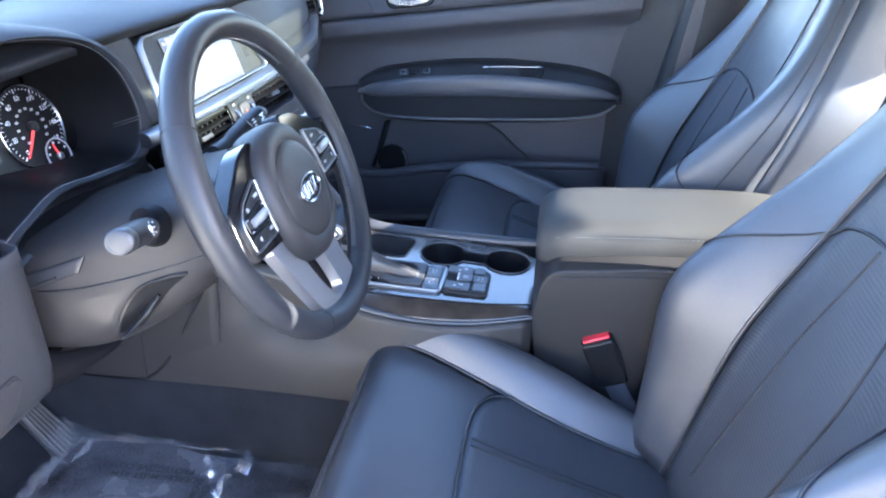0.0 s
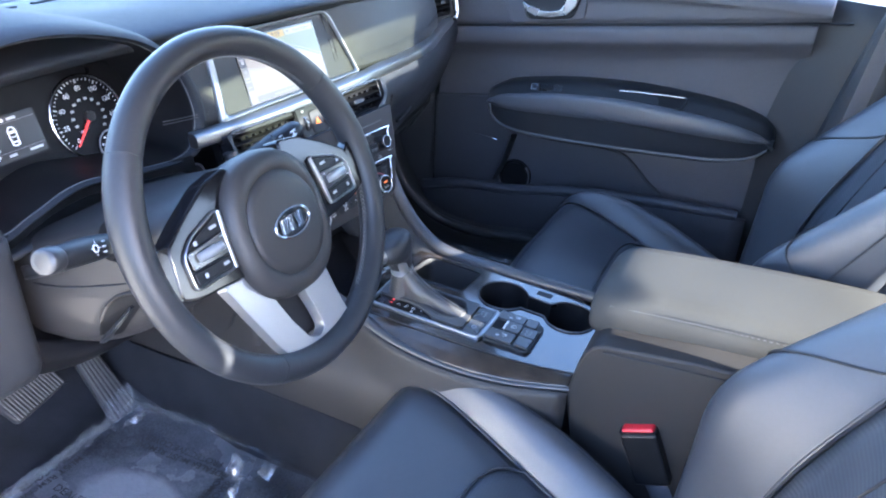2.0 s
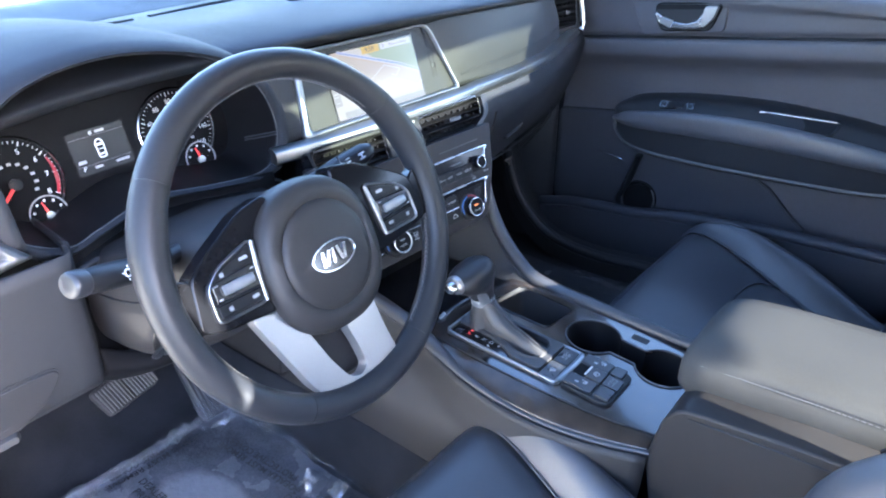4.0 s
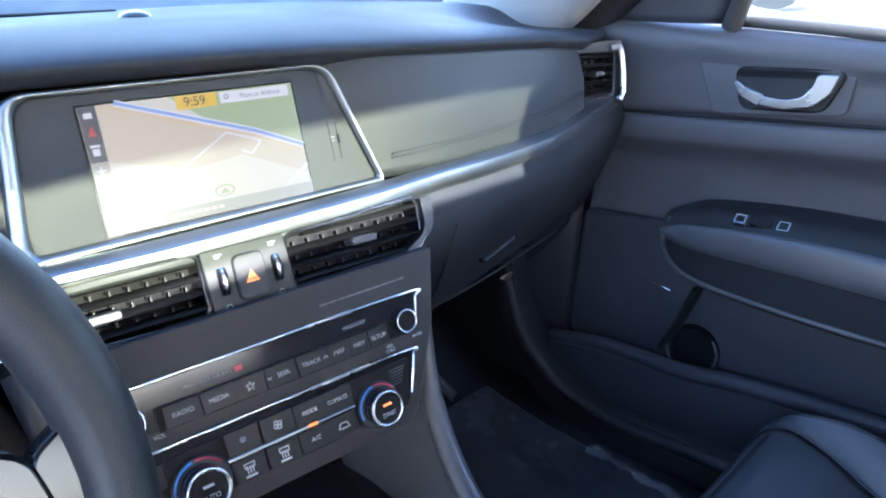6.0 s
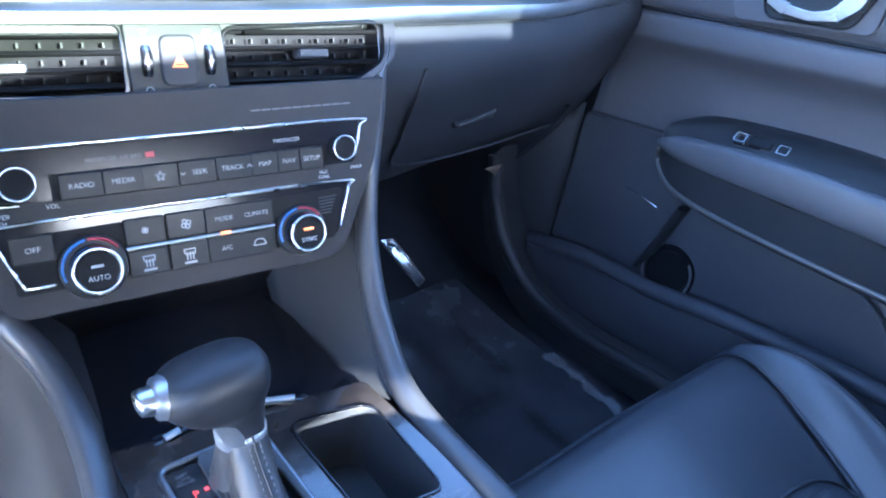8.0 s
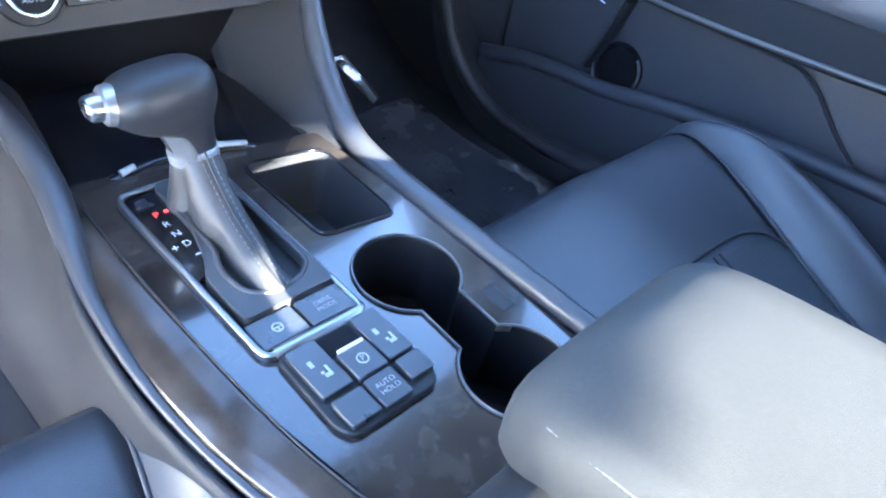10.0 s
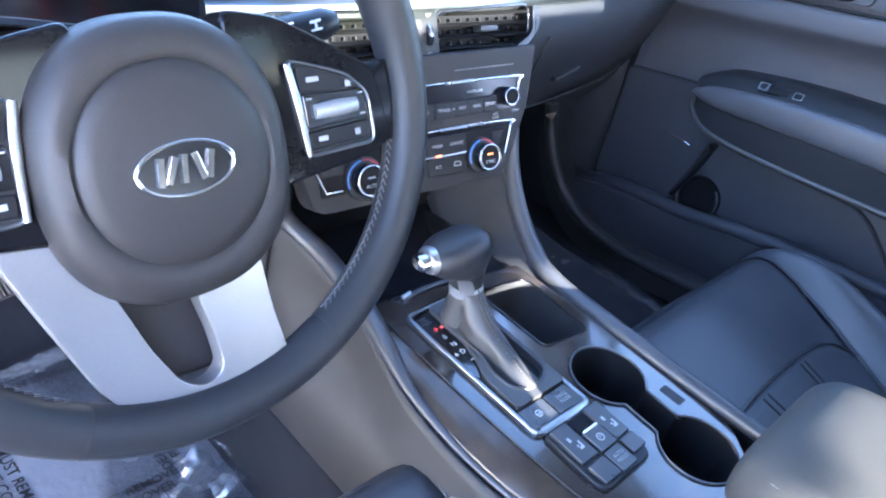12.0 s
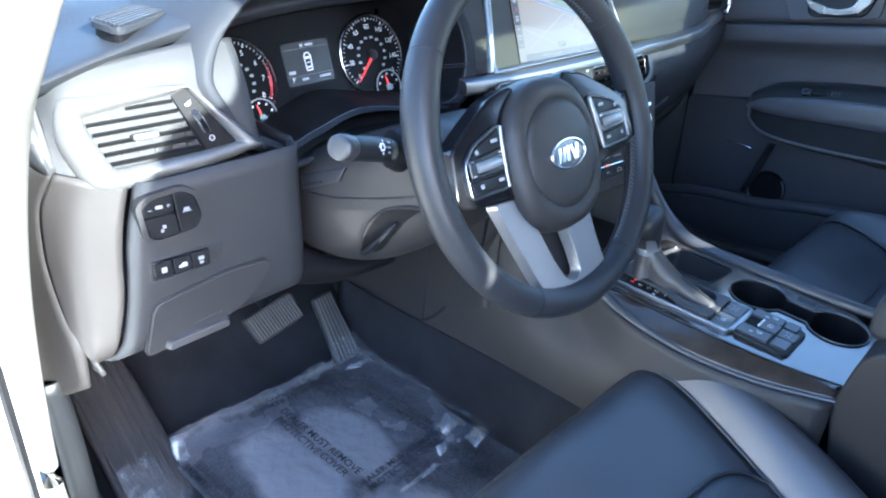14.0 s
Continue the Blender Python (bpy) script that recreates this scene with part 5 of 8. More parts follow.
# rims that rise to the stack
RIM_R = [(0.194, 0.245, 0.845), (0.186, 0.229, 0.805), (0.173, 0.210, 0.757), (0.160, 0.184, 0.706), (0.149, 0.150, 0.662), (0.139, 0.106, 0.627), (0.130, 0.055, 0.609), (0.128, -0.05, 0.604), (0.126, -0.17, 0.602), (0.120, -0.255, 0.606)]
RIM_L = [(-0.165, 0.262, 0.86), (-0.157, 0.240, 0.79), (-0.142, 0.238, 0.72), (-0.128, 0.250, 0.665), (-0.110, 0.205, 0.640), (-0.109, 0.135, 0.622), (-0.119, 0.075, 0.608), (-0.131, 0.015, 0.595), (-0.135, -0.07, 0.586), (-0.126, -0.16, 0.585), (-0.106, -0.247, 0.592)]
for nm, path, s in (("rim_right", RIM_R, 1), ("rim_left", RIM_L, -1)):
    rod(nm, path, [0.0105] * 4 + [0.0115, 0.012, 0.012, 0.011, 0.010, 0.008] if s > 0 else [0.0105] * 4 + [0.0115, 0.012, 0.0105, 0.006, 0.0036, 0.0034, 0.0034], rim_grey, con, "satin grey rim edging the console", n=60, seg=12)
# inner cheeks between tray and rims
for s, path in ((1, RIM_R), (-1, RIM_L)):
    cheek = [[(x - s * 0.004, y, z) for x, y, z in path[1:7]], [(x - s * 0.020, y + 0.055, z - 0.012) for x, y, z in path[1:7]], [(x - s * 0.036, y + 0.14, z - 0.02) for x, y, z in path[1:7]]]
    skin("cheek", cheek, 10, 24, hard_plastic, con)
# outer sides
for s, path in ((1, RIM_R), (-1, RIM_L)):
    side = [[(x + s * 0.006, y, z) for x, y, z in path[2:]], [(x + s * 0.016, y + 0.02 * (z > 0.65), z - 0.06) for x, y, z in path[2:]], [(s * 0.150 if s > 0 else -0.158, y + 0.10 * (z > 0.65), z * 0.4 + 0.255 - 0.05 * (z > 0.65)) for x, y, z in path[2:]], [(s * 0.168, y + 0.16 * (z > 0.65), 0.40 + 0.02 * (z > 0.65)) for x, y, z in path[2:]]]
    skin("side_panel", side, 16, 40, hard_plastic if s > 0 else brown_plastic, con, "dark plastic side panel")
fwd = [[(-0.142, 0.25, 0.73), (-0.150, 0.40, 0.73), (-0.15, 0.70, 0.72)], [(-0.150, 0.25, 0.60), (-0.155, 0.40, 0.60), (-0.155, 0.72, 0.60)], [(-0.158, 0.25, 0.50), (-0.160, 0.40, 0.50), (-0.16, 0.72, 0.50)], [(-0.166, 0.20, 0.41), (-0.168, 0.40, 0.40), (-0.168, 0.72, 0.385)]]
skin("forward_side", fwd, 12, 16, brown_plastic, con, "dark plastic tunnel side in the driver footwell")
skin("forward_side", [[(-x, y, z) for x, y, z in r] for r in fwd], 12, 16, hard_plastic, con)
rod("side_seam", [(-0.1562, 0.388, 0.60), (-0.1606, 0.392, 0.50), (-0.1685, 0.395, 0.405)], 0.0012, seam_black, con, n=12, seg=5)

# carpet along the foot of the tunnel in the driver footwell
CARPET_Y = [0.62, 0.50, 0.40, 0.30, 0.20, 0.10, 0.0, -0.10, -0.20]
tunnel_foot = [[(-0.1705 + 0.0007 * math.sin(23 * y), y, 0.437 + 0.004 * math.sin(9 * y)) for y in CARPET_Y], [(-0.1745, y, 0.405) for y in CARPET_Y], [(-0.184, y, 0.30) for y in CARPET_Y]]
skin("tunnel_carpet", tunnel_foot, 10, 40, carpet, con, "dark carpet along the foot of the console")

# wood band along the driver side: a slanted flat between the top plate and the thin lip
BAND_TOP = [(-0.098, 0.118, 0.6140), (-0.1015, 0.06, 0.6120), (-0.1025, -0.02, 0.6090), (-0.1000, -0.11, 0.6055), (-0.0930, -0.18, 0.6025), (-0.0790, -0.246, 0.6000)]
BAND_LOW = [(-0.108, 0.116, 0.6160), (-0.1215, 0.06, 0.6055), (-0.1330, -0.02, 0.5920), (-0.1315, -0.11, 0.5880), (-0.1200, -0.18, 0.5890), (-0.1040, -0.247, 0.5960)]
skin("wood_band", [BAND_TOP, [((a[0] + b[0]) / 2 - 0.001, a[1], (a[2] + b[2]) / 2 + 0.0018) for a, b in zip(BAND_TOP, BAND_LOW)], BAND_LOW], 10, 48, wood_band, con, "dark gloss wood-look side band")
rod("band_line", [(x, y, z + 0.0006) for x, y, z in BAND_TOP], 0.0009, seam_black, con, n=40, seg=6)

# rear box and armrest
bm = bmesh.new()
prof = [(-0.243, 0.585), (-0.256, 0.655), (-0.275, 0.680), (-0.40, 0.695), (-0.66, 0.71), (-0.68, 0.30), (-0.30, 0.30)]
side_pl = Plane((-0.108, 0, 0), (0, 1, 0), (0, 0, 1))
prism(bm, side_pl, rounded(prof, 0.014), 0.0, 0.222)
part("rear_box", bm, brown_plastic, con, "black console box with a seam line", bevel=0.003)
rod("box_seam", [(-0.1095, -0.285, 0.672), (-0.1095, -0.40, 0.682), (-0.1095, -0.62, 0.694)], 0.0011, seam_black, con, n=10, seg=5)
arm = thing("armrest_lid", "padded grey-black armrest lid with stitched edge, partly sunlit", "armrest")
bm = bmesh.new()
loops = []
for y, w, zb, zt in ((-0.244, 0.040, 0.676, 0.690), (-0.246, 0.068, 0.666, 0.708), (-0.256, 0.080, 0.663, 0.722), (-0.275, 0.085, 0.664, 0.731), (-0.32, 0.087, 0.668, 0.737), (-0.42, 0.088, 0.678, 0.743), (-0.55, 0.088, 0.688, 0.748), (-0.62, 0.086, 0.692, 0.746), (-0.645, 0.078, 0.70, 0.735)):
    c = 0.024
    h = zt - zb
    sec = [(-0.92, 0.0), (-1.0, 0.18), (-1.01, 0.5), (-0.97, 0.78), (-0.86, 0.93), (-0.6, 0.985), (0, 1.0), (0.6, 0.985), (0.86, 0.93), (0.97, 0.78), (1.01, 0.5), (1.0, 0.18), (0.92, 0.0), (0, -0.02)]
    loops.append([Vector((c + a * w, y, zb + b * h)) for a, b in sec])
fine = [crom([l[k] for l in loops], 36) for k in range(14)]
loft(bm, [[fine[k][i] for k in range(14)] for i in range(36)])
part("pad", bm, arm_leather, arm, auto=70)
EDGE_ST = [(0.024 - 0.083, -0.275, 0.7125), (0.024 - 0.0865, -0.35, 0.720), (0.024 - 0.0875, -0.45, 0.726), (0.024 - 0.0875, -0.61, 0.731)]
stitches("stitching", EDGE_ST, thread, arm, 60, 0.0042, 0.0006)
stitches("stitching", [(x + 0.004, y, z + 0.005) for x, y, z in EDGE_ST], thread, arm, 60, 0.0042, 0.0006)
rod("edge_seam", [(x + 0.0015, y, z + 0.0025) for x, y, z in EDGE_ST], 0.0008, seam_black, arm, n=30, seg=5)

# console switches behind the shifter
cs = thing("console_switch_panel", "black console switch panel with parking brake and seat heater buttons", "switch panel")
cp = tp.sub(-0.031, -0.136, 0.003)
base_o = rounded([(-0.036, -0.037), (0.030, -0.037), (0.037, -0.025), (0.037, 0.037), (-0.041, 0.037), (-0.043, -0.026)], 0.006)
plate("base", cp, base_o, -0.02, 0.002, dark_plastic, cs, bevel=0.0015)
for nm, x, y, w, h in (("seat_heater_button", -0.026, 0.014, 0.024, 0.042), ("seat_heater_button", 0.025, 0.014, 0.022, 0.042), ("blank_button", -0.025, -0.022, 0.024, 0.022), ("blank_button", 0.026, -0.018, 0.021, 0.018), ("auto_hold_button", 0.000, -0.022, 0.024, 0.024), ("parking_brake_button", 0.000, 0.003, 0.025, 0.024)):
    plate(nm, cp, rect(w - 0.001, h, 0.002, x, y, 2), 0.001, 0.006 if nm != "parking_brake_button" else 0.0075, console_button, cs, bevel=0.0009)
plate("brake_recess", cp, rect(0.025, 0.017, 0.002, 0.0, 0.0255), 0.0, 0.0028, pit_black, cs)
rod("brake_edge", [cp.p(-0.010, 0.0155, 0.0075), cp.p(0.010, 0.0155, 0.0075)], 0.0013, white_print, cs, seg=5)
ring("brake_mark", cp, oval(0.0042, 0.0042, 20, 0, 0.003), oval(0.0034, 0.0034, 20, 0, 0.003), 0.0075, 0.0082, grey_print, cs)
writing("P", cp, 0.006, grey_print, cs, 0, 0.003, 0.008)
writing("AUTO\nHOLD", cp, 0.0055, grey_print, cs, 0, -0.0215, 0.0064)
for x, y in ((-0.026, 0.012), (0.025, 0.010)):
    bars("heater_mark", cp, [(x + 0.002, y - 0.006, 0.005, 0.003), (x + 0.004, y - 0.003, 0.0016, 0.008), (x - 0.003, y + 0.006, 0.003, 0.005), (x - 0.0005, y - 0.003, 0.002, 0.002)], grey_print, cs, 0.0066)

# ---------- gear shifter ----------
sh = thing("gear_shifter", "black leather gear shifter with silver collar and chrome frame", "gear lever")
fr = rounded([(-0.0785, -0.0975), (0.0045, -0.0975), (0.0055, 0.0945), (-0.0795, 0.0945)], 0.012, 6)
ring("frame", tp, fr, offset(fr, 0.0045), -0.002, 0.006, soft_chrome, sh, "satin chrome frame", bevel=0.0018)
rod("frame_foot", [tp.p(-0.070, -0.0945, 0.004), tp.p(-0.035, -0.0955, 0.005), tp.p(-0.004, -0.0945, 0.004), tp.p(0.0035, -0.088, 0.003)], [0.0045, 0.0050, 0.0050, 0.0035], soft_chrome, sh, "broad foot of the chrome frame", n=24, seg=10, flat=0.5)
plate("gate_base", tp, offset(fr, 0.003), -0.012, -0.001, dark_plastic, sh)
plate("indicator", tp, rounded([(-0.0745, -0.014), (-0.058, -0.010), (-0.050, 0.02), (-0.046, 0.087), (-0.0745, 0.087)], 0.003), -0.001, 0.004, gloss_black, sh, "gloss black gear indicator", bevel=0.0006)
gp = tp.sub(-0.0640, 0.03, 0.0045)
for k, (c, m) in enumerate((("P", red_lit), ("R", white_print), ("N", white_print), ("D", white_print))):
    writing(c, gp, 0.0085, m, sh, 0.001 + 0.0008 * k, 0.030 - 0.0125 * k, 0.0003)
bars("gear_lamp", gp, [(0.009, 0.031, 0.003, 0.003)], red_lit, sh, 0.0005)
bars("gear_marks", gp, [(-0.006, -0.008, 0.005, 0.001), (-0.006, -0.008, 0.001, 0.005), (0.004, -0.021, 0.004, 0.001)], white_print, sh, 0.0005)
writing("SHIFT\nLOCK\nRELEASE", gp, 0.0036, dim_print, sh, -0.001, 0.046, 0.0004)
for x in (-0.056, -0.018):
    plate("mode_button", tp, rect(0.036, 0.025, 0.002, x, -0.0785, 2), -0.001, 0.0055, console_button, sh, bevel=0.001)
writing("DRIVE\nMODE", tp, 0.0055, grey_print, sh, -0.018, -0.0785, 0.0060)
ring("wheel_heat_mark", tp, oval(0.004, 0.004, 18, -0.056, -0.0785), oval(0.003, 0.003, 18, -0.056, -0.0785), 0.0053, 0.0060, grey_print, sh)
bars("wheel_heat_bar", tp, [(-0.056, -0.0785, 0.007, 0.001), (-0.056, -0.0805, 0.001, 0.003)], grey_print, sh, 0.0061)
# leather surround with its well, and the boot running back from the lever
sur_o = rounded([(-0.050, 0.0895), (-0.0520, 0.030), (-0.0600, 0.002), (-0.0705, -0.018), (-0.0705, -0.0640), (0.0010, -0.0640), (0.0010, 0.0895)], 0.006, 6)
sur_i = rounded([(-0.041, 0.066), (-0.0505, 0.035), (-0.0505, 0.004), (-0.0598, -0.018), (-0.0570, -0.043), (-0.040, -0.0545), (-0.016, -0.050), (-0.0035, -0.040), (-0.0035, 0.045), (-0.012, 0.064)], 0.008, 5)
holed("boot_surround", tp.sub(0, 0, 0.0085), sur_o, [sur_i], boot_leather, sh, "smooth leather surround", 0.010)
well("boot_well", tp.sub(0, 0, 0.0080), sur_i, 0.026, boot_leather, sh, 0.10)
rod("surround_lip", [tp.p(q.x, q.y, 0.0078) for q in sur_i], 0.0022, boot_leather, sh, closed=True, seg=8)
bm = bmesh.new()
spine = [(-0.031, 0.068, 0.048, 0.0150), (-0.031, 0.060, 0.048, 0.0168), (-0.031, 0.050, 0.042, 0.0166), (-0.0312, 0.040, 0.032, 0.0160), (-0.0318, 0.024, 0.0215, 0.0150), (-0.0330, 0.004, 0.0135, 0.0138), (-0.0345, -0.018, 0.0085, 0.0124), (-0.0352, -0.036, 0.0035, 0.0118), (-0.0350, -0.0535, -0.0045, 0.0150)]
flank = [(-1.75, None), (-1.45, -0.9), (-1.12, -0.55), (-0.98, -0.32), (-0.80, -0.14), (-0.45, -0.035), (0.0, 0.0), (0.45, -0.035), (0.80, -0.14), (0.98, -0.32), (1.12, -0.55), (1.45, -0.9), (1.75, None)]
rows = []
for k, (x, y, z, r) in enumerate(spine):
    drop = z + r + 0.012
    rows.append([tp.p(x + r * (a + (0.10 * math.sin(2.1 * k + 3 * a) if abs(a) > 0.9 else 0)) * (0.62 + 0.38 * min(1, 0.035 / drop) if abs(a) > 1 else 1), y, z + r + (-drop if b is None else b * drop) + 0.0014 * math.sin(1.7 * k + 5 * a) * (abs(a) > 0.9)) for a, b in flank])
grid(bm, net(rows, 40, 44))
part("boot", bm, boot_leather, sh, "creased black leather boot", solid=0.0015, auto=180)
bm = bmesh.new()
tube(bm, [tp.p(-0.031, 0.060, 0.052), tp.p(-0.031, 0.061, 0.025), tp.p(-0.031, 0.060, 0.000)], [0.0164, 0.0180, 0.022], 24, 10, up=(0, 1, 0))
part("boot_root", bm, boot_leather, sh, auto=75)
for off in (-0.0040, 0.0, 0.0040):
    line = [tp.p(x + off, y - 0.0012 * (k < 3), z + r + 0.0008 - 0.0005 * (off != 0)) for k, (x, y, z, r) in enumerate(spine[2:])]
    if off:
        stitches("boot_stitching", line, thread, sh, 26, 0.0024, 0.0006)
    else:
        rod("boot_seam", line, 0.0009, seam_black, sh, n=30, seg=5)
# stem collar, stem, head
sp0 = Vector((-0.031, 0.060, 0.658))
cpl = Plane(sp0, (1, 0, 0.1), (0, 1, -0.1))
turned("collar", cpl, [(0.0165, -0.005), (0.0178, -0.004), (0.0180, 0.004), (0.0165, 0.006)], silver, sh, "silver collar", 28)
bm = bmesh.new()
loops = []
for h, x, y, a, b in ((0.004, 0, 0, 0.0158, 0.0160), (0.014, -0.001, 0.001, 0.0172, 0.0180), (0.024, -0.003, 0.002, 0.0205, 0.0205), (0.031, -0.008, 0.003, 0.0285, 0.0235), (0.038, -0.0115, 0.004, 0.0350, 0.0258), (0.047, -0.013, 0.004, 0.0375, 0.0268), (0.056, -0.0125, 0.004, 0.0360, 0.0255), (0.063, -0.0115, 0.004, 0.0305, 0.0205), (0.067, -0.010, 0.004, 0.018, 0.012)):
    e = 2.6
    loop = []
    for k in range(32):
        t = 2 * math.pi * k / 32
        c, s = math.cos(t), math.sin(t)
        loop.append(cpl.p(x + a * abs(c) ** (2 / e) * math.copysign(1, c), y + b * abs(s) ** (2 / e) * math.copysign(1, s) - 0.05 * (x + a * c) * (h > 0.035), h + 0.04 * a * c * (h > 0.03)))
    loops.append(loop)
fine = [crom([l[k] for l in loops], 28) for k in range(32)]
loft(bm, [[fine[k][i] for k in range(32)] for i in range(28)])
part("head", bm, wheel_leather, sh, "black leather-wrapped shift head", auto=80)
bm = bmesh.new()
tube(bm, [cpl.p(-0.0400, 0.0065, 0.0495), cpl.p(-0.0445, 0.0072, 0.0500), cpl.p(-0.0490, 0.0080, 0.0505), cpl.p(-0.0505, 0.0082, 0.0507)], [0.0160, 0.0165, 0.0155, 0.0130], 24, 10, flat=0.80)
part("head_cap", bm, spoke_silver, sh, "silver end ring on the shift head")
bm = bmesh.new()
tube(bm, [cpl.p(-0.047, 0.0078, 0.0500), cpl.p(-0.054, 0.0090, 0.0505), cpl.p(-0.0585, 0.0098, 0.0508), cpl.p(-0.0605, 0.0100, 0.0508)], [0.0112, 0.0110, 0.0102, 0.0075], 24, 12, flat=0.80)
part("release_button", bm, chrome, sh, "chrome release button")
bm = bmesh.new()
tube(bm, [cpl.p(-0.0200, -0.0120, 0.0300), cpl.p(-0.0145, -0.0118, 0.0200), cpl.p(-0.0110, -0.0112, 0.0090), cpl.p(-0.0105, -0.0110, 0.0030)], [0.0055, 0.0075, 0.0080, 0.0078], 14, 14, flat=0.5, up=(-0.6, -0.7, 0))
part("stem_inlay", bm, spoke_silver, sh, "silver inlay on the stem")
from mathutils.bvhtree import BVHTree


# ---------- steering wheel ----------
wh = thing("steering_wheel", "black leather steering wheel with silver lower spoke and chrome emblem", "steering wheel")
W = Plane((-0.359, 0.036, 0.914), (1, 0, 0), (0, 0.394, 0.919))
RIM = 0.1705


def rim_arc(name, a0, a1, mat, r=0.0152, grow=1.0, label=""):
    n = max(8, int(abs(a1 - a0) / 4))
    bm = bmesh.new()
    loops = []
    for k in range(n + 1):
        a = radians(a0 + (a1 - a0) * k / n)
        c = Vector((math.cos(a), math.sin(a)))
        bulge = 1 + 0.10 * math.exp(-(((math.degrees(a) % 360) - 20) / 14) ** 2) + 0.10 * math.exp(-(((math.degrees(a) % 360) - 160) / 14) ** 2)
        loops.append([W.p(*(c * (RIM + r * grow * bulge * 1.0 * math.cos(t))), r * grow * 1.06 * bulge * math.sin(t)) for t in np.linspace(0, 2 * math.pi, 17)[:-1]])
    loft(bm, loops)
    return part(name, bm, mat, wh, label, auto=75)


CUTS = [36, 144, 241, 297]
for a, b in ((CUTS[0], CUTS[1]), (CUTS[1], CUTS[2]), (CUTS[2], CUTS[3]), (CUTS[3], CUTS[0] + 360)):
    rim_arc("rim", a + 0.35, b - 0.35, wheel_leather)
for a in CUTS:
    rim_arc("rim_seam", a - 0.45, a + 0.45, seam_black, grow=0.965)
# stitching on the inner side of the rim
for a0, a1 in ((40, 96), (300, 352), (188, 238), (98, 140)):
    n = int((a1 - a0) * 0.55)
    bm = bmesh.new()
    for k in range(n):
        a = radians(a0 + (a1 - a0) * k / n)
        b = a + radians(1.5)
        p = lambda q, rr, d: W.p(rr * math.cos(q), rr * math.sin(q), d)
        for s in (1, -1):
            q0, q1 = p(a, RIM - 0.0150, 0.003 * s), p(b, RIM - 0.0157, 0.0002)
            tube(bm, [q0, (q0 + q1) / 2, q1], 0.0005, 5)
    part("stitching", bm, thread, wh, "grey cross stitching")

# spokes: gloss black arms behind the switches
for s in (-1, 1):
    arm_o = [(s * 0.152, -0.034), (s * 0.143, 0.014), (s * 0.115, 0.031), (s * 0.074, 0.052), (s * 0.040, 0.058), (s * 0.03, -0.055), (s * 0.07, -0.048), (s * 0.13, -0.042)]
    if s < 0:
        arm_o = arm_o[::-1]
    plate("side_spoke", W, rounded(arm_o, 0.008), -0.020, 0.0050, spoke_gloss, wh, "piano black side spoke", bevel=0.007)
    web = [(s * 0.163, -0.036), (s * 0.160, 0.022), (s * 0.142, 0.012), (s * 0.138, -0.034)]
    plate("spoke_root", W, rounded(web if s > 0 else web[::-1], 0.006), -0.012, 0.004, spoke_gloss, wh, bevel=0.004)
    po = [(0.0800, -0.0345), (0.1350, -0.0335), (0.1335, 0.0005), (0.1165, 0.0150), (0.0740, 0.0275)]
    po = rounded(po, 0.008) if s > 0 else rounded([(-x, y) for x, y in po[::-1]], 0.008)
    pod = plate("switch_pod", W, po, -0.004, 0.006, dark_plastic, wh, "black switch pod with chrome outline", bevel=0.001)
    ring("pod_outline", W, po, offset(po, 0.0022), 0.004, 0.0088, soft_chrome, pod, "chrome outline", bevel=0.0012)
    edge_in = [(s * 0.0745, 0.024), (s * 0.0785, 0.000), (s * 0.0815, -0.033)]
    rod("inner_edge", [W.p(x, y, 0.0085) for x, y in edge_in], [0.0022, 0.0028, 0.0018], soft_chrome, pod, "broad chrome inner edge", n=16, seg=8, flat=0.6, up=tuple(W.n))
    for nm, q in (("upper_button", [(0.0810, 0.0065), (0.1270, 0.0040), (0.1130, 0.0115), (0.0800, 0.0215)]), ("rocker", [(0.0825, -0.0165), (0.1290, -0.0150), (0.1285, 0.0025), (0.0815, 0.0050)]), ("lower_button", [(0.0840, -0.0300), (0.1300, -0.0290), (0.1300, -0.0170), (0.0830, -0.0185)])):
        q = [(s * x, y) for x, y in q]
        q = rounded(q if s > 0 else q[::-1], 0.0025)
        plate(nm, W, q, 0.005, 0.0085 if nm != "rocker" else 0.0095, button_mat if nm != "rocker" else gloss_black, pod, bevel=0.001)
    bm = bmesh.new()
    tube(bm, [W.p(s * 0.088, -0.0065, 0.011), W.p(s * 0.104, -0.0060, 0.0125), W.p(s * 0.120, -0.0060, 0.011)], [0.0045, 0.0052, 0.0045], 12, 8, flat=0.55, up=tuple(W.n))
    part("roller", bm, silver, pod, "silver roller")
    for item in [(s * 0.0855, 0.0015, 0.004, 0.001), (s * 0.125, 0.0005, 0.004, 0.001), (s * 0.125, -0.0125, 0.004, 0.001), (s * 0.116, 0.0075, 0.004, 0.004), (s * 0.090, 0.013, 0.009, 0.003), (s * 0.119, -0.0235, 0.004, 0.004), (s * 0.092, -0.0235, 0.007, 0.003)]:
        bars("mark", W, [item], grey_print, pod, 0.0103)

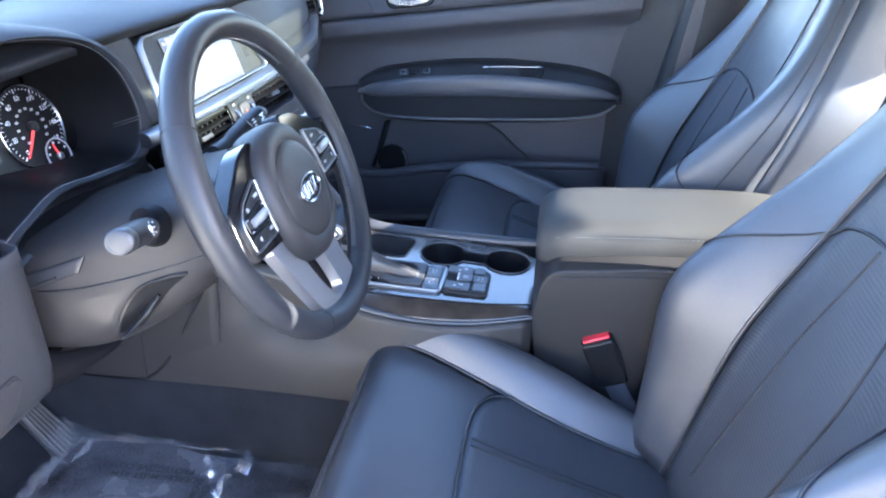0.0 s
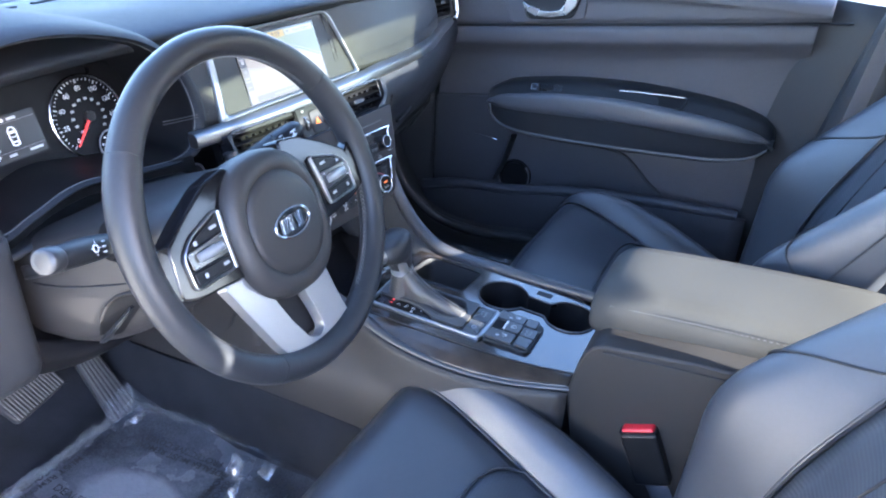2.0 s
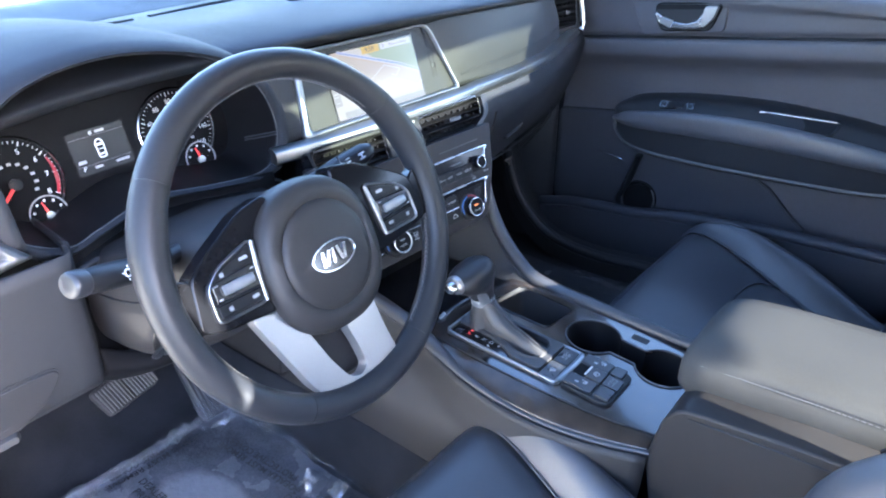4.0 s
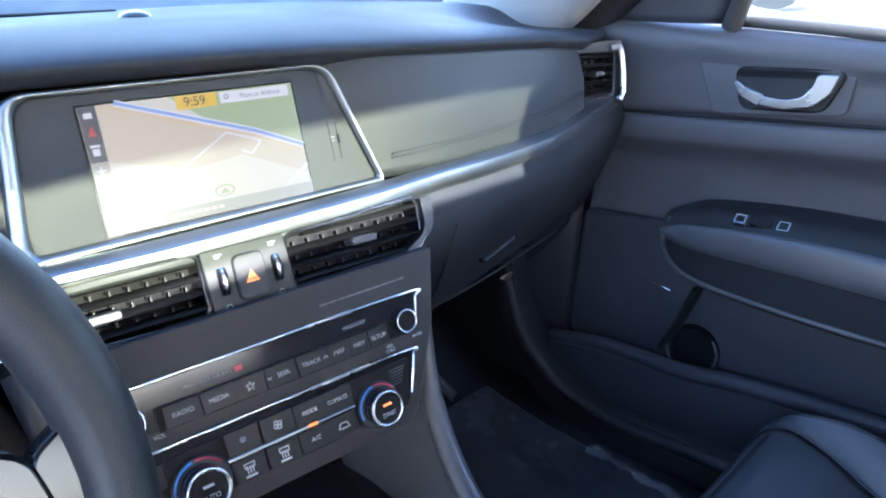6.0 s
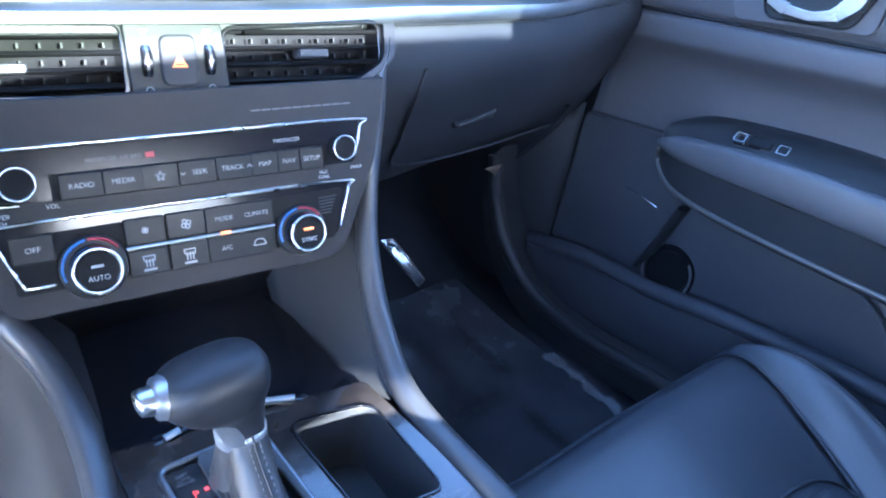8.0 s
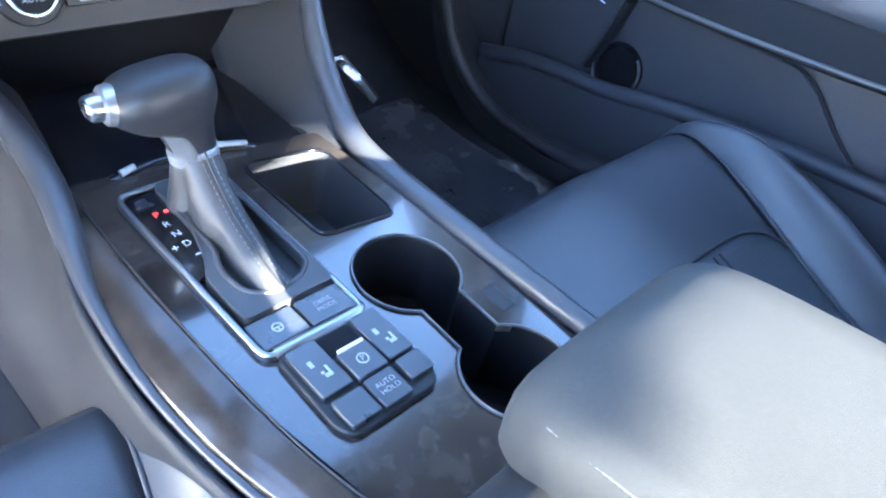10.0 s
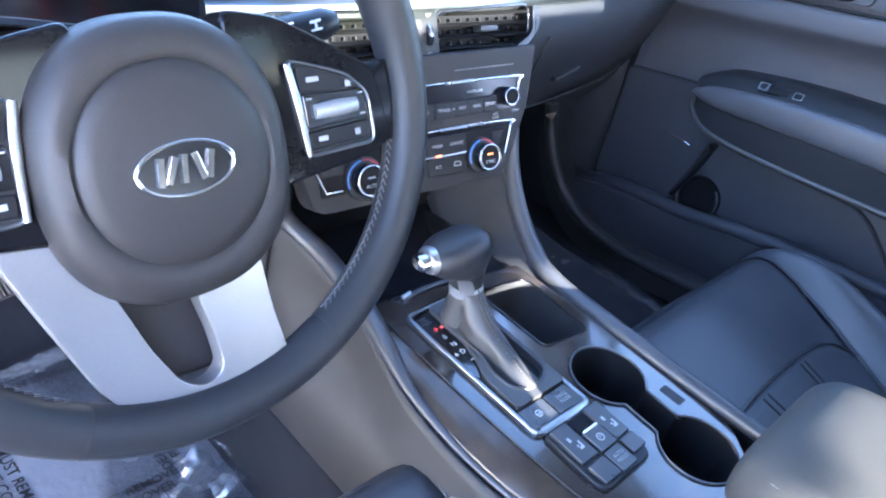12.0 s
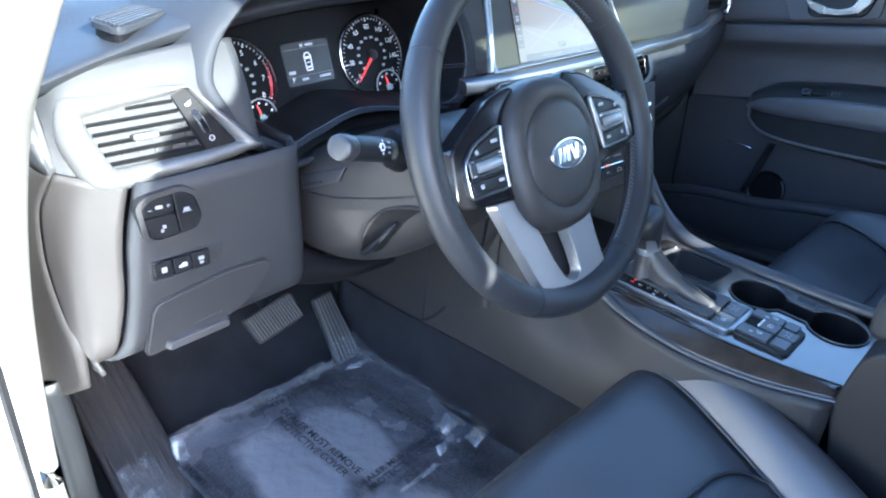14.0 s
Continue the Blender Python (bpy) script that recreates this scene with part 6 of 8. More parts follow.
# lower spoke
vee = [(-0.101, -0.045), (-0.0835, -0.092), (-0.066, -0.137), (-0.049, -0.160), (-0.034, -0.1715), (-0.012, -0.1765), (0.023, -0.1765), (0.041, -0.171), (0.048, -0.159), (0.0415, -0.122), (0.0365, -0.05), (-0.006, -0.05), (-0.0045, -0.10), (0.0005, -0.122), (0.003, -0.147), (-0.010, -0.1540), (-0.0240, -0.146), (-0.0370, -0.12), (-0.047, -0.09), (-0.062, -0.05)]
bm = bmesh.new()
prism(bm, W, rounded(vee, 0.007, 5), -0.013, 0.0015)
part("lower_spoke", bm, spoke_silver, wh, "silver V-shaped lower spoke", bevel=0.0045, segs=3)
bm = bmesh.new()
prism(bm, W, rounded([(-0.060, -0.05), (-0.026, -0.152), (0.020, -0.155), (0.036, -0.05)], 0.01), -0.036, -0.022)
part("spoke_back", bm, brown_plastic, wh, bevel=0.004)
# airbag cover
HB = W.sub(-0.006, -0.019, -0.007)


def pad_loop(rx, ry, d, e=2.35, n=56):
    out = []
    for k in range(n):
        t = 2 * math.pi * k / n
        c, s = math.cos(t), math.sin(t)
        out.append(HB.p(rx * abs(c) ** (2 / e) * math.copysign(1, c), ry * abs(s) ** (2 / e) * math.copysign(1, s), d))
    return out


bm = bmesh.new()
loops = [pad_loop(*q) for q in ((0.069, 0.076, -0.016), (0.0715, 0.0785, 0.000), (0.0712, 0.0780, 0.012), (0.0685, 0.0745, 0.021), (0.062, 0.067, 0.0262), (0.0555, 0.0575, 0.028))]
loops += [pad_loop(0.0545, 0.0555, 0.0262, 2.05), pad_loop(0.0535, 0.0545, 0.0258, 2.05)]
loops += [pad_loop(0.0525, 0.0535, 0.0278, 2.05), pad_loop(0.044, 0.045, 0.0300, 2.05), pad_loop(0.022, 0.023, 0.0318), pad_loop(0.002, 0.002, 0.0322)]
loft(bm, loops)
part("airbag_cover", bm, brown_plastic, wh, "matt black airbag cover", auto=60)
EP = HB.sub(0.0, -0.002, 0.0305)
bm = bmesh.new()
prism(bm, EP, oval(0.0265, 0.0135, 40), -0.001, 0.0022)
badge = part("emblem", bm, gloss_black, wh, "oval emblem with chrome bars")
ring("emblem_ring", EP, oval(0.0285, 0.0152, 40), oval(0.0258, 0.0128, 40), -0.001, 0.0042, bright_chrome, badge, bevel=0.001)
for x, w, t in ((-0.0145, 0.0042, 8), (-0.0085, 0.0042, 24), (-0.0015, 0.0040, 8), (0.0065, 0.0042, -14), (0.0130, 0.0042, 14)):
    bm = bmesh.new()
    box(bm, EP.sub(x, 0.0, 0.002, -t), w, 0.0155, 0.0, 0.0022)
    part("emblem_bar", bm, bright_chrome, badge, smooth=False, bevel=0.0005)
bars("airbag_words", HB, [(-0.003 + 0.0034 * k, -0.0375, 0.0026, 0.003) for k in range(5)], dim_print, wh, 0.0303)
bars("horn_marks", HB, [(-0.026, 0.026, 0.004, 0.002), (0.026, 0.028, 0.004, 0.002)], dim_print, wh, 0.0302)

# ---------- steering column ----------
col = thing("steering_column", "grey-black plastic steering column cover with tilt lever", "steering column")
bm = bmesh.new()
loops = []
for y, zt, zb, w in ((0.072, 0.915, 0.850, 0.045), (0.082, 0.925, 0.828, 0.068), (0.105, 0.925, 0.800, 0.086), (0.15, 0.912, 0.762, 0.098), (0.20, 0.893, 0.728, 0.108), (0.25, 0.873, 0.709, 0.114), (0.30, 0.852, 0.704, 0.116), (0.36, 0.832, 0.70, 0.116)):
    zc, h = (zt + zb) / 2, (zt - zb) / 2
    loop = []
    for k in range(44):
        t = 2 * math.pi * k / 44
        c, s = math.cos(t), math.sin(t)
        e = 4.6 if s > 0 else 3.3
        loop.append(Vector((-0.362 + w * abs(c) ** (2 / e) * math.copysign(1, c), y, zc + h * abs(s) ** (2 / e) * math.copysign(1, s))))
    loops.append(loop)
fine = [crom([l[k] for l in loops], 28) for k in range(44)]
loft(bm, [[fine[k][i] for k in range(44)] for i in range(28)])
bm.normal_update()
shroud_tree = BVHTree.FromBMesh(bm)
part("shroud", bm, brown_plastic, col, auto=60)


def on_shroud(x, z, lift):
    """A point on the side of the shroud, seen from the driver's door."""
    way = Vector((0.72, 0.56, -0.42)).normalized()
    hit = shroud_tree.ray_cast(Vector((x, 0.2, z)) - way * 0.3, way)
    return hit[0] + hit[1] * lift * (1 if hit[1].dot(way) < 0 else -1)


def beside(y, z, lift=0.0008):
    """A point on the driver's side of the shroud."""
    hit = shroud_tree.ray_cast(Vector((-0.70, y, z)), Vector((1, 0, 0)))
    return hit[0] + Vector((-lift, 0, 0))


rod("split_line", [beside(y, z) for y, z in ((0.098, 0.853), (0.14, 0.840), (0.19, 0.826), (0.235, 0.815), (0.28, 0.808))], 0.0013, seam_black, col, n=30, seg=6)
corner = lambda u, v: beside((0.294 + (0.218 - 0.294) * u) * (1 - v) + (0.288 + (0.226 - 0.288) * u) * v, (0.826 + 0.030 * u) * (1 - v) + (0.811 + 0.026 * u) * v, 0.004)
bm = bmesh.new()
grid(bm, [[corner(a / 8, b / 4) for b in range(5)] for a in range(9)])
part("column_flap", bm, knob_grey, col, "small grey cover flap with a slot", solid=0.004, bevel=0.001)
rod("flap_slot", [corner(u, 0.72) + Vector((-0.0022, 0, 0)) for u in (0.06, 0.3, 0.58)], 0.0010, seam_black, col, n=12, seg=5)
# dark almond slot of the tilt lever
edge = [(-0.472, 0.762), (-0.455, 0.782), (-0.425, 0.793), (-0.385, 0.786), (-0.345, 0.772), (-0.375, 0.768), (-0.405, 0.757), (-0.435, 0.748)]
bm = bmesh.new()
ringv = [bm.verts.new(on_shroud(x, z, 0.0012)) for x, z in [(q.x, q.y) for q in crom([(a, b, 0) for a, b in edge], 32, True)]]
midv = [bm.verts.new(on_shroud(-0.42 + (q.x + 0.42) * 0.5, 0.772 + (q.y - 0.772) * 0.5, 0.0012)) for q in crom([(a, b, 0) for a, b in edge], 32, True)]
for k in range(32):
    bm.faces.new((ringv[k], ringv[(k + 1) % 32], midv[(k + 1) % 32], midv[k]))
bm.faces.new(midv)
part("lever_slot", bm, pit_black, col, "dark slot for the tilt lever")
rod("slot_lip", [on_shroud(x, z, 0.0015) for x, z in edge[:5]], 0.002, brown_plastic, col, n=30, seg=6)
skin("gap_cover", [[(-0.50, 0.285, 0.842), (-0.36, 0.285, 0.852), (-0.22, 0.275, 0.842)], [(-0.50, 0.33, 0.840), (-0.36, 0.33, 0.848), (-0.22, 0.33, 0.840)], [(-0.50, 0.40, 0.838), (-0.36, 0.40, 0.845), (-0.22, 0.40, 0.838)]], 8, 12, dark_plastic, col, "soft black cover behind the column")
# Near black stands in for the shade behind the column.
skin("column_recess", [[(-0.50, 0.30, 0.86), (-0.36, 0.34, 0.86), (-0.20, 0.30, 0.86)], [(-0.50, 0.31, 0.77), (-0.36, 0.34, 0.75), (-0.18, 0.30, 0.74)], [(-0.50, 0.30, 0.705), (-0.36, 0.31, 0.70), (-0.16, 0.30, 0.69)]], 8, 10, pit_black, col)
bm = bmesh.new()
tube(bm, [on_shroud(-0.395, 0.772, 0.002), on_shroud(-0.42, 0.766, 0.008), on_shroud(-0.445, 0.760, 0.012), on_shroud(-0.460, 0.757, 0.010)], [0.004, 0.006, 0.008, 0.005], 12, 14, flat=0.45)
part("tilt_lever", bm, dark_plastic, col, "black tilt lever")


def stalk(name, pts, label, s):
    t = thing(name, label, "stalk", group="column stalks")
    bm = bmesh.new()
    tube(bm, pts[:3], [0.011, 0.010, 0.0135], 16, 14, flat=0.85)
    part("stem", bm, dark_plastic, t)
    bm = bmesh.new()
    tube(bm, pts[2:], [0.0130, 0.0140, 0.0140, 0.0132, 0.009], 20, 20, flat=0.88)
    part("grip", bm, dark_plastic, t, "black grip with printed symbols")
    return t


ls = stalk("light_stalk", [(-0.445, 0.145, 0.895), (-0.475, 0.135, 0.900), (-0.495, 0.128, 0.906), (-0.515, 0.122, 0.913), (-0.535, 0.116, 0.920), (-0.553, 0.111, 0.926), (-0.565, 0.108, 0.930)], "black light stalk with a grey end knob", -1)
bm = bmesh.new()
tube(bm, [(-0.5590, 0.1095, 0.9282), (-0.5605, 0.109, 0.9288), (-0.5675, 0.107, 0.9312), (-0.5710, 0.106, 0.9324), (-0.5720, 0.1058, 0.9327)], [0.0130, 0.0138, 0.0136, 0.0124, 0.007], 24, 16, flat=0.9)
part("end_knob", bm, knob_grey, ls, "lighter grey end knob")
axis = Vector((0.93, 0.28, -0.33)).normalized()
face = Vector((-0.30, -0.85, 0.42))
face = (face - axis * face.dot(axis)).normalized()
q = Plane(Vector((-0.524, 0.1193, 0.9162)) + face * 0.0140, axis, face.cross(axis))
ring("lamp_mark", q, oval(0.004, 0.004, 14), oval(0.003, 0.003, 14), -0.001, 0.0006, white_print, ls)
bars("marks", q, [(0.012, 0.005, 0.005, 0.0015), (0.012, 0.0, 0.005, 0.0015), (0.012, -0.005, 0.005, 0.0015), (0.0, 0.006, 0.001, 0.002), (0.0, -0.006, 0.001, 0.002), (0.006, 0, 0.002, 0.001), (-0.006, 0, 0.002, 0.001)], white_print, ls, 0.0006)
turned("socket", Plane((-0.470, 0.135, 0.898), (0.25, 0.93, 0.1), (0.25, 0, 0.97)), [(0.019, -0.012), (0.0225, -0.002), (0.0225, 0.002), (0.017, 0.003), (0.012, -0.004)], pit_black, ls, "round black boot at the column")
rs = stalk("wiper_stalk", [(-0.285, 0.150, 0.905), (-0.262, 0.145, 0.908), (-0.242, 0.140, 0.912), (-0.224, 0.137, 0.916), (-0.206, 0.134, 0.920), (-0.190, 0.131, 0.924), (-0.180, 0.130, 0.926)], "black wiper stalk with printed symbols", 1)
q = Plane((-0.212, 0.1205, 0.926), (0.95, -0.1, 0.2), (-0.1, 0.3, 0.95))
bars("marks", q, [(-0.012 + 0.0, 0.006 - 0.004 * k, 0.006, 0.0012) for k in range(4)] + [(0.008, 0.003, 0.009, 0.002), (0.008, -0.003, 0.009, 0.0016), (0.008, 0.0, 0.002, 0.006)], white_print, rs, 0.0012)
rod("bright_ring", [q.p(-0.020, -0.014, -0.006), q.p(-0.021, 0, 0.001), q.p(-0.020, 0.013, -0.006)], 0.0012, chrome, rs, n=10, seg=5)
stb = thing("start_button", "round black start button with a satin ring beside the column", "button")
q = Plane((-0.192, 0.304, 0.828), (1, -0.1, 0), (0, 0.3, 0.95))
turned("ring", q, [(0.0150, -0.014), (0.0150, 0.002), (0.0130, 0.004), (0.0115, 0.002)], soft_chrome, stb, "satin chrome ring")
turned("cap", q, [(0.0115, -0.004), (0.0115, 0.002), (0.010, 0.003), (0.001, 0.003)], dark_plastic, stb)

# ---------- instrument cluster ----------
cl = thing("instrument_cluster", "lit instrument cluster with two dials under a black hood", "instrument cluster")
HO = [(-0.572, 0.955), (-0.562, 0.922), (-0.537, 0.886), (-0.487, 0.858), (-0.445, 0.866), (-0.375, 0.880), (-0.290, 0.866), (-0.212, 0.856), (-0.179, 0.872), (-0.168, 0.922), (-0.190, 0.980), (-0.252, 1.026), (-0.370, 1.052), (-0.475, 1.042), (-0.545, 1.000)]
rim_pts = crom([(x, z, 0) for x, z in HO], 84, True)
cxy = Vector((-0.372, 0.945))


def hood_loop(k_in, y, top_back=0.0):
    out = []
    for q in rim_pts:
        p = Vector((q.x, q.y))
        p = cxy + (p - cxy) * k_in
        f = max(0.0, (q.y - 0.90) / 0.15)
        out.append(Vector((p.x, y + top_back * f, p.y)))
    return out


bm = bmesh.new()
grid(bm, [hood_loop(1.02, 0.52, 0.08), hood_loop(1.10, 0.44, 0.06), hood_loop(1.12, 0.36, 0.04), hood_loop(1.09, 0.318, 0.028), hood_loop(1.04, 0.302, 0.022), hood_loop(1.0, 0.300, 0.020), hood_loop(0.975, 0.304, 0.020), hood_loop(0.962, 0.312, 0.018)], close_v=True)
part("hood", bm, dash_soft, cl, "soft black cluster hood", auto=70)
bm = bmesh.new()
grid(bm, [hood_loop(0.962, 0.312, 0.018), hood_loop(0.945, 0.330, 0.014), hood_loop(0.925, 0.365, 0.016), hood_loop(0.90, 0.412, 0.02), hood_loop(0.885, 0.455, 0.02)], close_v=True)
part("hood_lining", bm, gloss_lining, cl, "smooth black inside of the cluster hood", auto=70)
rod("bezel_line", [q for q in hood_loop(0.966, 0.309, 0.018)], 0.0008, satin_grey, cl, "thin bright line round the cluster opening", closed=True, seg=6)
K = Plane((-0.374, 0.407, 0.915), (1, 0, 0), (0, 0.30, 0.95))
plate("backing", K, [(q.x + 0.374, (q.z - 0.915) / 0.95) for q in hood_loop(0.92, 0.40)], -0.008, -0.001, dial_black, cl)


def dial(x, y, r, words, a0, a1, red, needle_a, sub_a, parent):
    q = K.sub(x, y, 0.0)
    d = turned("dial", q, [(r, -0.001), (r, 0.0005), (r * 0.2, 0.001), (0.001, 0.001)], dial_black, parent, "black dial face with white scale", 48)
    turned("dial_ring", q, [(r * 1.0, 0.0), (r * 1.03, 0.003), (r * 1.06, 0.002), (r * 1.06, -0.002)], chrome, d, "thin bright dial ring", 48)
    n = len(words)
    bm = bmesh.new()
    for k in range((n - 1) * 5 + 1):
        a = radians(a0 + (a1 - a0) * k / ((n - 1) * 5))
        ln = 0.10 if k % 5 == 0 else 0.055
        c = Vector((math.cos(a), math.sin(a)))
        s = q.sub(c.x * r * (0.95 - ln / 2), c.y * r * (0.95 - ln / 2), 0.0012, math.degrees(a))
        box(bm, s, r * ln, 0.0011 if k % 5 == 0 else 0.0006, 0, 0.0004)
    part("ticks", bm, white_print, d, smooth=False)
    for k, w in enumerate(words):
        a = radians(a0 + (a1 - a0) * k / (n - 1))
        if w:
            writing(w, q, r * 0.17, white_print, d, math.cos(a) * r * 0.72, math.sin(a) * r * 0.72, 0.0014)
    bars("inner_scale", q, [(math.cos(radians(a0 + (a1 - a0) * k / 11)) * r * 0.45, math.sin(radians(a0 + (a1 - a0) * k / 11)) * r * 0.45, r * 0.09, r * 0.06) for k in range(12)], grey_print, d, 0.0014)
    if red:
        rod("red_zone", [q.p(math.cos(radians(t)) * r * 0.90, math.sin(radians(t)) * r * 0.90, 0.0016) for t in np.linspace(red[0], red[1], 10)], 0.0024, red_print, d, seg=5, flat=0.3)
    a = radians(needle_a)
    bm = bmesh.new()
    tube(bm, [q.p(0, 0, 0.004), q.p(math.cos(a) * r * 0.45, math.sin(a) * r * 0.45, 0.004), q.p(math.cos(a) * r * 0.86, math.sin(a) * r * 0.86, 0.003)], [0.0020, 0.0016, 0.0008], 6)
    part("needle", bm, red_lit, d, "red needle")
    turned("needle_cap", q, [(r * 0.13, 0.001), (r * 0.13, 0.006), (r * 0.10, 0.007), (0.001, 0.007)], dark_plastic, d)
    # small gauge
    g = K.sub(x + sub_a[0], y + sub_a[1], 0.0012)
    turned("small_dial", g, [(r * 0.42, -0.001), (r * 0.42, 0.0016), (0.001, 0.0018)], dial_black, d, seg=32)
    ring("small_ring", g, oval(r * 0.43, r * 0.43, 32), oval(r * 0.40, r * 0.40, 32), 0.001, 0.0026, grey_print, d)
    bars("small_ticks", g, [(math.cos(radians(t)) * r * 0.32, math.sin(radians(t)) * r * 0.32, r * 0.05, r * 0.05) for t in (20, 55, 90, 125, 160)], white_print, d, 0.0022)
    bm = bmesh.new()
    tube(bm, [g.p(0, -0.003, 0.003), g.p(-0.002, r * 0.14, 0.003), g.p(-0.004, r * 0.30, 0.003)], [0.0016, 0.0012, 0.0006], 6)
    part("small_needle", bm, red_lit, d, "short red needle")
    turned("small_cap", g.sub(0, -0.002), [(r * 0.10, 0.001), (r * 0.10, 0.0045), (0.001, 0.005)], chrome, d, seg=20)


dial(-0.110, -0.004, 0.053, ("0", "1", "2", "3", "4", "5", "6", "7", "8"), 222, -30, (24, -30), 222, (0.022, -0.044), cl)
dial(0.108, 0.000, 0.053, ("0", "20", "40", "60", "80", "100", "120", "140", "160"), 222, -42, None, 225, (0.018, -0.046), cl)
dp = K.sub(0.0, 0.006, 0.001)
plate("info_display", dp, rect(0.074, 0.054, 0.004), -0.002, 0.0, lit("cluster_screen", (0.030, 0.034, 0.044), 0.035), cl, "dark lit display showing a car outline")
ci = rounded([(-0.005, -0.011), (0.005, -0.011), (0.006, 0.008), (0.003, 0.013), (-0.003, 0.013), (-0.006, 0.008)], 0.003)
ring("car_symbol", dp, ci, offset(ci, 0.0016), 0.0, 0.0006, white_print, cl)
bars("car_windows", dp, [(0, 0.006, 0.007, 0.003), (0, -0.006, 0.006, 0.002), (0, 0.0, 0.006, 0.001)], white_print, cl, 0.0006)
writing("P", dp, 0.009, white_print, cl, -0.028, -0.019, 0.0006)
for item in ((-0.006, 0.022, 0.004, 0.004), (0.006, 0.022, 0.012, 0.003), (-0.010, -0.020, 0.010, 0.003), (0.022, -0.020, 0.018, 0.003), (-0.028, -0.010, 0.010, 0.004)):
    bars("display_word", dp, [item], grey_print, cl, 0.0006)
bars("display_lines", dp, [(0, 0.0185, 0.070, 0.0006), (0, -0.0155, 0.070, 0.0006)], dim_print, cl, 0.0006)

# ---------- pedals and floor cover ----------
bk = thing("brake_pedal", "grey ribbed rubber brake pedal on a black arm", "pedal")
bpl = Plane((-0.355, 0.565, 0.447), (0.985, 0.17, 0.02), (0.0, 0.62, 0.78))
plate("pad", bpl, rounded([(-0.052, -0.026), (0.045, -0.026), (0.055, 0.020), (0.042, 0.030), (-0.060, 0.026)], 0.008), -0.010, 0.003, rubber, bk, bevel=0.003)
for k in range(16):
    rod("rib", [bpl.p(-0.047 + 0.0063 * k, -0.022, 0.0034), bpl.p(-0.051 + 0.0063 * k, 0.022, 0.0034)], 0.0021, pedal_grey, bk, seg=6)
rod("arm", [bpl.p(0.01, 0.0, -0.010), (-0.36, 0.66, 0.50), (-0.36, 0.74, 0.64), (-0.36, 0.76, 0.75)], [0.011, 0.010, 0.010, 0.010], dark_plastic, bk, n=20)
gas = thing("accelerator_pedal", "long grey accelerator pedal wrapped in clear plastic film", "pedal")
gpl = Plane((-0.222, 0.565, 0.358), (0.97, 0.10, 0.0), (0.06, 0.55, 0.83))
plate("pad", gpl, rounded([(-0.034, -0.085), (0.026, -0.085), (0.024, 0.075), (-0.022, 0.075)], 0.008), -0.010, 0.003, rubber, gas, bevel=0.003)
for k in range(6):
    rod("rib", [gpl.p(-0.028 + 0.0098 * k, -0.080, 0.0034), gpl.p(-0.018 + 0.0072 * k, 0.070, 0.0034)], 0.0021, pedal_grey, gas, seg=6)
fr_ = thing("footrest", "black ribbed plastic footrest with crumpled film at its base", "footrest")
fpl = Plane((-0.640, 0.585, 0.385), (0.97, 0.0, -0.05), (0.05, 0.78, 0.62))
plate("pad", fpl, rounded([(-0.048, -0.17), (0.058, -0.16), (0.046, 0.14), (-0.050, 0.145)], 0.01), -0.012, 0.002, rubber, fr_, bevel=0.004)
for k in range(8):
    rod("rib", [fpl.p(-0.038 + 0.0122 * k, -0.155, 0.003), fpl.p(-0.040 + 0.0112 * k, 0.130, 0.003)], 0.0030, rubber, fr_, seg=6)


def crumple(name, fn, nu, nv, amp, mat, parent, label, seed, solid=0.0, freq=18):
    """A creased film over a base surface fn(u, v)."""
    rows = []
    for a in range(nu):
        row = []
        for b in range(nv):
            p = fn(a / (nu - 1), b / (nv - 1))
            h = abs(noise.noise(p * freq + Vector((seed, 0, 0)))) + 0.5 * abs(noise.noise(p * freq * 2.3 + Vector((0, seed, 0))))
            row.append(p + Vector((0.3 * (h - 0.4), 0.2 * (h - 0.4), h)) * amp)
        rows.append(row)
    bm = bmesh.new()
    grid(bm, rows)
    ob = part(name, bm, mat, parent, label, auto=180)
    ob.visible_shadow = False
    return ob


crumple("wrap", lambda u, v: gpl.p(-0.038 + 0.068 * u, -0.095 + 0.075 * v, 0.006), 22, 22, 0.012, film, gas, "crumpled clear film", 3.0, freq=40)
crumple("loose_film", lambda u, v: gpl.p(-0.055 + 0.10 * u, -0.125 + 0.055 * v, 0.012 + 0.02 * math.sin(3 * u)), 26, 18, 0.022, film, gas, "crumpled clear film", 5.0, freq=45)
crumple("loose_film", lambda u, v: fpl.p(-0.045 + 0.115 * u, -0.175 + 0.09 * v, 0.008 + 0.012 * math.sin(4 * u + 2 * v)), 28, 22, 0.020, film, fr_, "crumpled clear film", 7.0, freq=40)
mat_ = thing("floor_cover", "clear plastic protective film with black printed words on the carpet", "floor cover")
film_sheet = material("printed_film", (0.034, 0.037, 0.043), 0.20, vary=0.2, second=(0.10, 0.105, 0.12), scale=7, rough_vary=0.12, coat=0.3, grain=0.75, grain_scale=45, bump_dist=0.004)



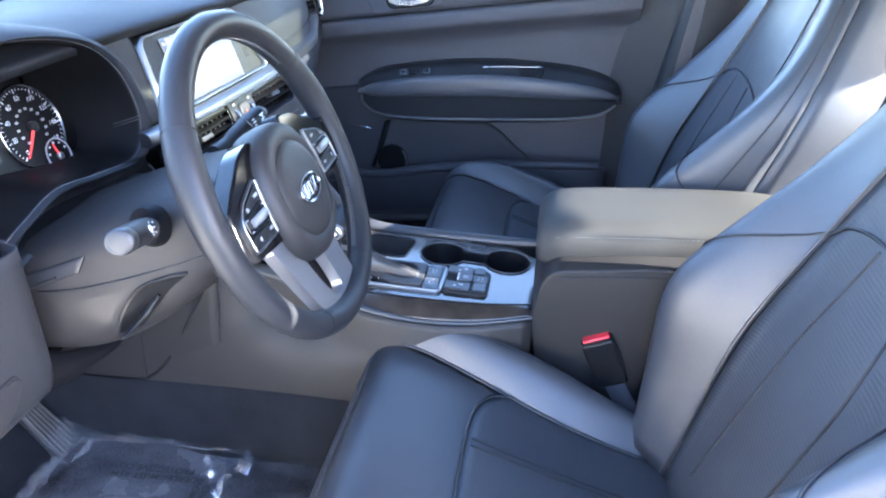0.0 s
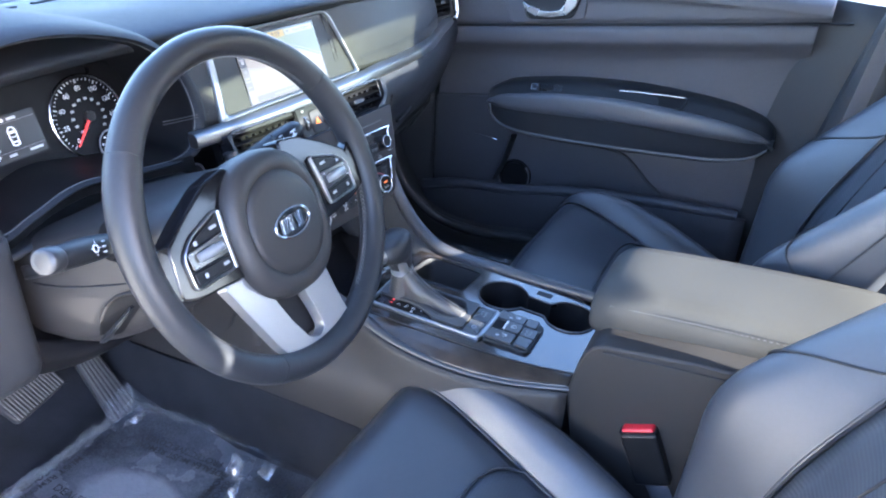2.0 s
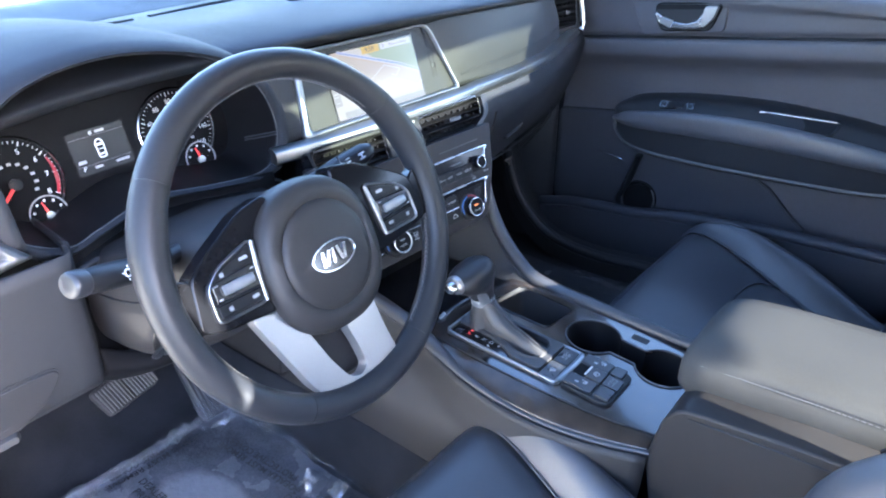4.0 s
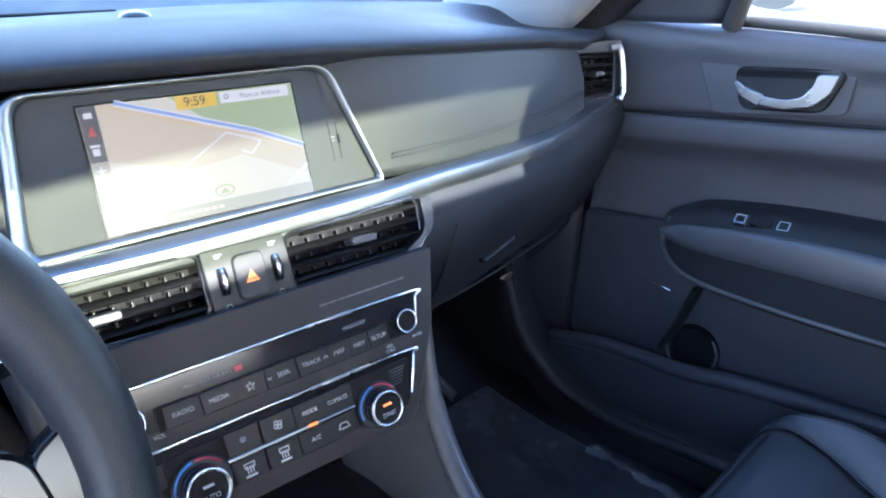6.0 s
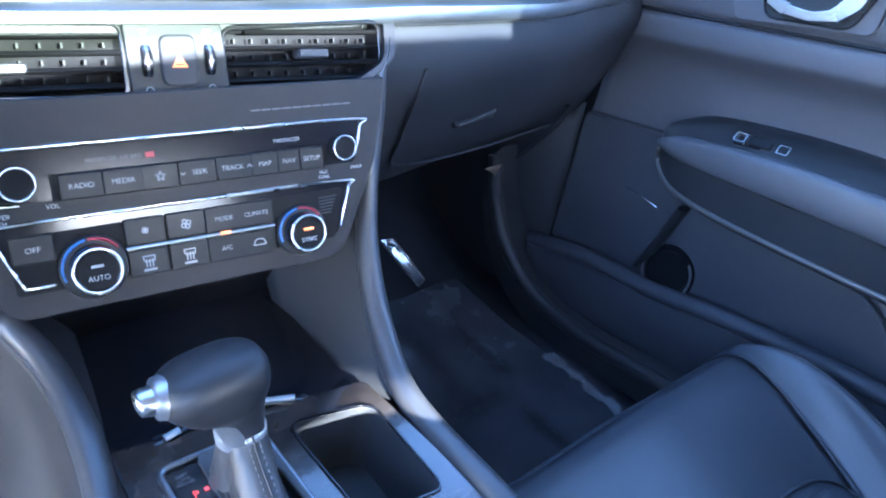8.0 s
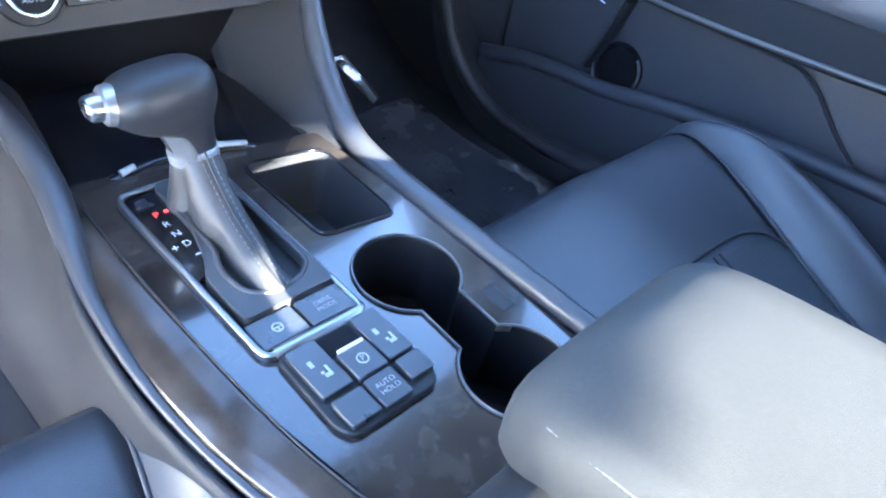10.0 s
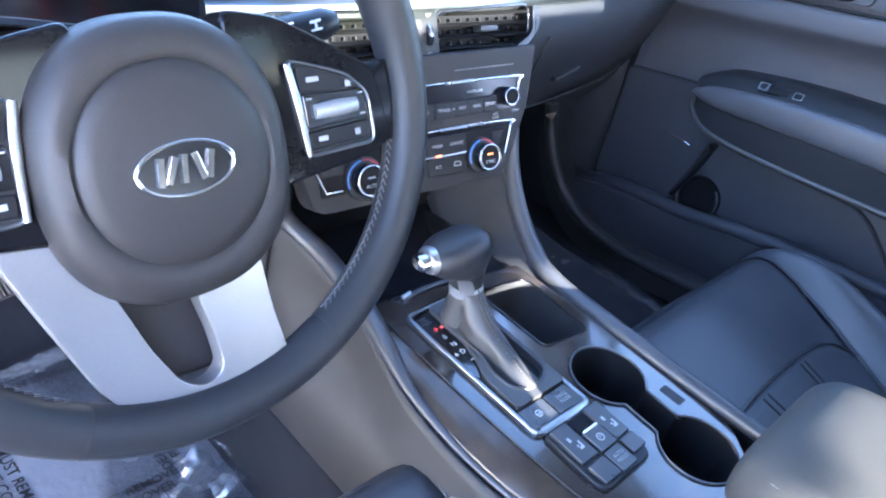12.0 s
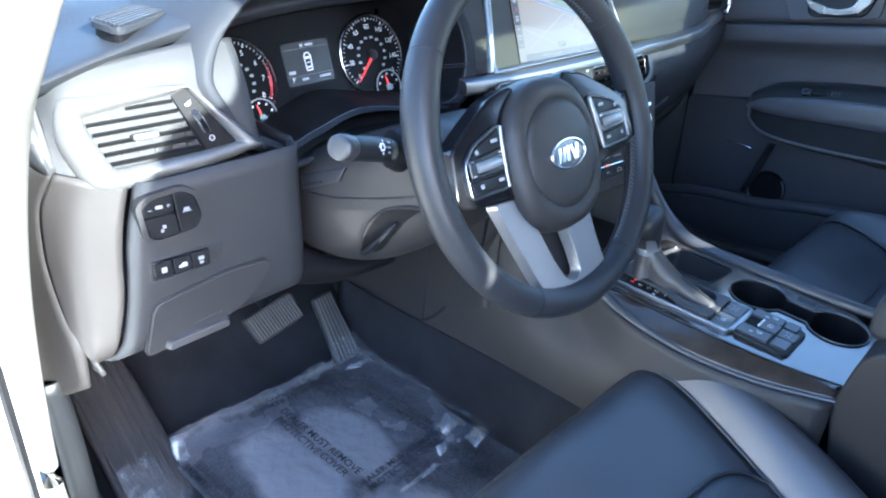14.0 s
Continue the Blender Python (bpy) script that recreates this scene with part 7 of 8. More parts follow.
def dusty(m, spots, colour):
    """Adds pale scuffed patches with ragged edges at places on the floor."""
    nd, ln = m.node_tree.nodes, m.node_tree.links
    b = nd["Principled BSDF"]
    old = b.inputs["Base Color"].links[0].from_socket
    geo = nd.new("ShaderNodeNewGeometry")
    nz = nd.new("ShaderNodeTexNoise")
    nz.inputs["Scale"].default_value, nz.inputs["Detail"].default_value = 14, 6
    ln.new(geo.outputs["Position"], nz.inputs["Vector"])
    for (x, y), (rx, ry) in spots:
        sh_ = nd.new("ShaderNodeVectorMath")
        sh_.operation = "SUBTRACT"
        ln.new(geo.outputs["Position"], sh_.inputs[0])
        sh_.inputs[1].default_value = (x, y, 0)
        sc_ = nd.new("ShaderNodeVectorMath")
        sc_.operation = "MULTIPLY"
        ln.new(sh_.outputs[0], sc_.inputs[0])
        sc_.inputs[1].default_value = (1 / rx, 1 / ry, 0)
        le = nd.new("ShaderNodeVectorMath")
        le.operation = "LENGTH"
        ln.new(sc_.outputs[0], le.inputs[0])
        ad = nd.new("ShaderNodeMath")
        ad.operation = "MULTIPLY_ADD"
        ln.new(nz.outputs["Fac"], ad.inputs[0])
        ad.inputs[1].default_value = 0.9
        ln.new(le.outputs["Value"], ad.inputs[2])
        mr = nd.new("ShaderNodeMapRange")
        mr.inputs["From Min"].default_value, mr.inputs["From Max"].default_value = 1.55, 1.25
        mr.inputs["To Min"].default_value, mr.inputs["To Max"].default_value = 0.0, 0.85
        ln.new(ad.outputs[0], mr.inputs["Value"])
        mx = nd.new("ShaderNodeMix")
        mx.data_type = "RGBA"
        ln.new(mr.outputs[0], mx.inputs[0])
        ln.new(old, mx.inputs[6])
        mx.inputs[7].default_value = (*colour, 1)
        old = mx.outputs[2]
    ln.new(old, b.inputs["Base Color"])


dusty(film_sheet, [((-0.365, 0.36), (0.060, 0.105)), ((-0.475, 0.37), (0.065, 0.115)), ((-0.43, 0.16), (0.09, 0.09))], (0.20, 0.205, 0.225))


def mat_point(u, v):
    a = Vector((-0.60, 0.545)).lerp(Vector((-0.60, -0.05)), v)
    b = Vector((-0.200, 0.520)).lerp(Vector((-0.150, 0.08)), v)
    p = a.lerp(b, u)
    z = np.interp(p.y, [q[0] for q in FLOOR], [q[1] for q in FLOOR])
    return Vector((p.x, p.y, z + 0.020))


crumple("sheet", mat_point, 60, 60, 0.006, film_sheet, mat_, "", 1.0, freq=9)
crumple("front_edge", lambda u, v: mat_point(u, v * 0.03) + Vector((0, 0.006, 0.004)), 90, 4, 0.010, film, mat_, "crumpled clear film edge", 9.0, freq=40)
crumple("side_edge", lambda u, v: mat_point(0.965 + 0.045 * v, u * 0.85) + Vector((0, 0, 0.009)), 110, 6, 0.011, film, mat_, "crumpled clear film edge", 12.0, freq=30)
for fx, fy, fl, fw, fs in ((-0.225, 0.265, 0.035, 0.03, 41.0), (-0.200, 0.215, 0.05, 0.025, 43.0), (-0.262, 0.235, 0.04, 0.012, 44.0), (-0.33, 0.215, 0.09, 0.008, 45.0), (-0.300, 0.52, 0.05, 0.03, 46.0)):
    crumple("film_fold", lambda u, v: Vector((fx + fl * (u - 0.5) * 1.2, fy + fw * (v - 0.5) - 0.15 * fl * u, float(np.interp(fy, [q[0] for q in FLOOR], [q[1] for q in FLOOR])) + 0.026 + 0.010 * math.sin(math.pi * u))), 12, 8, 0.016, film, mat_, "raised crease of clear film", fs, freq=55)
ink = material("black_ink", (0.008, 0.008, 0.010), 0.4)
for x, y, a, sz in ((-0.413, 0.392, -88, 0.034), (-0.335, 0.267, 0, 0.031), (-0.252, 0.372, 96, 0.031), (-0.365, 0.516, 176, 0.031), (-0.232, 0.150, -95, 0.031), (-0.578, 0.400, 92, 0.031), (-0.500, 0.235, 176, 0.031), (-0.42, 0.10, 0, 0.031)):
    z = float(np.interp(y, [q[0] for q in FLOOR], [q[1] for q in FLOOR]))
    q = Plane((x, y, z + 0.0275), (math.cos(radians(a)), math.sin(radians(a)), 0), (-math.sin(radians(a)), math.cos(radians(a)), 0))
    words = writing("DEALER MUST REMOVE\nPROTECTIVE COVER", q, sz * 0.55, ink, mat_, 0, 0, 0.0005, bold=0.01)
    for v in words.data.vertices:
        base = float(np.interp(v.co.y, [c[0] for c in FLOOR], [c[1] for c in FLOOR]))
        p = Vector((v.co.x, v.co.y, base + 0.020))
        h = abs(noise.noise(p * 9 + Vector((1.0, 0, 0)))) + 0.5 * abs(noise.noise(p * 20.7 + Vector((0, 1.0, 0))))
        v.co.z = base + 0.0225 + h * 0.006


# passenger floor cover, darker, with faint words
mat2 = thing("passenger_floor_cover", "dark clear film with faint printed words on the passenger carpet", "floor cover")
dark_sheet = material("dark_printed_film", (0.034, 0.037, 0.044), 0.24, vary=0.3, second=(0.045, 0.047, 0.055), scale=6, rough_vary=0.1, coat=0.2, grain=0.3, grain_scale=45, bump_dist=0.002)


def mat_point_right(u, v):
    p = Vector((0.21, 0.50)).lerp(Vector((0.20, -0.05)), v).lerp(Vector((0.655, 0.50)).lerp(Vector((0.655, -0.02)), v), u)
    return Vector((p.x, p.y, float(np.interp(p.y, [q[0] for q in FLOOR], [q[1] for q in FLOOR])) + 0.016))


crumple("sheet", mat_point_right, 50, 50, 0.006, dark_sheet, mat2, "", 21.0, freq=9)
crumple("side_edge", lambda u, v: mat_point_right(0.96 + 0.05 * v, 0.45 + u * 0.5) + Vector((0, 0, 0.006)), 70, 5, 0.018, film, mat2, "crumpled clear film edge", 22.0, freq=34)
for x, y, a, sz in ((0.44, 0.24, 180, 0.028), (0.56, 0.34, 90, 0.026), (0.34, 0.36, 0, 0.026), (0.52, 0.12, -90, 0.026)):
    z = float(np.interp(y, [q[0] for q in FLOOR], [q[1] for q in FLOOR]))
    q = Plane((x, y, z + 0.026), (math.cos(radians(a)), math.sin(radians(a)), 0), (-math.sin(radians(a)), math.cos(radians(a)), 0))
    words = writing("DEALER MUST REMOVE\nPROTECTIVE COVER", q, sz * 0.55, ink, mat2, 0, 0, 0.0005, bold=0.01)
    for v in words.data.vertices:
        base = float(np.interp(v.co.y, [c[0] for c in FLOOR], [c[1] for c in FLOOR]))
        p = Vector((v.co.x, v.co.y, base + 0.016))
        h = abs(noise.noise(p * 9 + Vector((21.0, 0, 0)))) + 0.5 * abs(noise.noise(p * 20.7 + Vector((0, 21.0, 0))))
        v.co.z = base + 0.0185 + h * 0.006
scrap = thing("film_strip", "clear plastic strip with bright edges in the passenger footwell", "plastic strip")
quad = [Vector((0.531, 0.585, 0.379)), Vector((0.553, 0.578, 0.382)), Vector((0.585, 0.512, 0.324)), Vector((0.567, 0.507, 0.318))]
rod("edge", quad, 0.0018, satin_grey, scrap, closed=True, seg=6)
crumple("sheet", lambda u, v: quad[0].lerp(quad[1], u).lerp(quad[3].lerp(quad[2], u), v), 8, 20, 0.004, film, scrap, "", 31.0, freq=50)

# ---------- seats ----------
def soft(x, xs, ys, w):
    """Straight pieces between points, rounded over a width w."""
    return float(np.mean(np.interp(np.linspace(x - w, x + w, 9), xs, ys)))


def cush_base(Y):
    return soft(Y, [-0.60, -0.47, -0.38, -0.26, -0.15, -0.08, -0.04, -0.015, 0.005, 0.02, 0.028], [0.420, 0.441, 0.462, 0.497, 0.530, 0.548, 0.552, 0.545, 0.523, 0.48, 0.40], 0.008)


def seam_x(Y):
    """Half width of the middle of the cushion."""
    return soft(Y, [-0.60, -0.46, -0.305, -0.175, -0.055, 0.03], [0.140, 0.145, 0.163, 0.203, 0.238, 0.245], 0.05)


def outer_x(Y):
    """Half width out to the crest of the bolster."""
    return soft(Y, [-0.60, -0.47, -0.385, -0.26, -0.13, -0.05, 0.03], [0.175, 0.190, 0.215, 0.252, 0.266, 0.264, 0.256], 0.05)


def cush_z(X, Y):
    """Height of the cushion's top."""
    a = abs(X)
    base, s, o = cush_base(Y), seam_x(Y), outer_x(Y)
    if a <= s:
        return base + 0.006 * math.exp(-((a / 0.09) ** 2)) - 0.005 * (a / s) ** 8
    u = (a - s) / (o - s)
    rise = soft(Y, [-0.60, -0.47, -0.385, -0.26, -0.13, -0.06, -0.02, 0.01], [0.022, 0.030, 0.042, 0.053, 0.046, 0.026, 0.008, 0.0], 0.03)
    z = base - 0.005 + rise * math.sin(min(1.0, u / 0.85) * math.pi / 2)
    return z - 0.010 * max(0.0, u - 0.85) / 0.15 - 0.10 * max(0.0, u - 1.0)


def back_frame(h):
    """Base line of the backrest: place at height h along it, and its forward way."""
    lean = radians(20)
    o = Vector((0, -0.485 - h * math.sin(lean), 0.50 + h * math.cos(lean)))
    return o, Vector((0, math.cos(lean), math.sin(lean)))


def back_point(s, h):
    w = soft(h, [-0.06, 0.08, 0.25, 0.42, 0.52, 0.60, 0.66], [0.21, 0.25, 0.268, 0.265, 0.235, 0.205, 0.18], 0.05)
    crest = soft(h, [-0.06, 0.08, 0.18, 0.25, 0.32, 0.40, 0.48, 0.66], [0.060, 0.100, 0.132, 0.106, 0.074, 0.040, 0.018, 0.012], 0.04)
    a = abs(s)
    d = soft(a, [0, 0.35, 0.55, 0.66, 0.76, 0.85, 0.92, 0.97, 1.0], [0.012, 0.010, 0.16 * crest, 0.55 * crest, 0.90 * crest, crest, 0.86 * crest, 0.45 * crest, -0.02], 0.04)
    d = d if a < 0.96 else d + (-0.02 - d) * (a - 0.96) / 0.04
    o, f = back_frame(h)
    top = float(np.interp(h, [0, 0.60, 0.66], [0, 0, -0.02]))
    return o + Vector((s * w, 0, 0)) + f * (d + top)


def smooth_rows(fn, us, vs):
    return [[fn(u, v) for v in vs] for u in us]


def seat(name, cx, label, drop):
    s = thing(name, label, "car seat", group="front seats")
    P = lambda X, Y, lift=0.0: Vector((cx + X, Y, cush_z(X, Y) + lift - drop))

    def area(nm, us, vs, fn, mat, lbl="", solid=0.012):
        bm = bmesh.new()
        grid(bm, smooth_rows(fn, us, vs))
        return part(nm, bm, mat, s, lbl, solid=solid, auto=180)

    Yf = [-0.60, -0.52, -0.45, -0.38, -0.31, -0.25, -0.20, -0.16, -0.12, -0.09, -0.06, -0.04, -0.02, -0.008, 0.004, 0.012, 0.019, 0.024, 0.028]

    front = [y for y in Yf if y >= -0.008]
    area("cushion", np.linspace(-1, 1, 33), [y for y in Yf if y <= -0.008], lambda u, Y: P(u * seam_x(Y), Y), leather, "smooth leather middle of the cushion")
    area("cushion_front", np.linspace(-1, 1, 33), front, lambda u, Y: P(u * seam_x(Y), Y), leather_pleat, "finely pleated leather over the front edge")
    reach = lambda u: 0.428 - 0.050 * abs(u) ** 5
    ins = lambda u, v: P(u * 0.985 * seam_x(-0.60 + v * reach(u)), -0.60 + v * reach(u), 0.0030)
    area("cushion_insert", np.linspace(-1, 1, 31), np.linspace(0, 1, 24), ins, leather_insert, "finely ribbed leather insert", 0.004)
    for k in (-1, 1):
        area("cushion_bolster", np.linspace(0, 1, 18), Yf, lambda u, Y: P(k * (seam_x(Y) + u * (outer_x(Y) - seam_x(Y))), Y, 0.002 + 0.004 * math.sin(math.pi * u)), leather, "smooth raised leather bolster")
        rod("piping", [P(k * seam_x(Y), Y, 0.0032) for Y in Yf[1:]], 0.0022, piping, s, n=60, seg=8)
        rod("edge_piping", [P(k * outer_x(Y), Y, 0.0015) for Y in Yf[1:-3]], 0.0022, piping, s, n=60, seg=8)
        stitches("edge_stitching", [P(k * (outer_x(Y) - 0.006), Y, 0.0040) for Y in Yf[2:-5]], thread, s, 90, 0.0035, 0.0005)
        for off in (0.33, 0.26):
            rod("insert_seam", [ins(k * off, v) + Vector((0, 0, 0.0008)) for v in np.linspace(0.0, 0.98, 10)], 0.0015, seam_black, s, n=30, seg=5)
        area("cushion_side", [0, 0.15, 0.4, 1], Yf, lambda u, Y: Vector((cx + k * (outer_x(Y) + (0.268 - outer_x(Y)) * min(1.0, u * 1.6)), Y - 0.02 * u, (cush_z(outer_x(Y), Y) - drop) * (1 - u) + 0.33 * u)), hard_plastic, "plastic seat side cover", 0.006)
    rod("insert_edge", [ins(u, 1.0) + Vector((0, 0, 0.001)) for u in np.linspace(-1, 1, 25)], 0.0022, piping, s, n=70, seg=6)
    # front skirt and base
    area("front_skirt", np.linspace(-1, 1, 13), [0, 0.3, 0.7, 1], lambda u, v: Vector((cx + u * 0.252, 0.028 - 0.02 * v - 0.012 * u * u, 0.405 - drop - (0.085 - drop) * v)), hard_plastic, "", 0.006)
    bm = bmesh.new()
    prism(bm, Plane((cx, -0.30, 0.295), (1, 0, 0), (0, 1, 0)), rect(0.46, 0.52, 0.04), 0.0, 0.07)
    part("seat_base", bm, dark_plastic, s, bevel=0.01)
    for k in (-1, 1):
        rod("seat_rail", [(cx + k * 0.19, -0.62, 0.298), (cx + k * 0.19, 0.02, 0.298)], 0.016, dark_plastic, s, seg=8)
    # backrest
    B = lambda u, h: back_point(u, h) + Vector((cx, 0, -drop * 0.5))
    f = back_frame(0)[1]
    H = list(np.linspace(-0.06, 0.66, 37))
    area("backrest", np.linspace(-0.56, 0.56, 23), H, lambda u, h: B(u, h), leather_rib, "finely ribbed leather backrest middle")
    for k in (-1, 1):
        area("backrest_bolster", np.linspace(0.56, 1.0, 24), H, lambda u, h: B(k * u, h) + f * 0.003, leather, "smooth leather backrest bolster")
        rod("backrest_piping", [B(k * 0.565, h) + f * 0.004 for h in H], 0.0022, piping, s, n=60, seg=6)
        rod("backrest_seam", [B(k * float(np.interp(h, [0, 0.25, 0.38], [0.30, 0.26, 0.18])), h) + f * 0.0005 for h in np.linspace(0.0, 0.385, 14)], 0.0020, seam_black, s, n=30, seg=6)
        rod("outer_seam", [B(k * 0.965, h) + f * 0.004 for h in H], 0.0016, seam_black, s, n=50, seg=5)
        rod("shoulder_seam", [B(k * a, float(np.interp(a, [0.565, 0.8, 1.0], [0.350, 0.275, 0.205]))) + f * 0.005 for a in np.linspace(0.565, 0.99, 10)], 0.0016, seam_black, s, n=30, seg=5)
        area("back_side", np.linspace(0, 1, 5), H, lambda u, h: B(k * 1.0, h) - f * 0.11 * u + Vector((-k * 0.02 * u * u, 0, 0)), leather, "leather side of the backrest")
    rod("upper_seam", [B(a, 0.350 + 0.045 * math.sqrt(max(0, 1 - (a / 0.56) ** 2))) + f * 0.002 for a in np.linspace(-0.56, 0.56, 21)], 0.0022, seam_black, s, n=50, seg=6)
    area("back_shell", np.linspace(-1, 1, 13), H, lambda u, h: B(0, h) - f * (0.125 - 0.02 * u * u) + Vector((u * float(np.interp(h, [0, 0.25, 0.42, 0.66], [0.225, 0.255, 0.255, 0.18])) * 0.96, 0, 0)), hard_plastic, "hard plastic seat back shell")
    area("back_top", np.linspace(-1, 1, 13), [0, 0.2, 0.5, 0.8, 1], lambda u, v: B(u * 0.99, 0.66) - f * (0.115 * v) + Vector((0, -0.007, 0.018)) * math.sin(math.pi * v), leather)
    # headrest on two posts, out of view, added to shade the dash from the sun
    bm = bmesh.new()
    hc = Vector((cx, -0.775, 1.235))
    fx, fu = Vector((0, math.cos(radians(12)), math.sin(radians(12)))), Vector((0, -math.sin(radians(12)), math.cos(radians(12))))
    loops = []
    for v, w, d in ((-0.105, 0.085, 0.030), (-0.095, 0.115, 0.045), (-0.04, 0.138, 0.055), (0.04, 0.135, 0.055), (0.085, 0.115, 0.045), (0.105, 0.08, 0.025)):
        loops.append([hc + fu * v + Vector((w * math.copysign(abs(math.cos(a)) ** 0.6, math.cos(a)), 0, 0)) + fx * (d * math.copysign(abs(math.sin(a)) ** 0.7, math.sin(a))) for a in [2 * math.pi * k / 28 for k in range(28)]])
    loft(bm, loops)
    part("headrest", bm, leather, s, "padded leather headrest", auto=180)
    for k in (-1, 1):
        rod("headrest_post", [hc + Vector((k * 0.06, 0.005, -0.10)), (cx + k * 0.06, -0.742, 1.09)], 0.006, chrome, s, seg=10)
    rod("recliner_cover", [(cx + 0.262, -0.50, 0.44), (cx + 0.265, -0.57, 0.47), (cx + 0.262, -0.62, 0.53)], [0.03, 0.045, 0.03], dark_plastic, s, n=12, seg=14, flat=0.3, up=(1, 0, 0))
    return s


seat("car_seat", -0.385, "black leather driver seat with ribbed insert", 0.0)
seat("car_seat", 0.385, "black leather passenger seat, partly sunlit", 0.025)


def buckle(name, p, label):
    b = thing(name, label, "seat belt buckle", group="belt buckles")
    p = Vector(p)
    pl = Plane(p, Vector((0, -0.92, 0.39)), Vector((1, 0, 0)))
    pl = Plane(p, Vector((0, -0.92, 0.39)), Vector((-1, 0, 0)) if pl.n.z < 0 else Vector((1, 0, 0)))
    plate("housing", pl, rect(0.050, 0.024, 0.005), -0.085, 0.0, button_mat, b, bevel=0.004, taper=-0.0)
    plate("release_button", pl, rect(0.044, 0.017, 0.004), -0.003, 0.007, red_plastic, b, "red push button", bevel=0.003)
    ring("bezel", pl, rect(0.050, 0.024, 0.005), rect(0.045, 0.018, 0.004), 0.0, 0.003, dark_plastic, b)
    rod("strap", [pl.p(0, 0, -0.08), pl.p(0.004, 0.0, -0.12), pl.p(0.012, 0.0, -0.17)], 0.016, belt_web, b, n=10, flat=0.25, up=(1, 0, 0))
    return b


buckle("belt_buckle", (-0.112, -0.350, 0.568), "black belt buckle with a red push button")

# belt on the passenger pillar
sb = thing("seat_belt", "grey seat belt webbing on the passenger pillar", "seat belt")
rod("webbing", [(0.690, -0.60, 1.16), (0.700, -0.575, 1.0), (0.712, -0.55, 0.80), (0.715, -0.53, 0.62), (0.715, -0.52, 0.48)], 0.023, belt_web, sb, n=24, seg=8, flat=0.08, up=(1, 0.3, 0))
bg = Plane((0.688, -0.595, 1.10), (0, -1, 0.1), (-0.25, 0.1, 1))
plate("guide", bg, rect(0.05, 0.035, 0.008), -0.006, 0.006, hard_plastic, sb, bevel=0.003)
plate("tongue", bg.sub(0.0, -0.075, 0.01), rect(0.040, 0.05, 0.006), -0.004, 0.006, silver, sb, "metal belt tongue", bevel=0.002)
ring("anchor_block", Plane((0.715, -0.50, 0.56), (0, -1, 0), (0, 0, 1)), rect(0.05, 0.04, 0.006), rect(0.03, 0.02, 0.004), -0.01, 0.012, hard_plastic, sb, bevel=0.002)

# ---------- passenger door ----------
dr = thing("passenger_door", "closed black passenger door trim with padded armrest", "car door")
D = Plane((0.765, 0, 0), (0, -1, 0), (0, 0, 1))
Yd = [0.405, 0.30, 0.15, 0.0, -0.15, -0.30, -0.42, -0.50]
BELT = lambda y: 0.852 + (0.36 - y) * 0.128
TOPZ = lambda y: 0.990 + 0.012 * math.sin((0.4 - y) * 2.2)


skin("upper_panel", [[(0.800, y, TOPZ(y) - 0.004), (0.775, y, TOPZ(y)), (0.752, y, TOPZ(y) - 0.010), (0.747, y, TOPZ(y) - 0.030), (0.757, y, (TOPZ(y) + BELT(y)) / 2), (0.757, y, BELT(y) + 0.012), (0.768, y, BELT(y))] for y in Yd[:-1] + [-0.46]], 40, 24, door_plastic, dr, "grey-black upper door trim")
skin("middle_panel", [[(0.765, y, BELT(y) - 0.002), (0.756, y, BELT(y) - 0.010), (0.755, y, BELT(y) - 0.034), (0.762, y, BELT(y) - 0.046), (0.784, y, BELT(y) - 0.068), (0.795, y, BELT(y) - 0.100), (0.796, y, 0.70), (0.790, y, 0.64), (0.783, y, 0.50)] for y in Yd[:-1] + [-0.44]], 36, 36, door_plastic, dr, "concave door trim under the belt line")
rod("belt_groove", [(0.763, y, BELT(y)) for y in Yd], 0.0026, seam_black, dr, n=40, seg=6)
skin("lower_panel", [[(0.792, y, 0.60), (0.792, y, 0.56), (0.792, y, 0.51), (0.792, y, 0.46), (0.788, y, 0.43), (0.778, y, 0.38), (0.768, y, 0.30)] for y in (0.40, 0.25, 0.1, -0.1, -0.3, -0.40)], 30, 24, door_plastic, dr, "grey-black lower door trim with map pocket")
pocket_o = rounded([(-0.405, 0.43), (-0.18, 0.455), (0.02, 0.49), (0.205, 0.512), (0.168, 0.539), (0.116, 0.588), (0.082, 0.606), (-0.16, 0.606), (-0.19, 0.655), (-0.25, 0.688), (-0.402, 0.667)], 0.012)
plate("pocket_panel", D, pocket_o, -0.017, -0.0125, pocket_plastic, dr, "darker textured panel above the map pocket", bevel=0.004)
# pocket edge
rod("pocket_edge", [D.p(q[0], q[1], -0.0165) for q in offset(pocket_o, -0.002)], 0.0026, seam_black, dr, closed=True, seg=6)
rod("pocket_lip", [(0.738, 0.42, 0.425), (0.740, 0.33, 0.447), (0.743, 0.24, 0.456), (0.744, 0.17, 0.462), (0.745, 0.06, 0.484), (0.745, -0.08, 0.503), (0.745, -0.20, 0.513), (0.745, -0.38, 0.522)], [0.012, 0.013, 0.014, 0.014, 0.014, 0.014, 0.013, 0.012], pocket_plastic, dr, n=40, seg=12)
skin("pocket_front", [[(x, y, z - dz) for x, y, z in ((0.740 + dx, 0.42, 0.420), (0.742 + dx, 0.24, 0.452), (0.746 + dx, 0.06, 0.480), (0.747 + dx, -0.20, 0.510), (0.747 + dx, -0.40, 0.520))] for dx, dz in ((-0.004, 0.0), (-0.008, 0.05), (-0.004, 0.11), (0.012, 0.20))], 14, 24, pocket_plastic, dr, "front wall of the map pocket")
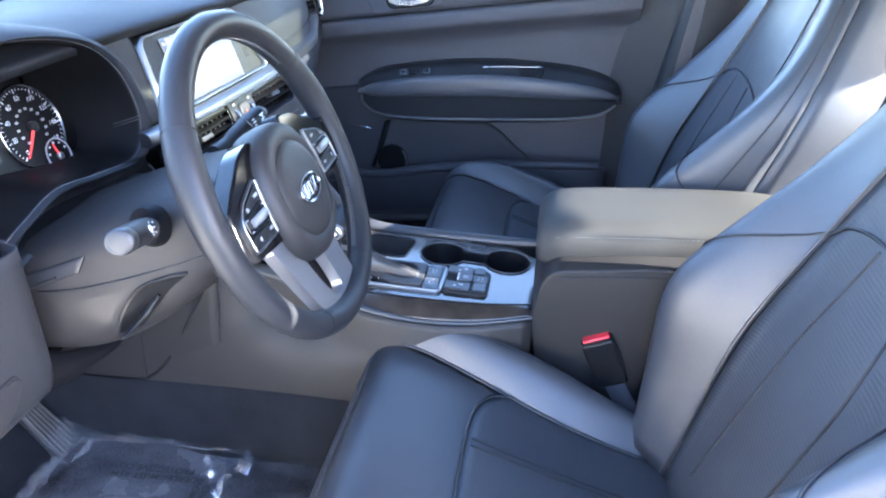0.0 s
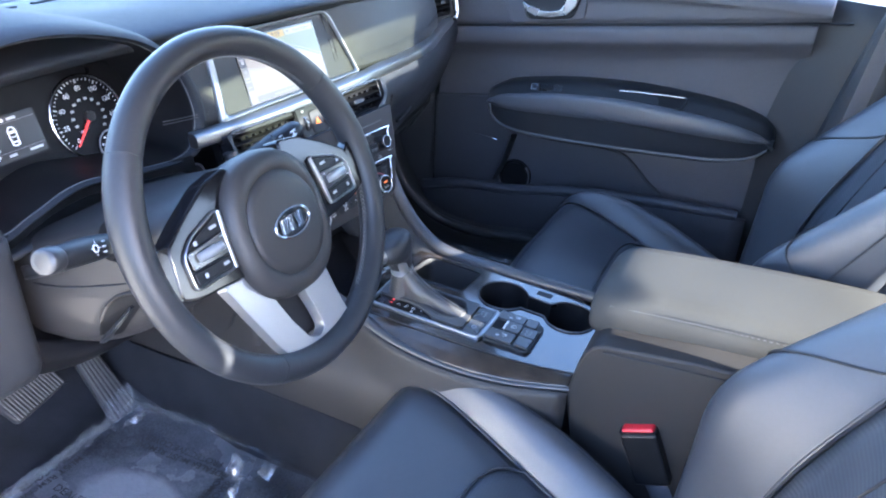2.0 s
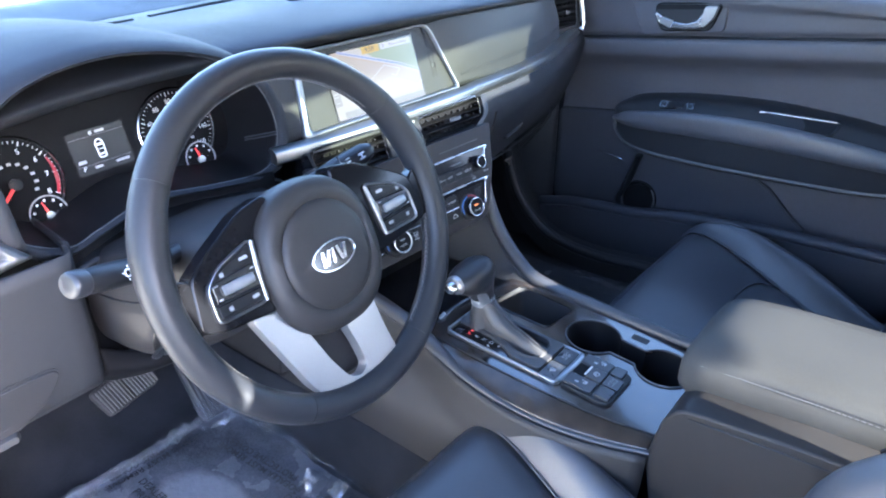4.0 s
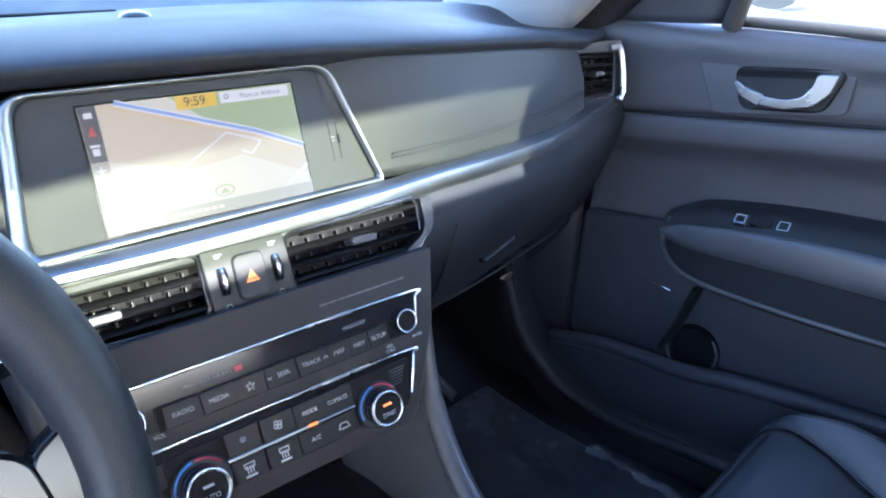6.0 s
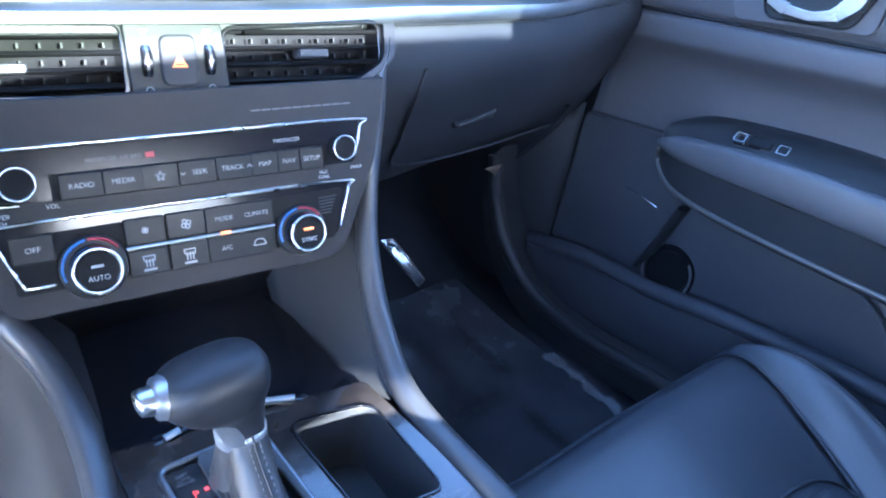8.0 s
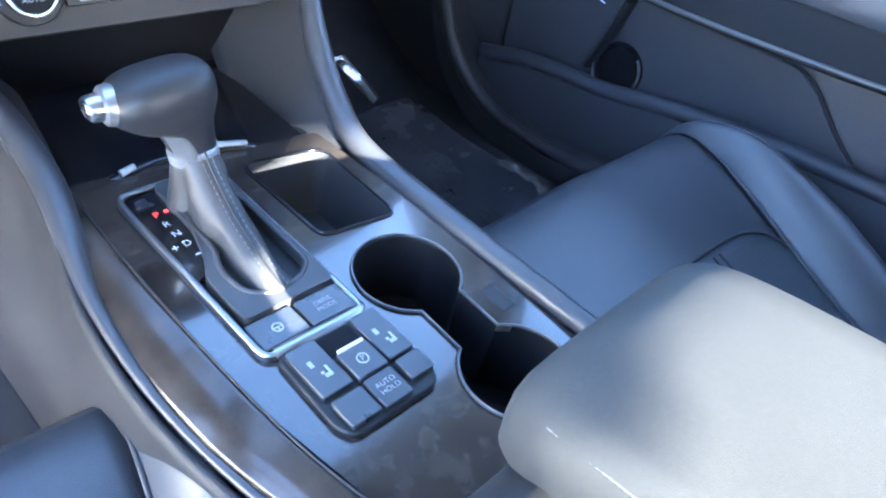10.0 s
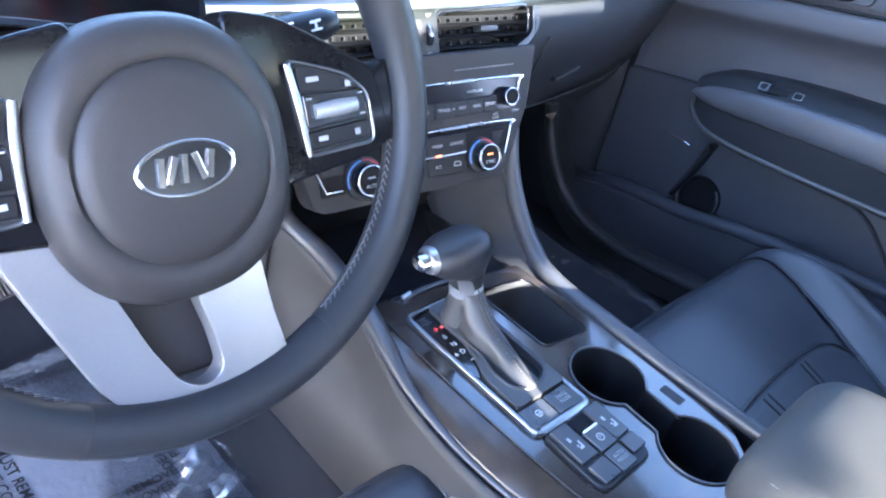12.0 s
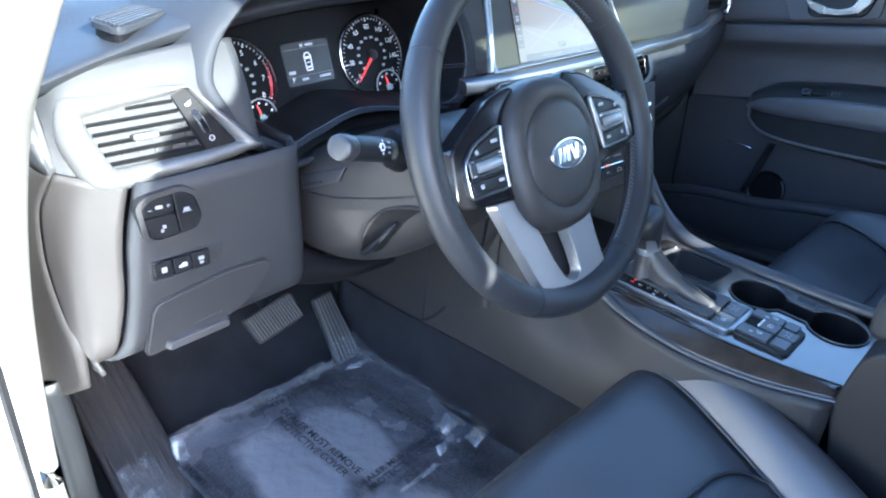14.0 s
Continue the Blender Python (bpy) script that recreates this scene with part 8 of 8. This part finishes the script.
rod("strap_groove", [(0.768, 0.222, 0.475), (0.766, 0.20, 0.53), (0.762, 0.178, 0.602)], 0.013, dark_plastic, dr, n=10, seg=8, flat=0.5)
spk = Plane((0.772, 0.170, 0.490), (0, -1, 0), (0.12, 0, 1))
turned("speaker_ring", spk, [(0.040, -0.01), (0.044, 0.0), (0.042, 0.008), (0.036, 0.006), (0.034, 0.002), (0.001, 0.001)], pit_black, dr, "round black speaker ring", 40)
for a0 in (-25, 150):
    rod("ring_edge", [spk.p(0.0415 * math.cos(radians(a0 + 7 * k)), 0.0415 * math.sin(radians(a0 + 7 * k)), 0.0075) for k in range(11)], 0.0022, satin_grey, dr, seg=6)
lockp = thing("door_light", "small bright chrome sliver on the door trim", "trim")
rod("sliver", [(0.7735, 0.290, 0.584), (0.7735, 0.262, 0.582), (0.7730, 0.240, 0.580), (0.7725, 0.226, 0.578)], [0.0010, 0.0016, 0.0036, 0.0026], bright_chrome, lockp, n=10, flat=0.6)

# armrest
A_ST = [(0.252, 0.708, 0.652, 0.762), (0.240, 0.716, 0.648, 0.745), (0.205, 0.735, 0.626, 0.728), (0.15, 0.748, 0.618, 0.720), (0.05, 0.764, 0.618, 0.716), (-0.08, 0.774, 0.624, 0.714), (-0.20, 0.772, 0.632, 0.714), (-0.30, 0.764, 0.640, 0.718), (-0.37, 0.748, 0.655, 0.728), (-0.405, 0.730, 0.680, 0.742), (-0.415, 0.712, 0.700, 0.764)]
skin("armrest_top", [[(0.800, y, zt + 0.001), (x + (0.765 - x) * 0.80, y, zt - 0.003), (x + (0.765 - x) * 0.14, y, zt - 0.027)] for y, zt, zl, x in A_ST], 50, 10, dark_plastic, dr, "black switch panel on the armrest")
skin("armrest_pad", [[(x + (0.765 - x) * 0.16, y, zt - 0.0285), (x + (0.765 - x) * 0.10, y, zt - 0.0270), (x - 0.001, y, zt - 0.0330), (x - 0.003, y, zt - 0.40 * (zt - zl)), (x + 0.001, y, zt - 0.485 * (zt - zl))] for y, zt, zl, x in A_ST], 50, 16, lit_pad_leather, dr, "padded leather armrest edge")
skin("armrest_face", [[(x + 0.0025, y, zt - 0.49 * (zt - zl)), (x + 0.005, y, zt - 0.62 * (zt - zl)), (x + 0.010, y, zl + 0.08 * (zt - zl)), (x + 0.022, y, zl), (0.798, y, zl - 0.002)] for y, zt, zl, x in A_ST], 50, 12, dash_soft, dr, "padded leather armrest face")
rod("armrest_line", [(0.752, 0.244, 0.686), (0.749, 0.243, 0.672)] + [(x + 0.010, y, zl + 0.075 * (zt - zl)) for y, zt, zl, x in A_ST[1:-1]], 0.0042, satin_grey, dr, "satin grey lower edge line", n=50, seg=8)
rod("armrest_seam", [(x + 0.001, y, zt - 0.486 * (zt - zl)) for y, zt, zl, x in A_ST[1:-1]], 0.0014, seam_black, dr, n=50, seg=5)

wsw = thing("window_switch", "black window switch with bright corner edges", "switch")
wq = Plane((0.741, 0.098, 0.7425), (0, -1, 0.10), (0.73, 0.06, 0.62))
plate("base", wq, rect(0.075, 0.020, 0.004), -0.006, 0.002, gloss_black, wsw, bevel=0.001)
for x in (-0.030, 0.030):
    ring("bright_edge", wq, rect(0.016, 0.015, 0.002, x), rect(0.0125, 0.0115, 0.001, x), 0.001, 0.0045, chrome, wsw)
plate("rocker", wq, rect(0.030, 0.014, 0.003), 0.001, 0.006, button_mat, wsw, bevel=0.002)
pull = thing("pull_cup", "recessed black door pull with a bright edge", "door pull")
pq = Plane((0.737, -0.140, 0.7545), (0, -1, 0.05), (0.72, 0.0, 0.62))
cup_o = rounded([(-0.095, -0.013), (0.074, -0.015), (0.083, 0.013), (-0.058, 0.013)], 0.005)
plate("recess", pq, cup_o, -0.012, 0.0030, gloss_lining, pull)
ring("rim", pq, offset(cup_o, -0.003), cup_o, -0.010, 0.0045, dark_plastic, pull, bevel=0.001)
rod("bright_edge", [pq.p(-0.066, 0.0125, 0.0050), pq.p(-0.050, 0.0140, 0.0055), pq.p(0.0, 0.0140, 0.0055), pq.p(0.078, 0.0135, 0.0050)], 0.0019, chrome, pull, "bright upper edge", n=20)

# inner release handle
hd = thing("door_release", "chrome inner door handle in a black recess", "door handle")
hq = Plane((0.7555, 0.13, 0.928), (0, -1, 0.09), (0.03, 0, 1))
bz = rounded([(-0.077, -0.043), (0.098, -0.030), (0.104, 0.036), (-0.105, 0.030)], 0.012)
plate("bezel", hq, bz, -0.01, 0.003, door_plastic, hd, bevel=0.002)
rc = rounded([(-0.036, -0.030), (0.070, -0.026), (0.092, 0.026), (-0.048, 0.022)], 0.014)
plate("recess", hq, rc, -0.004, 0.0042, dark_plastic, hd)
# Black strip paints the shade under the upper edge of the recess.
plate("recess_shade", hq, rounded([(-0.044, 0.011), (0.056, 0.014), (0.060, 0.0235), (-0.044, 0.0205)], 0.004), 0.0, 0.0050, pit_black, hd, "black strip for the shade at the top of the recess")
ring("recess_edge", hq, offset(rc, -0.003), rc, 0.0, 0.0065, gloss_black, hd, bevel=0.001)
lever = [(-0.047, 0.004), (-0.036, -0.013), (-0.014, -0.0235), (0.022, -0.0265), (0.058, -0.020), (0.078, -0.002), (0.086, 0.021), (0.060, 0.020), (0.056, 0.005), (0.044, -0.009), (0.024, -0.0145), (-0.002, -0.0120), (-0.026, -0.004), (-0.041, 0.006)]
plate("lever", hq, rounded(lever, 0.004, 4), 0.003, 0.015, chrome, hd, "satin chrome lever", bevel=0.004)

# window and mirror corner
win = thing("window_1", "clear passenger window above the door", "window", kind="structure")
bm = bmesh.new()
grid(bm, net([[(0.785, y, 1.0), (0.76, y - 0.04, 1.12), (0.70, y - 0.09, 1.26), (0.63, y - 0.13, 1.36)] for y in (0.26, 0.0, -0.3, -0.5)], 8, 8))
pane = part("pane", bm, glass, win)
pane.visible_shadow = False
skin("mirror_corner", [[(0.770, 0.395, 0.988), (0.765, 0.31, 0.992), (0.762, 0.215, 1.0)], [(0.752, 0.345, 1.035), (0.750, 0.28, 1.045), (0.748, 0.195, 1.055)], [(0.728, 0.27, 1.105), (0.727, 0.23, 1.11), (0.726, 0.175, 1.118)]], 8, 8, pocket_plastic, win, "black corner panel in front of the window")
rod("window_post", [(0.765, 0.205, 0.995), (0.75, 0.185, 1.06), (0.722, 0.155, 1.13), (0.67, 0.10, 1.24)], [0.014, 0.014, 0.012, 0.01], hard_plastic, win, "grey window post", n=16)
rod("belt_seal", [(0.785, 0.21, 1.003), (0.785, 0.0, 1.006), (0.785, -0.45, 1.0)], 0.008, pedal_grey, win, n=12)
bm = bmesh.new()
tube(bm, [(0.86, 0.20, 1.05), (0.93, 0.20, 1.07), (1.03, 0.20, 1.07), (1.07, 0.20, 1.07)], [0.05, 0.085, 0.08, 0.03], 16, 16, flat=0.75)
part("mirror_shell", bm, white_paint, dr, "white outer mirror shell")
